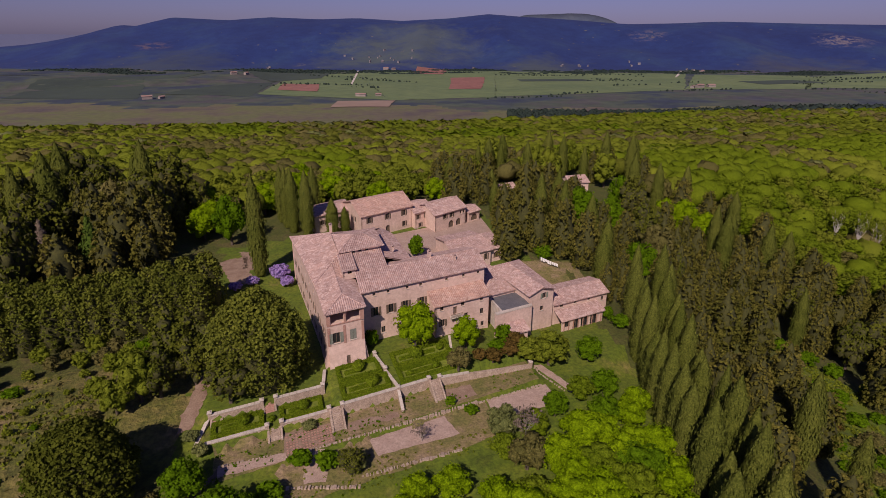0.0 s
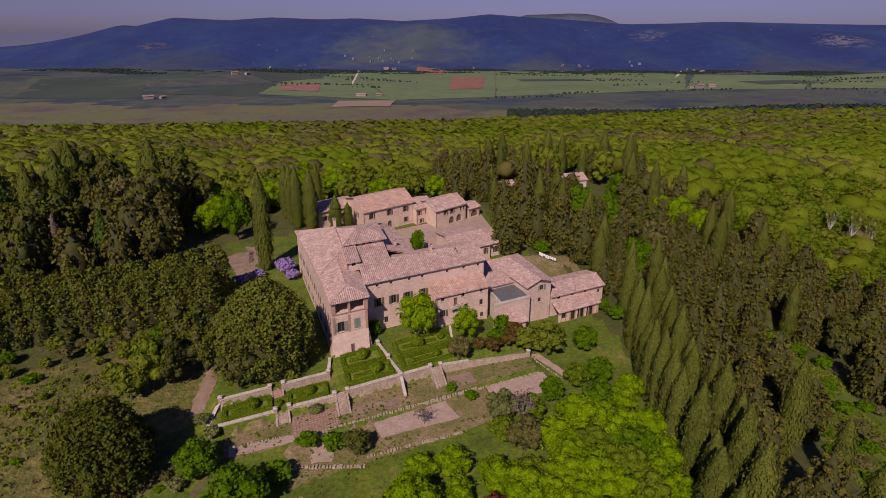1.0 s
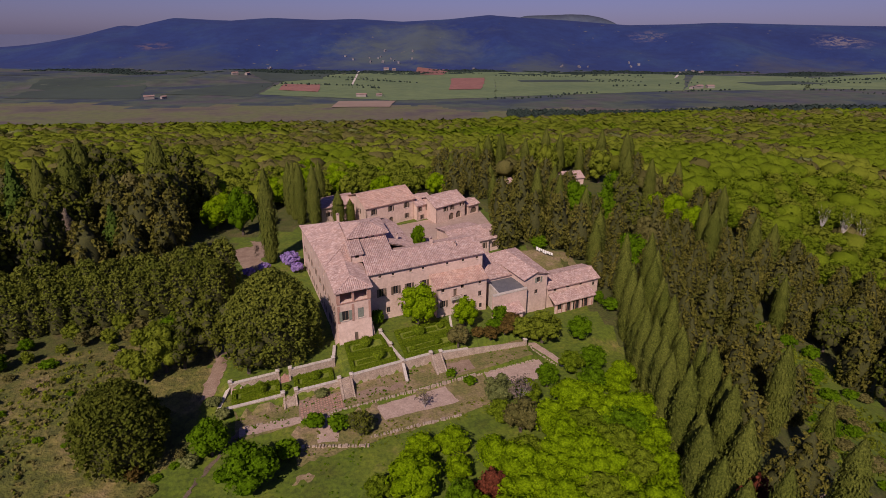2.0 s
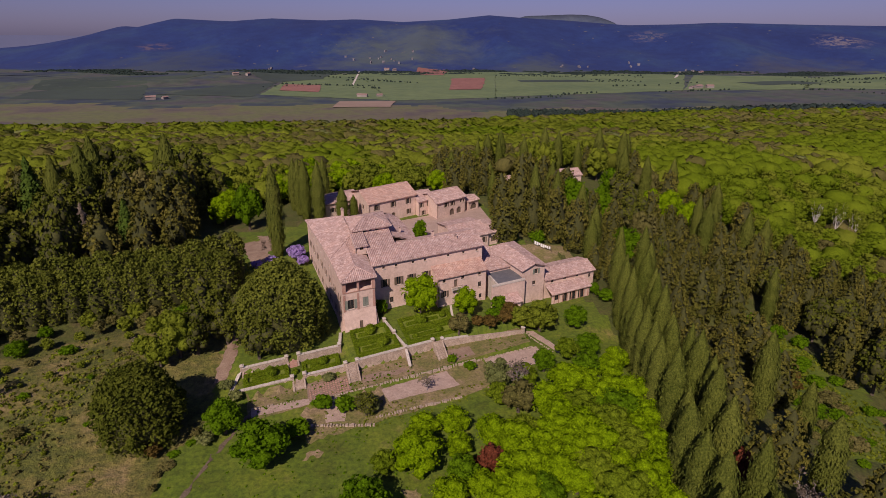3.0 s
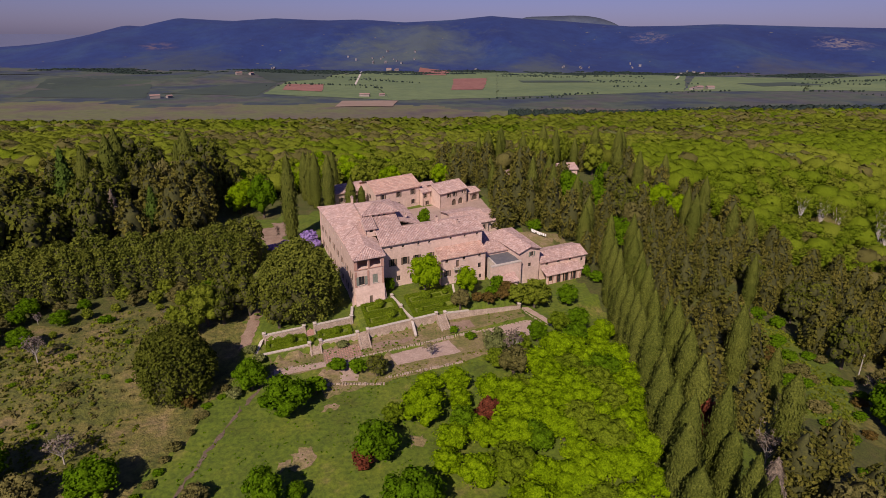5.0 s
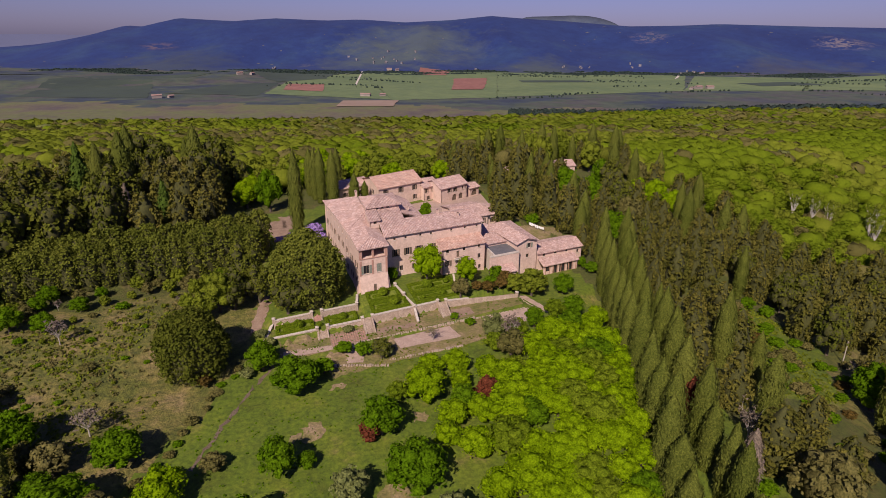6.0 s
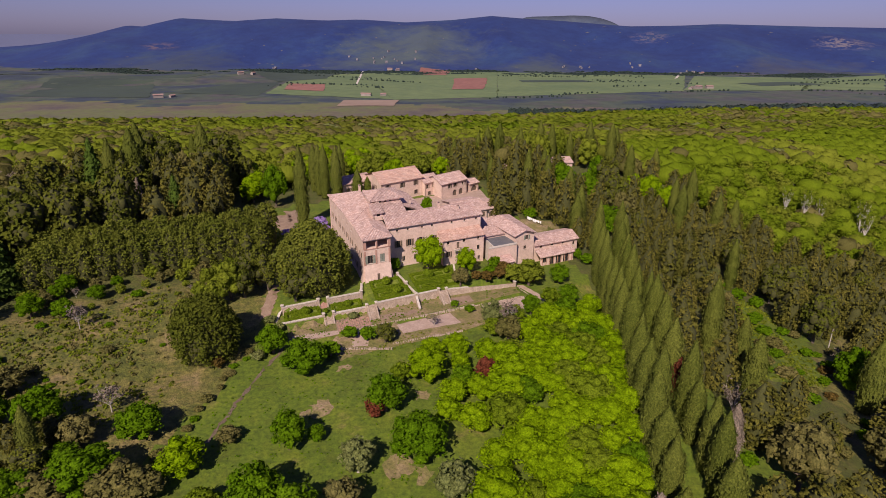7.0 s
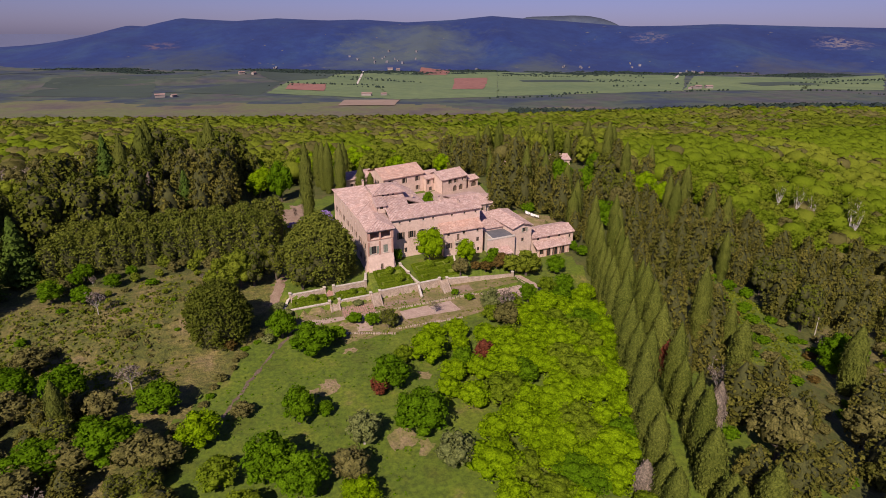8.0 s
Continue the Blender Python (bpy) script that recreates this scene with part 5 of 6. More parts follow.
# bushes at the upper edge of the bright slope among the conifers
single("green_shrub", ((118, 46, 5, 2.8), (122, 41, 4.5, 2.6), (124, 36, 4.5, 2.6), (126, 29, 4, 2.4), (114, 49, 4, 2.4)), "slope bushes")
single("conifer", ((58.8, 93.5, 16.0, 4.6), (68.0, 100.0, 25.0, 4.6), (76.5, 90.5, 21.0, 4.4), (71.5, 105.0, 27.0, 4.8), (78.0, 110.0, 25.0, 4.6), (83.0, 101.0, 22.0, 4.4), (79.7, 84.0, 20.0, 4.4),
                   (57.0, 131.0, 18.0, 4.6), (101.0, 121.0, 12.0, 3.6), (59.1, 152.1, 17.0, 4.2), (70.5, 95.5, 19.0, 3.6), (64.0, 106.0, 20.0, 4.0)))
single("cypress", ((72.5, 98.0, 25.0, 2.4), (88.0, 92.0, 20.0, 2.6), (81.0, 97.0, 23.0, 2.4), (79.5, 76.0, 17.0, 2.4), (84.0, 80.0, 19.0, 2.4), (76.0, 137.0, 13.0, 1.8)))
single("green_shrub", ((11.6, 69.6, 4.4, 1.8), (39.7, 62.0, 4.8, 2.2), (37.0, 59.0, 3.5, 2.5), (-5.2, 49.3, 3.4, 2.2), (-10.2, 45.0, 4.0, 2.6), (25.5, 48.6, 2.0, 1.6), (71.1, 93.0, 3.6, 3.2), (70.0, 90.8, 3.0, 2.4),
                       (69.5, 62.0, 4.2, 1.6), (70.5, 58.5, 4.0, 2.6), (22.5, 51.5, 1.8, 1.3), (-1.2, 47.5, 3.6, 2.2)))
single("rusty_shrub", ((41.5, 59.5, 4.5, 2.6), (38.5, 57.5, 3.8, 2.4), (34.5, 57.0, 3.2, 2.2), (31.8, 58.0, 3.0, 1.8), (-33.0, 49.6, 3.5, 1.6)))
single("silver_shrub", ((-3.0, 56.0, 1.6, 1.7), (-20.5, 57.0, 2.6, 1.6), (3.6, 45.6, 3.6, 2.0), (-25.2, 49.5, 2.2, 1.8), (-22.0, 60.0, 2.2, 1.6)))
single("lilac_shrub", ((-5.0, 103.5, 5.0, 3.0), (-3.6, 100.0, 3.4, 2.0), (-12.0, 103.5, 2.8, 2.0), (-16.0, 102.5, 2.6, 2.0)))
single("lime_tree", ((8.3, 35.5, 5.0, 2.6), (10.5, 24.4, 6.5, 3.4), (15.4, 31.6, 5.5, 2.8), (21.8, 31.5, 7.0, 3.6), (8.2, 20.5, 6.0, 3.0), (12.2, 17.0, 7.0, 3.6), (12.8, 9.0, 7.5, 3.8)))
single("fresh_oak", ((2.6, 33.2, 5.0, 2.6), (-30.0, 10.5, 8.0, 4.2), (-15.5, 3.5, 7.5, 4.0), (-33.5, 17.5, 8.0, 3.8)))

# cypress avenue down the slope
for k in range(21):
    f = k / 20
    for dx, dy in ((0.0, 0.0), (7.5, -2.0)):
        y = 62.0 - 80.0 * f
        x = float(np.interp(-y, (-62, -38, -23, -13, -2, 8, 18), (77, 60, 52.5, 47.5, 41, 34, 29))) + dx + random.uniform(-0.8, 0.8)
        y += dy + random.uniform(-0.9, 0.9)
        if not free(x, y, 2.0):
            continue
        TAKEN.append((x, y, 2.8))
        plant("cypress", x, y, random.uniform(16.5, 22.5), random.uniform(1.8, 2.5), group="cypress avenue")

# woods near the villa
for row in range(2):
    for k in range(15):
        x, y = -78 + 3.9 * k + random.uniform(-0.5, 0.5) + row * 1.9, 93.0 + row * 3.8 + random.uniform(-0.5, 0.5)
        TAKEN.append((x, y, 3.8))
        plant("row_oak", x, y, random.uniform(12.2, 14.0) + row, random.uniform(3.0, 3.7), group="holm oak row")
wood((("holm_oak", 4.0), ("cedar", 0.4), ("conifer", 2.4), ("cypress", 1.8), ("olive_tree", 0.7)), [(-135, 66), (-90, 70), (-82, 99), (-38, 100), (-35, 128), (-28, 150), (-60, 168), (-84, 155), (-88, 112), (-140, 108)],
     6.8, 185, (15, 23), 0.85, group="dark wood")
wood((("olive_tree", 5), ("bare_tree", 1), ("spring_oak", 2)), [(-100, 112), (-88, 118), (-84, 160), (-110, 180), (-150, 150), (-140, 112)], 6.5, 50, (9, 13), 1.0, group="grey wood")
wood((("conifer", 6), ("cypress", 2.2), ("holm_oak", 0.5), ("green_tree", 0.3), ("olive_tree", 0.3)), [(60, 76), (84, 64), (92, 60), (76, 36), (56, 4), (44, -20), (62, -34), (104, -14), (122, 16), (112, 34), (126, 46), (168, 60), (160, 106), (112, 121), (74, 140), (60, 112)],
     6.6, 235, (13, 19), 0.80, group="conifer wood")
wood((("conifer", 6), ("holm_oak", 0.6)), [(119, 20), (150, 8), (215, 22), (210, 46), (168, 54), (132, 48), (122, 34)], 6.4, 90, (14, 19), 0.80, group="conifer wood")
wood((("olive_tree", 3), ("green_shrub", 2), ("spring_oak", 1.5)), [(104, 8), (122, 14), (165, 4), (180, -10), (140, -36), (100, -26), (96, -8)], 4, 110, (2.5, 6), 1.1, group="scrub")
wood((("lime_tree", 6), ("green_tree", 0.5), ("fresh_oak", 0.6)), [(13, 34), (27, 34), (46, 39), (58, 38), (56, 34), (42, 10), (26, -17), (6, -18), (9, 3), (13, 12), (22, 20), (11, 24)],
     3.7, 175, (6.2, 9.0), 1.15, group="lime thicket")
wood((("olive_tree", 4), ("conifer", 2.2), ("green_tree", 1.6), ("holm_oak", 1.8), ("bare_tree", 0.6), ("spring_oak", 1)), [(-95, 56), (-72, 53), (-52, 38), (-42, 24), (-36, 6), (-60, -6), (-100, 26)],
     4.4, 150, (6.5, 11.5), 1.0, group="mixed scrub wood")
wood((("lime_tree", 2), ("green_tree", 2), ("olive_tree", 2)), [(-32, 9), (-10, 8), (-6, 0), (8, -4), (-10, -20), (-40, -10)], 5.5, 26, (6, 9), 1.0, group="front trees")
wood((("olive_shrub", 1.2), ("green_shrub", 3), ("bare_tree", 0.5), ("spring_oak", 2)), [(-92, 74), (-48, 83), (-31, 80), (-40, 64), (-50, 50), (-90, 56)], 2.8, 40, (0.6, 2.2), 1.4, group="field bushes")
wood((("spring_oak", 4), ("green_tree", 2.0), ("olive_tree", 2), ("bare_tree", 0.6)), [(-78, 82), (-34, 82), (-22, 82), (-24, 88), (-40, 88.5), (-78, 89)], 3.4, 30, (2.5, 5.5), 1.1, clear=False, group="field edge trees")
wood((("lime_tree", 2), ("spring_oak", 3), ("olive_tree", 0.6)), [(-26, 128), (-18, 150), (4, 150), (40, 142), (56, 140), (58, 165), (10, 190), (-30, 180)], 5.6, 100, (8, 11), 1.15, group="spring wood")
wood((("cypress", 1.6), ("conifer", 3), ("spring_oak", 1.2)), [(60, 140), (90, 128), (104, 150), (150, 130), (165, 150), (120, 185), (70, 180)], 7.6, 55, (13, 19), 0.85, group="conifer wood")
wood((("fresh_oak", 6), ("spring_oak", 2), ("olive_tree", 0.25)), [(166, 66), (172, 56), (215, 48), (270, 40), (285, 110), (180, 120), (164, 90)], 6.2, 140, (8, 10.5), 1.25, group="spring wood")
wood((("green_shrub", 3), ("olive_shrub", 2), ("rusty_shrub", 1)), [(84, 62), (78, 36), (58, 4), (48, -16), (62, -30), (104, -14), (122, 16), (114, 34), (126, 46), (165, 60), (158, 100), (112, 119), (84, 100)],
     3.2, 90, (1.6, 3.2), 1.25, clear=False, group="undergrowth")


# ---- far woods, one mesh for each patch ----
def far_wood(name, leaf, area, gap, n_leaf, size, heights, label, seed, rule=None, core=(3, 6), squash=1.1, wide=(0.55, 0.8)):
    """Many crowns over a stretch of plan, given as ranges of distance ahead and to the right."""
    rng = np.random.default_rng(seed)
    (s0, s1), (l0, l1) = area
    all_v, all_f, base = [], [], 0
    s = s0
    while s < s1:
        l = l0
        while l < l1:
            ss, ll = s + rng.uniform(-0.45, 0.45) * gap, l + rng.uniform(-0.45, 0.45) * gap
            l += gap
            x, y = vale(ss, ll)
            if abs(ll) > 1.2 * (ss + 40) + 20 or (rule and not rule(x, y, ss, ll, rng)):
                continue
            h = rng.uniform(*heights)
            r = gap * rng.uniform(*wide)
            x, y, z, h = rooted(x, y, h)
            cs = [(x, y, z + h - r * squash * 0.9)] + [(x + rng.normal() * r * 0.5, y + rng.normal() * r * 0.5, z + h - r * squash * rng.uniform(0.75, 1.0)) for _ in range(2)]
            rs = [r * 0.9, r * rng.uniform(0.45, 0.6), r * rng.uniform(0.45, 0.6)]
            for c, q, turns in ((cs[:1], rs[:1], core), (cs[1:2], rs[1:2], (3, 6))):
                v, f = core_of(rng, c, q, squash, 1.0, *turns)
                all_v.append(np.asarray(v)), all_f.append(np.asarray(f) + base)
                base += len(v)
            if n_leaf:
                v, f = leaves_on(rng, cs, rs, n_leaf, size, squash, 0, 0.05, 0.0, 0.25)
                all_v.append(v), all_f.append(f + base)
                base += len(v)
        s += gap
    me = mesh_of(name, np.concatenate(all_v).tolist(), np.concatenate(all_f).tolist(), leaf, True)
    return tagged(new(name, me), label, "woodland", kind="stuff")


def near_wood(x, y, s, l, rng):
    return s < 438 + 0.24 * min(330.0, max(-300.0, l)) and free(x, y, 3.0) and not any(inside(x, y, k) for k in KEEP_CLEAR) and (y > 150 or x > 175 or x > 150 and y > 112 or x < -70 and y > 70)


for k, (leaf, share, label) in enumerate(((LEAF_SPRING, 0.5, "yellow-green spring oak woodland"), (LEAF_OLIVE, 0.3, "grey-green woodland coming into leaf"),
                                          (LEAF_OAK, 0.12, "dark evergreen woodland"), (LEAF_SILVER, 0.08, "pale grey-green woodland"), (LEAF_BRIGHT, 0.2, "bright lime-green spring woodland"))):
    def pick(x, y, s, l, rng, k=k):
        v = noise.noise((x * 0.012, y * 0.012, 4)) * 0.9 + noise.noise((x * 0.1, y * 0.1, 9)) * 0.7
        band = 0 if v < 0.14 else 1 if v < 0.46 else 2 if v < 0.62 else 3
        fresh = noise.noise((x * 0.016, y * 0.016, 21)) + noise.noise((x * 0.08, y * 0.08, 2)) * 0.4
        if fresh > (-0.25 if x > 160 and y < 170 else 0.34):
            band = 4
        return band == k and near_wood(x, y, s, l, rng)

    far_wood("woodland", leaf, ((90, 300), (-420, 440)), 6.6, 12, 1.0, (8.6, 10.4), label, 40 + k, pick, (5, 8), 0.72, (0.80, 1.08))
    far_wood("woodland", leaf, ((300, 530), (-640, 700)), 9.0, 5, 1.6, (9.4, 11.0), label, 50 + k, pick, (4, 7), 0.66, (0.85, 1.15))


def dark_only(x, y, s, l, rng):
    return l > 230 + 0.3 * (640 - s) + 60 * noise.noise((x * 0.01, y * 0.01, 3))


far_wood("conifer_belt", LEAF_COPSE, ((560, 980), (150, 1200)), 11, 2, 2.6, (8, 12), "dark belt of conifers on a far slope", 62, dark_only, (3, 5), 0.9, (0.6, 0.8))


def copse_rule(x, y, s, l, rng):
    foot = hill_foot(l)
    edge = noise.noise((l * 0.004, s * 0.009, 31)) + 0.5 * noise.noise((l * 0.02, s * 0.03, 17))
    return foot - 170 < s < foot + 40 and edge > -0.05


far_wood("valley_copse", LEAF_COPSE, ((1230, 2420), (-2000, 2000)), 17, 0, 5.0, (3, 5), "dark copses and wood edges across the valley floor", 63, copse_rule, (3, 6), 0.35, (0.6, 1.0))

# ---- valley fields, roads and far farms ----
def field(corners, material, label, lift=0.5, name="field"):
    sheet(name, [vale(*c) for c in corners], lift, material, label, "field", step=45, skin=0 if name == "farm_road" else 9)


field(((1180, -149), (2140, -424), (2200, 254), (1250, 150)), GREEN_FIELD, "pale green wheat field on the valley floor")
field(((1260, 150), (2200, 254), (2080, 1130), (1450, 800)), GREEN_FIELD, "pale green wheat field on the valley floor")
field(((1296, -557), (1759, -624), (2140, -424), (1190, -149)), GREEN_FIELD, "green meadow on the valley floor")
field(((1460, 804), (2047, 1156), (2000, 1645), (1489, 1248)), GREEN_FIELD, "pale green field below the hills")
field(((1524, 1255), (1941, 1598), (2203, 2189), (1508, 1534)), GREEN_FIELD, "pale green field below the hills")
field(((1189, -1208), (1485, -1362), (1716, -1151), (1187, -835)), DARK_FIELD, "dull green meadow near dark woods")
field(((1277, -858), (1527, -789), (1642, -628), (1254, -557)), DARK_FIELD, "dark green pasture")
field(((1403, -534), (1582, -576), (1572, -442), (1365, -398)), RED_FIELD, "ploughed red-brown field", 1.4)
field(((2025, -140), (2330, -136), (2300, 25), (2006, -4)), RED_FIELD, "ploughed red-brown field", 1.4)
field(((1440, 16), (1839, 35), (1877, 177), (1447, 123)), RED_FIELD, "ploughed red-brown field", 1.4)
field(((1056, -275), (1160, -281), (1169, -134), (1063, -136)), TAN_FIELD, "bare tan field", 1.4)
field(((1561, -331), (1561, -324), (2190, -413), (2190, -422)), ROAD_DUST, "white dirt road between fields", 1.2, "farm_road")
field(((1891, 985), (1948, 1028), (2250, 1200), (2250, 1188)), ROAD_DUST, "white dirt road between fields", 1.2, "farm_road")


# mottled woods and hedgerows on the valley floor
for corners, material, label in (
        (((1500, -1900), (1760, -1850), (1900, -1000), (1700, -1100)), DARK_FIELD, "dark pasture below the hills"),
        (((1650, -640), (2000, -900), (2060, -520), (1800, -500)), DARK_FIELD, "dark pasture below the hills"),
        (((1700, 300), (1780, 290), (1800, 560), (1730, 600)), DARK_FIELD, "green field strip toned dark as if shaded"),
        (((1620, 1180), (1730, 1150), (1800, 1420), (1700, 1480)), DARK_FIELD, "green field strip toned dark as if shaded")):
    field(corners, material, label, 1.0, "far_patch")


def farm(s, l, w, d, h, turn, label, stone=PLASTER, tiles=TILES_RED):
    """A far farm building of plain walls and a pitched roof."""
    x, y = vale(s, l)
    z = land_z(x, y)
    ob = thing("farmhouse", x, y, z, label, "farmhouse", "far farms")
    m = pose(x, y, z, 0, 0, turn)
    b, r = Shape(), Shape()
    b.box(-w / 2, w / 2, -d / 2, d / 2, -2, h)
    for side in (-1, 1):
        r.quad((-w / 2 - 1, side * (d / 2 + 1), h - 0.3), (w / 2 + 1, side * (d / 2 + 1), h - 0.3), (w / 2 + 1, 0, h + d * 0.22), (-w / 2 - 1, 0, h + d * 0.22))
        b.quad((side * w / 2, -d / 2, h), (side * w / 2, d / 2, h), (side * w / 2, 0, h + d * 0.2))
    part("masonry", b.mesh("masonry", stone), ob, m=m)
    part("roof", r.mesh("roof", tiles), ob, m=m)


for s, l, w, d, h, turn in ((1188, -812, 24, 12, 8, 10), (1200, -780, 14, 10, 6, 40), (2250, -290, 26, 14, 9, -20), (2240, -250, 18, 12, 8, 10), (1516, 883, 34, 14, 9, 5), (1530, 930, 26, 14, 8, -15),
                            (1500, 850, 18, 12, 7, 30), (1545, 905, 20, 12, 7, 60), (1261, -239, 30, 10, 7, -30), (1270, -190, 16, 10, 6, 0), (1843, -869, 24, 14, 8, 20), (1850, -820, 18, 12, 8, 50), (2180, 1260, 24, 14, 8, 10)):
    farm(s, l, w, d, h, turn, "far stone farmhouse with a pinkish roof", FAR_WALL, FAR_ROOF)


def hedgerows():
    """Dark rows of field trees and copses across the valley floor."""
    rng = np.random.default_rng(71)
    verts, faces, base = [], [], 0
    for _ in range(32):
        s, l, a, length = rng.uniform(1150, 2150), rng.uniform(-650, 1900), rng.uniform(-0.45, 0.45), rng.uniform(60, 420)
        for k in range(int(length / 11)):
            ss, ll = s + math.sin(a) * k * 11 + rng.normal() * 5, l + math.cos(a) * k * 11 + rng.normal() * 5
            x, y = vale(ss, ll)
            if rng.random() < 0.2:
                continue
            r = rng.uniform(1.6, 4.6)
            v, f = core_of(rng, [lay(x, y, land_z(x, y) + r * 0.6)], [r], 0.9, 1.0, 3, 6)
            verts += v
            faces += [tuple(i + base for i in q) for q in f]
            base += len(v)
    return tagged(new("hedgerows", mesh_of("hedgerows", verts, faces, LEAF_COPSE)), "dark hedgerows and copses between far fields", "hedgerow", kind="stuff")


hedgerows()


def far_haze():
    """An upright strip on the horizon beyond the wooded hills, added and coloured to stand in for haze."""
    verts, faces = [], []
    for k in range(41):
        l = -3600 + 7200 * k / 40
        x, y = vale(3540, l)
        verts += [lay(x, y, -160), lay(x, y, 52 + 8 * noise.noise((l * 0.003, 0, 3)))]
        if k:
            n = len(verts)
            faces.append((n - 4, n - 2, n - 1, n - 3))
    # Haze is put into this flat pale blue.
    haze = surface("horizon_haze_tint", ((0.3, (0.085, 0.10, 0.19)), (0.7, (0.10, 0.115, 0.205))), 0.001, bump=0)
    return tagged(new("backdrop", mesh_of("backdrop", verts, faces, haze)), "pale blue strip standing in for haze on the horizon", "hills", kind="structure")


def far_ridge():
    """A wooded ridge that shows behind the nearer hills, made paler and bluer by haze in its colour."""
    verts, faces = [], []
    for k in range(25):
        l = 440 + 940 * k / 24
        top = float(np.interp(l, (440, 570, 700, 860, 1010, 1130, 1250, 1380), (120, 186, 196, 198, 200, 190, 160, 100)))
        for s, f in ((3390, 0.0), (3430, 0.7), (3470, 1.0), (3498, 0.6)):
            x, y = vale(s, l)
            verts.append(lay(x, y, 60 + (top - 60) * f + 5 * noise.noise((l * 0.01, s * 0.01, 6)) * f))
        if k:
            n = len(verts) - 8
            faces += [(n + j, n + 4 + j, n + 5 + j, n + 1 + j) for j in range(3)]
    return tagged(new("far_ridge", mesh_of("far_ridge", verts, faces, RIDGE_HAZED, True)), "hazy blue-green wooded ridge behind the hills", "hills", kind="structure")


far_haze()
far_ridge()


def hamlets():
    """Pale houses scattered over the far wooded slopes."""
    rng = np.random.default_rng(77)
    for s, l, spread, count in ((2480, -560, 60, 3), (2560, -260, 130, 8), (2440, -330, 70, 4), (2380, 640, 60, 4), (2440, 900, 90, 4), (2330, 150, 40, 2), (2300, 1260, 40, 3), (2300, -900, 60, 3)):
        for _ in range(count):
            w = rng.uniform(7, 13)
            farm(s + rng.normal() * spread * 0.6, l + rng.normal() * spread, w, w * 0.6, rng.uniform(6, 9), rng.uniform(0, 180), "far pale house on a wooded slope", HAZY_STONE, HAZY_STONE)


hamlets()

# ---- terraced garden ----
def garden_wall(a, b, z0, tops, w=0.5, name="retaining_wall", label="old rubble-stone retaining wall with pale coping slabs", coping=True):
    """A rubble wall from a to b with a row of coping slabs; tops: height of its head at a and b."""
    a2, b2 = Vector(a), Vector(b)
    ob = thing(name, *((a2 + b2) / 2), min(tops) - 1.0, label, "garden wall")
    s = Shape()
    n = max(1, int((b2 - a2).length / 1.6))
    for k in range(n):
        p, q = a2 + (b2 - a2) * k / n, a2 + (b2 - a2) * (k + 1) / n
        t = [tops[0] + (tops[1] - tops[0]) * f for f in (k / n, (k + 1) / n)]
        s.bar(p, q, w * random.uniform(0.97, 1.03), z0, 0, [v - 0.1 for v in t])
    part("masonry", s.mesh("masonry", STONE), ob)
    if coping:
        m = max(1, int((b2 - a2).length / 1.1))
        for k in range(m):
            s = Shape()
            p, q = a2 + (b2 - a2) * (k + 0.02) / m, a2 + (b2 - a2) * (k + 0.98) / m
            t = [tops[0] + (tops[1] - tops[0]) * f + random.uniform(-0.015, 0.02) for f in (k / m, (k + 1) / m)]
            s.bar(p, q, w + 0.14, [v - 0.1 for v in t], 0, t)
            part("coping_slab", s.mesh("coping_slab", COPING), ob)
    return ob


def pillar(x, y, z0, z1, w=0.62):
    ob = thing("wall_pillar", x, y, z0, "square stone garden pillar with a projecting cap", "pillar", "garden pillars")
    s = Shape()
    s.box(x - w / 2, x + w / 2, y - w / 2, y + w / 2, z0, z1 - 0.22)
    part("shaft", s.mesh("shaft", STONE), ob)
    s = Shape()
    s.box(x - w / 2 - 0.09, x + w / 2 + 0.09, y - w / 2 - 0.09, y + w / 2 + 0.09, z1 - 0.22, z1 - 0.08)
    s.box(x - w / 2 - 0.02, x + w / 2 + 0.02, y - w / 2 - 0.02, y + w / 2 + 0.02, z1 - 0.08, z1 + 0.08, 0.18)
    part("cap", s.mesh("cap", COPING), ob)


def stairs(x0, x1, y_top, z_top, z_low, run=0.3, label="worn stone garden stairs between two terraces", material=None):
    """A flight that goes down towards -y."""
    n = max(2, round((z_top - z_low) / 0.175))
    ob = thing("garden_stairs", (x0 + x1) / 2, y_top, z_low, label, "stairs", "garden stairs")
    for k in range(n):
        z = z_top - (z_top - z_low) * (k + 0.0) / n
        y = y_top - run * k
        s = Shape()
        s.box(x0, x1, y - run - 0.03, y, z_low - 0.6, z - (z_top - z_low) / n)
        part("step", s.mesh("step", material or STONE), ob)
    for x in (x0 - 0.22, x1 + 0.22):
        s = Shape()
        s.bar((x, y_top), (x, y_top - run * n), 0.36, z_low - 0.6, 0, (z_top + 0.05, z_low + 0.25))
        part("stair_wall", s.mesh("stair_wall", STONE), ob)


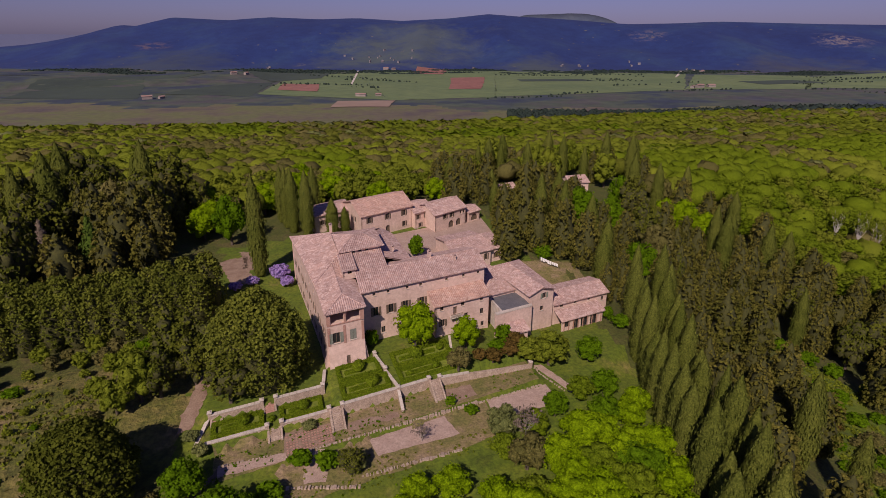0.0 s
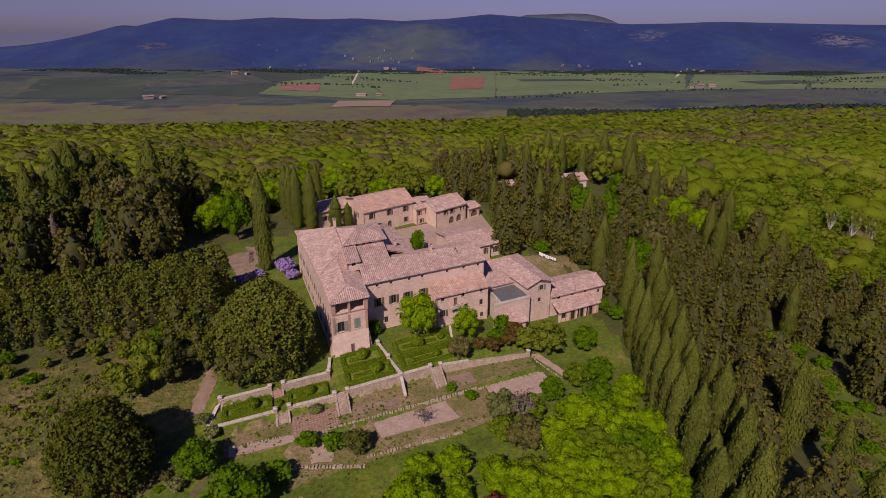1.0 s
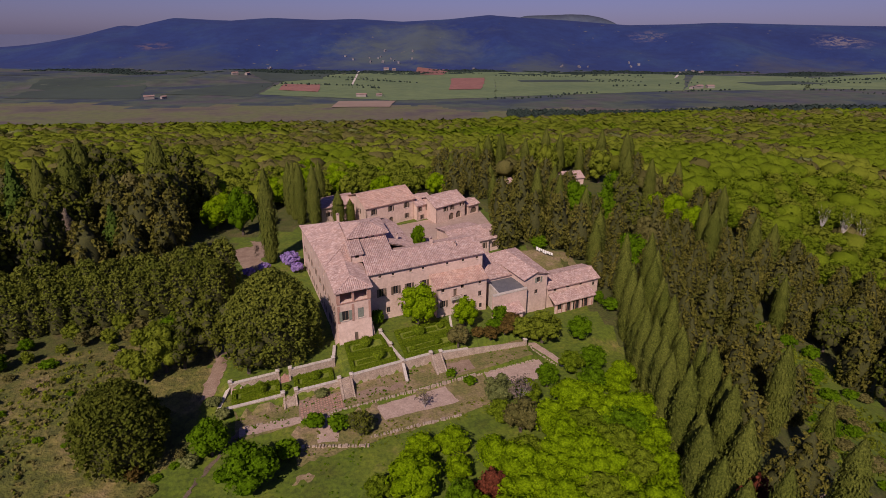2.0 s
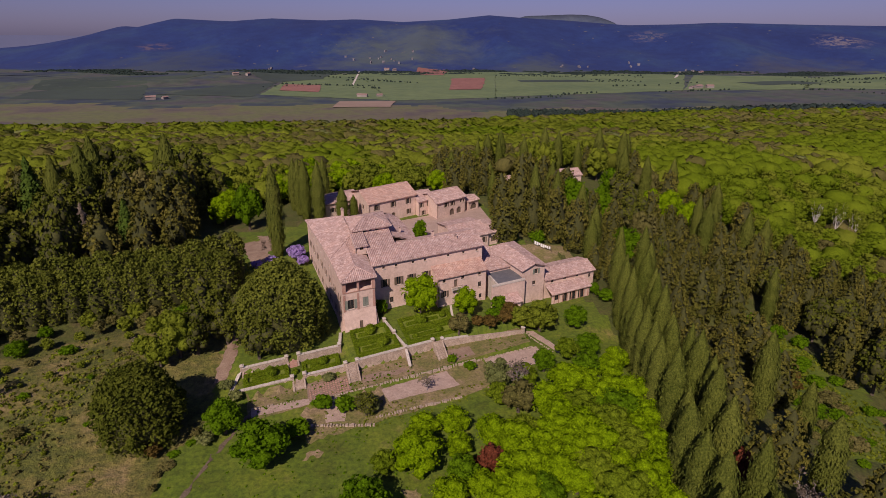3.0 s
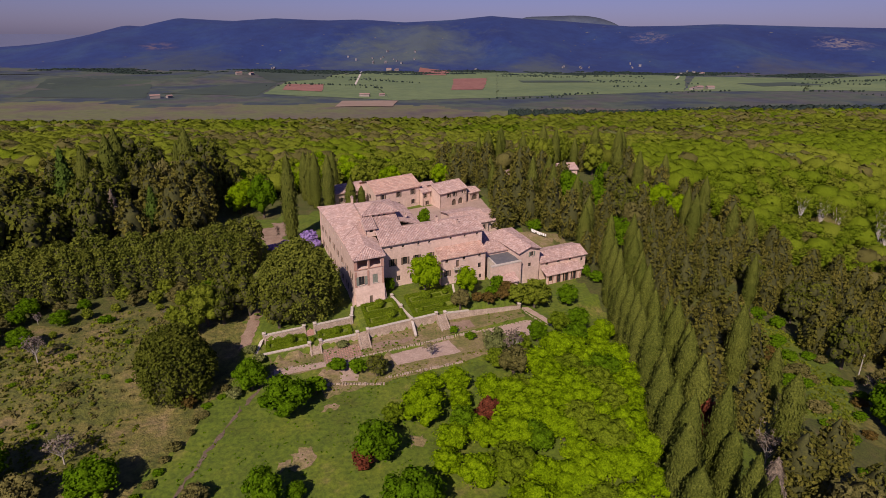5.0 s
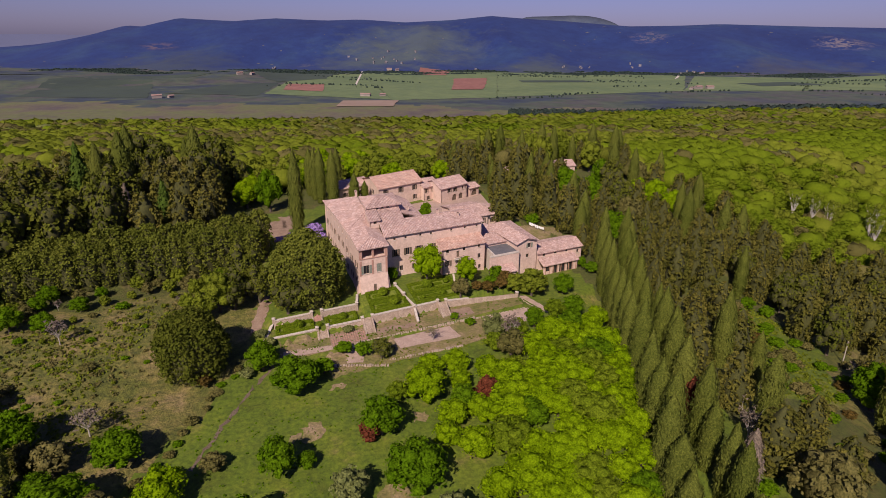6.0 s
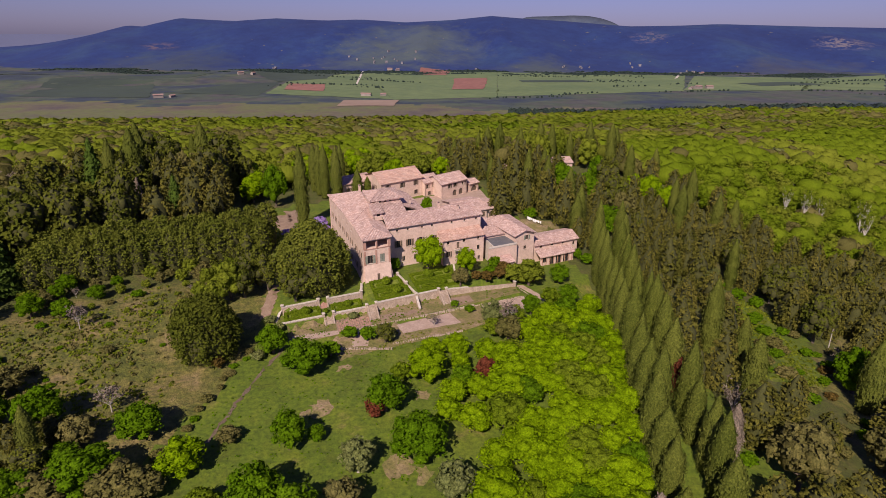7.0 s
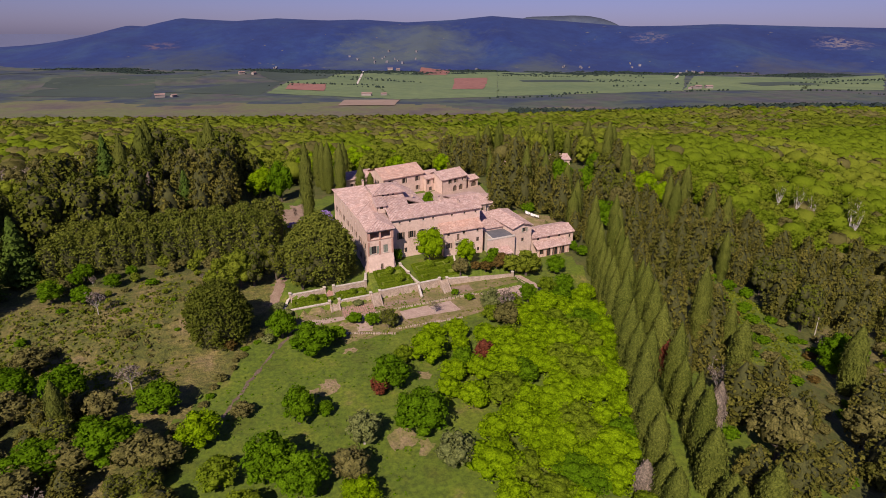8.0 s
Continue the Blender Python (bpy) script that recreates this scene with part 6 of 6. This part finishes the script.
def hedge(points, w=0.9, h=0.6, closed=False, label="clipped low box hedge of a parterre"):
    """A clipped hedge along a line in plan."""
    rng = np.random.default_rng(int(abs(points[0][0] * 97 + points[0][1] * 31)) + len(points))
    pts = list(points) + ([points[0]] if closed else [])
    x, y = pts[0]
    ob = thing("box_hedge", x, y, land_z(x, y), label, "hedge", "parterre hedges")
    s, corners = Shape(), []
    for a, b in zip(pts, pts[1:]):
        a2, b2 = Vector(a), Vector(b)
        e = (b2 - a2).normalized()
        n = max(1, int((b2 - a2).length / 1.2))
        for k in range(n):
            p, q = a2 + (b2 - a2) * k / n, a2 + (b2 - a2) * (k + 1) / n
            za, zb = land_z(*p), land_z(*q)
            hh = h * random.uniform(0.92, 1.06)
            s.bar(p - e * w * 0.4 * (k == 0), q + e * w * 0.4 * (k == n - 1), w * 0.86, (za - 0.1, zb - 0.1), 0, (za + hh * 0.94, zb + hh * 0.94))
        m = int((b2 - a2).length * 46)
        f, side = rng.random(m), rng.uniform(-1, 1, m)
        for i in range(m):
            c = a2 + (b2 - a2) * f[i]
            nx = Vector((-e.y, e.x)) * side[i] * w / 2
            base = land_z(*c)
            z = base + h * rng.uniform(0.94, 1.04) if abs(side[i]) < 0.85 else base + h * rng.random()
            corners.append(((c.x + nx.x, c.y + nx.y, z), 0.16))
    v, fc = leaves_on(rng, [c[0] for c in corners], [c[1] for c in corners], len(corners), 0.15)
    verts, faces = joined([(s.verts, s.faces), (v, fc)])
    part("leaves", mesh_of("box_hedge", verts, faces, LEAF_BOX), ob)


def topiary(x, y, r, squash=0.85):
    rng = np.random.default_rng(int(x * 31 + y * 7) % 1000 + 3)
    ob = thing("box_ball", x, y, land_z(x, y), "clipped round box ball in a parterre", "topiary", "box balls")
    c = [(x, y, land_z(x, y) + r * squash * 0.9)]
    geo = joined([core_of(rng, c, [r], squash, 0.94, 7, 12), leaves_on(rng, c, [r], 460, 0.17, squash, 0, 0.05)])
    part("leaves", mesh_of("box_ball", *geo, LEAF_BOX), ob)


# front wall of the upper terrace, with its stairs
garden_wall((3.1, 56.75), (13.5, 56.75), -3.6, (-0.55, -0.55))
garden_wall((13.9, 56.75), (20.0, 56.75), -3.6, (-0.6, -0.6))
garden_wall((22.2, 56.6), (28.5, 56.0), -3.6, (-0.9, -1.3))
garden_wall((28.5, 56.0), (42.0, 54.2), -4.0, (-1.5, -2.3), coping=False, label="rough rubble wall edging a shrub bank")
garden_wall((-7.6, 57.4), (0.5, 57.0), -3.8, (-1.5, -1.35))
garden_wall((-19.9, 57.9), (-10.0, 57.5), -3.9, (-1.7, -1.6))
# upper wall of the west strip
garden_wall((-8.2, 62.2), (0.3, 62.0), -2.4, (0.0, 0.05))
garden_wall((-19.2, 62.6), (-10.6, 62.3), -2.6, (-0.2, -0.05))
garden_wall((-19.3, 63.0), (-21.6, 58.3), -3.5, (-0.8, -2.6), label="sloping stone wall closing a terrace")
garden_wall((0.3, 61.9), (1.25, 66.0), -1.4, (-0.2, 0.2))
# walls beside the middle path
garden_wall((11.45, 66.2), (12.5, 61.9), -1.2, (0.75, 0.3), 0.45)
garden_wall((12.5, 61.6), (13.6, 57.1), -1.6, (0.0, -0.25), 0.45)
garden_wall((13.7, 56.4), (13.5, 53.0), -4.0, (-0.9, -2.6), 0.45, label="sloping stone spur wall between terraces")
garden_wall((28.4, 66.4), (27.4, 62.9), -2.4, (0.3, -0.2), 0.4)
for x, y, z0, z1 in ((3.0, 56.75, -3.5, -0.2), (0.6, 57.0, -3.6, -0.5), (13.7, 56.75, -3.5, -0.15), (20.0, 56.75, -3.5, -0.1), (22.2, 56.6, -3.5, -0.35),
                     (-7.6, 57.4, -3.6, -0.8), (-10.0, 57.5, -3.6, -0.9), (-8.2, 62.2, -2.2, 0.6), (-10.6, 62.3, -2.2, 0.5), (0.3, 62.0, -2.2, 0.65),
                     (-19.2, 62.7, -2.4, 0.4), (11.45, 66.3, -0.5, 1.2), (12.5, 61.75, -1, 0.75), (42.0, 54.2, -4, -1.4)):
    pillar(x, y, z0, z1)
stairs(0.95, 2.65, 57.0, -0.95, -3.2)
stairs(-9.65, -7.95, 57.5, -1.85, -3.2)
stairs(20.35, 21.85, 56.6, -0.9, -3.2)
stairs(-10.2, -8.6, 63.2, -0.5, -1.95, 0.28, "narrow brick steps down to the strip parterre", BRICK)
stairs(-18.8, -17.6, 62.9, -0.9, -2.0, 0.28, "short brick steps at a terrace end", BRICK)

# parterre hedges and balls
for x0, x1, y0, y1 in ((3.6, 11.4, 61.9, 65.2), (3.6, 12.2, 57.8, 60.7), (14.8, 26.6, 61.9, 65.2), (14.9, 26.4, 57.8, 60.7), (-7.4, -0.6, 58.4, 61.0), (-18.6, -10.8, 58.8, 61.4)):
    hedge(((x0, y0), (x1, y0), (x1, y1), (x0, y1)), closed=True)
    hedge(((x0 + 1.5, (y0 + y1) / 2), (x1 - 3.2, (y0 + y1) / 2)), 0.9, 0.5)
for x, y, r in ((7.6, 63.9, 1.3), (9.4, 59.4, 1.3), (19.4, 63.2, 1.45), (22.5, 59.3, 0.8), (-3.6, 59.9, 1.0), (-13.8, 60.2, 1.15), (-9.2, 59.0, 0.6), (25.0, 63.6, 0.8), (17.0, 59.2, 0.6)):
    topiary(x, y, r)

# ground cover of the terraces
sheet("terrace_turf", ((-18.5, 50.8), (42.0, 50.8), (42.0, 56.3), (-18.5, 56.9)), 0.015, TERRACE, "dry turf and earth of the middle terrace", skin=0.3)
sheet("terrace_turf", ((-9.0, 43.0), (29.0, 42.6), (29.0, 50.2), (-9.0, 50.2)), 0.015, TERRACE, "dry turf and earth of the lower terrace", skin=0.8)
sheet("parterre_path", ((2.2, 61.0), (12.0, 61.0), (11.9, 61.6), (2.2, 61.6)), 0.02, LAWN, "grass path between parterre hedges")
for x0, x1, y0, y1 in ((3.4, 11.6, 61.7, 65.4), (3.4, 12.3, 57.6, 60.9), (14.6, 26.8, 61.7, 65.4), (14.7, 26.6, 57.6, 60.9), (-7.6, -0.4, 58.2, 61.2), (-18.8, -10.6, 58.6, 61.6)):
    sheet("parterre_lawn", ((x0, y0), (x1, y0), (x1, y1), (x0, y1)), 0.03, LAWN, "green turf inside a parterre")
sheet("gravel_court", ((7.0, 46.5), (21.6, 45.3), (20.5, 49.8), (6.3, 50.0)), 0.05, GRAVEL, "pinkish gravel rectangle on a lower terrace", skin=0.25)
sheet("gravel_court", ((29.0, 45.4), (43.4, 44.6), (42.6, 49.4), (29.6, 50.2)), 0.04, GRAVEL, "pinkish gravel strip on a lower terrace", skin=0.4)
sheet("gravel_path", ((-5.2, 46.0), (-1.6, 45.2), (-1.0, 50.6), (-4.2, 51.0)), 0.04, GRAVEL, "small gravel path between beds", skin=0.4)
sheet("stone_path", ((-18.0, 51.6), (-7.5, 50.8), (-7.3, 52.3), (-17.8, 53.4)), 0.05, GRAVEL, "stony path below the terrace wall", skin=0.4)
sheet("brick_bed", ((-7.6, 51.6), (0.7, 51.2), (0.9, 55.6), (-7.4, 56.2)), 0.04, EARTH, "bare earth bed with rows of bricks", skin=0.2)
sheet("earth_bed", ((22.4, 51.6), (28.4, 51.4), (28.0, 54.6), (22.6, 55.2)), 0.04, EARTH, "bare reddish planting bed", skin=0.4)
sheet("earth_bed", ((3.2, 52.6), (12.6, 52.2), (12.6, 53.6), (3.4, 54.4)), 0.04, EARTH, "bare earth border under the wall", skin=0.5)
sheet("earth_path", ((43.0, 55.0), (45.0, 54.6), (48.2, 46.4), (46.4, 46.2)), 0.05, GRAVEL, "worn earth path down the slope", skin=0.5)
sheet("courtyard", ((25, 97), (60, 94), (64, 122), (20, 118)), 0.05, GRAVEL, "gravel courtyard between the houses")
for a, b, c, d in (((-34.0, 31.3), (-33.4, 31.0), (-28.5, 39.1), (-29.0, 39.6)), ((-29.0, 39.6), (-28.5, 39.1), (-22.6, 47.3), (-23.1, 47.8)), ((-23.1, 47.8), (-22.6, 47.3), (-16.9, 53.1), (-17.5, 53.7))):
    sheet("farm_track", (a, b, c, d), 0.05, TRACK, "narrow bare earth track beside a grass lane", skin=0.7, step=0.5)
sheet("side_path", ((-17, 105), (-12, 105), (-14, 121), (-21, 119)), 0.05, EARTH, "bare reddish earth beside the lawn", skin=1.0)


def kerb(a, b, w=0.5, h=0.35, label="line of rough stones edging a terrace"):
    """A row of separate rough stones."""
    a2, b2 = Vector(a), Vector(b)
    ob = thing("stone_edging", *a2, land_z(*a2), label, "stone edging")
    n = int((b2 - a2).length / 0.55)
    for k in range(n):
        c = a2 + (b2 - a2) * (k + random.uniform(0.3, 0.7)) / n
        sx, sy, z = random.uniform(0.12, 0.34), w * random.uniform(0.3, 0.6), max(land_z(c.x, c.y + 0.3), land_z(c.x, c.y - 0.3))
        s = Shape()
        s.box(-sx, sx, -sy, sy, -0.9, h * random.uniform(0.15, 0.75), 0.06)
        part("stone", s.mesh("stone", STONE), ob, m=Matrix.Translation((c.x, c.y, z)) @ Matrix.Rotation(math.atan2((b2 - a2).y, (b2 - a2).x) + random.uniform(-0.3, 0.3), 4, "Z"))


kerb((5.0, 50.9), (42.0, 49.6))
kerb((3.7, 43.9), (21.0, 42.4), 0.6, 0.45)
kerb((-7.8, 46.3), (3.4, 42.3), 0.6, 0.5)
kerb((-8.2, 51.4), (5.0, 50.9), 0.5, 0.3)
kerb((-17.8, 53.6), (-9.5, 52.6), 0.5, 0.3)
kerb((42.6, 54.0), (45.6, 46.6), 0.5, 0.35)
bed = thing("brick_rows", -3.4, 53.6, -3.2, "rows of old bricks set in an earth bed", "bricks")
block = Shape()
block.box(-0.16, 0.16, -0.10, 0.10, -0.05, 0.10, 0.01)
brick_mesh = block.mesh("brick", BRICK)
for j in range(7):
    for i in range(15):
        if random.random() < 0.88:
            piece = new("brick", brick_mesh)
            piece.matrix_world = Matrix.Translation(lay(-7.0 + i * 0.52 + random.uniform(-0.05, 0.05), 52.0 + j * 0.55 - i * 0.012, -3.12)) @ Matrix.Rotation(random.uniform(-0.3, 0.1), 4, "Z")
            piece.parent = bed
            piece.matrix_parent_inverse = bed.matrix_basis.inverted()


# ---- rough grass ----
def tufts(name, poly, count, size, leaf, label, seed):
    """Loose tufts of tall grass over an area in plan."""
    rng = np.random.default_rng(seed)
    xs, ys = [p[0] for p in poly], [p[1] for p in poly]
    centres, radii = [], []
    while len(centres) < count:
        x, y = rng.uniform(min(xs), max(xs)), rng.uniform(min(ys), max(ys))
        if inside(x, y, poly) and noise.noise((x * 0.08, y * 0.08, seed)) > rng.uniform(-0.5, 0.3):
            r = size * rng.uniform(0.5, 1.3)
            centres.append(lay(x, y, land_z(x, y) + r * 0.25))
            radii.append(r)
    v, f = leaves_on(rng, centres, radii, count * 5, size * 0.8, 0.45, 0.3, 0.8)
    return tagged(new(name, mesh_of(name, v.tolist(), f.tolist(), leaf)), label, "grass", kind="stuff")


tufts("tall_grass", [(-95, 72), (-50, 84), (-30, 80), (-36, 62), (-44, 42), (-60, 40), (-92, 54)], 1500, 0.45, LEAF_SPRING, "tall dry grass tufts on a rough slope", 5)
tufts("tall_grass", [(-90, 74), (-50, 83), (-32, 78), (-40, 60), (-50, 48), (-90, 56)], 500, 0.5, LEAF_OLIVE, "olive tussocks on a rough slope", 6)
tufts("meadow_tufts", [(-36, 40), (-20, 48), (12, 42), (8, 22), (-6, 4), (-30, 12)], 500, 0.22, LEAF_GREEN, "sparse green tufts in a meadow", 7)
tufts("slope_grass", [(121, 50), (127, 22), (101, 4), (86, 10), (100, 30)], 900, 0.5, LEAF_SPRING, "long yellow-green grass on a slope among conifers", 11)
tufts("garden_weeds", [(-19, 51), (42, 50), (42, 56), (-19, 56.5)], 260, 0.26, LEAF_GREEN, "weeds and herbs on a garden terrace", 8)
tufts("garden_weeds", [(-9, 42), (30, 41), (30, 44.5), (6, 46), (5, 50), (-9, 50)], 180, 0.26, LEAF_SPRING, "weeds and herbs on a garden terrace", 9)
for k, (x, y, w, d) in enumerate(((-14.0, 32.0, 4.5, 3.2), (-3.0, 15.5, 5.0, 4.0), (5.4, 27.9, 3.0, 2.0), (-17, 31.5, 2.0, 2.0), (-8.0, 40.5, 3.0, 1.4), (0.5, 12.5, 3.0, 2.5))):
    sheet("bare_patch", ((x - w / 2, y - d / 2), (x + w / 2, y - d / 2 + 0.4), (x + w / 2 - 0.5, y + d / 2), (x - w / 2 + 0.4, y + d / 2)), 0.06, TERRACE, "thin worn patch of earth in grass", skin=1.2, step=0.5)


sheet("bare_patch", ((-24.5, 62.0), (-22.4, 62.0), (-18.2, 74.0), (-21.0, 75.0)), 0.05, EARTH, "worn earth path beside a great oak", skin=0.9, step=0.6)
sheet("bare_patch", ((-14.5, 112), (-9.5, 110), (-10.5, 124), (-15.5, 124)), 0.05, EARTH, "worn earth forecourt between trees", skin=1.0, step=0.8)

sheet("yard_ground", ((57.0, 73.4), (75.0, 73.2), (79.0, 88.0), (61.0, 91.5)), 0.05, TERRACE, "trodden earth and dry grass of a back yard", skin=0.8, step=0.8)

# ---- washing line behind the villa ----
def washing_line():
    """Two leaning poles with a cord and white cloths pegged along it."""
    a, b = Vector((67.4, 89.4, land_z(67.4, 89.4))), Vector((71.2, 84.6, land_z(71.2, 84.6)))
    line = thing("washing_line", a.x, a.y, a.z, "washing line with white cloths in a yard", "washing line")
    for p in (a, b):
        part("pole", mesh_of("pole", *limb(p + Vector((0, 0, -0.2)), p + Vector((0, 0, 2.1)), 0.05, 0.04, 6), BARK), line)
    sag = lambda f: a.lerp(b, f) + Vector((0, 0, 2.0 - 0.5 * f * (1 - f)))  # noqa: E731
    v, fc = joined([limb(sag(k / 12), sag((k + 1) / 12), 0.015, 0.015, 4) for k in range(12)])
    part("cord", mesh_of("cord", v, fc, WOOD), line)
    for k in range(8):
        f0 = 0.06 + 0.112 * k
        s, drop, u = Shape(), random.uniform(0.7, 1.2), random.uniform(0.085, 0.105)
        for i in range(4):
            p, q = sag(f0 + u * i / 4), sag(f0 + u * (i + 1) / 4)
            w0, w1 = 0.06 * math.sin(i * 1.7), 0.06 * math.sin((i + 1) * 1.7)
            s.quad(p, q, q + Vector((w1, w1, -drop)), p + Vector((w0, w0, -drop)))
        part("cloth", s.mesh("cloth", LINEN), line, "white cotton cloth")


washing_line()


def utility_pole(x, y, h):
    """A pale wooden pole with a short cross arm."""
    z = land_z(x, y)
    ob = thing("utility_pole", x, y, z, "pale wooden utility pole on a scrubby slope", "pole")
    part("post", mesh_of("post", *limb((x, y, z - 0.5), (x, y, z + h), 0.16, 0.11, 8), PALE_BARK), ob)
    s = Shape()
    s.box(x - 0.6, x + 0.6, y - 0.17, y - 0.07, z + h - 0.5, z + h - 0.38)
    part("cross_arm", s.mesh("cross_arm", WOOD), ob)


utility_pole(125.5, 15.2, 8.0)
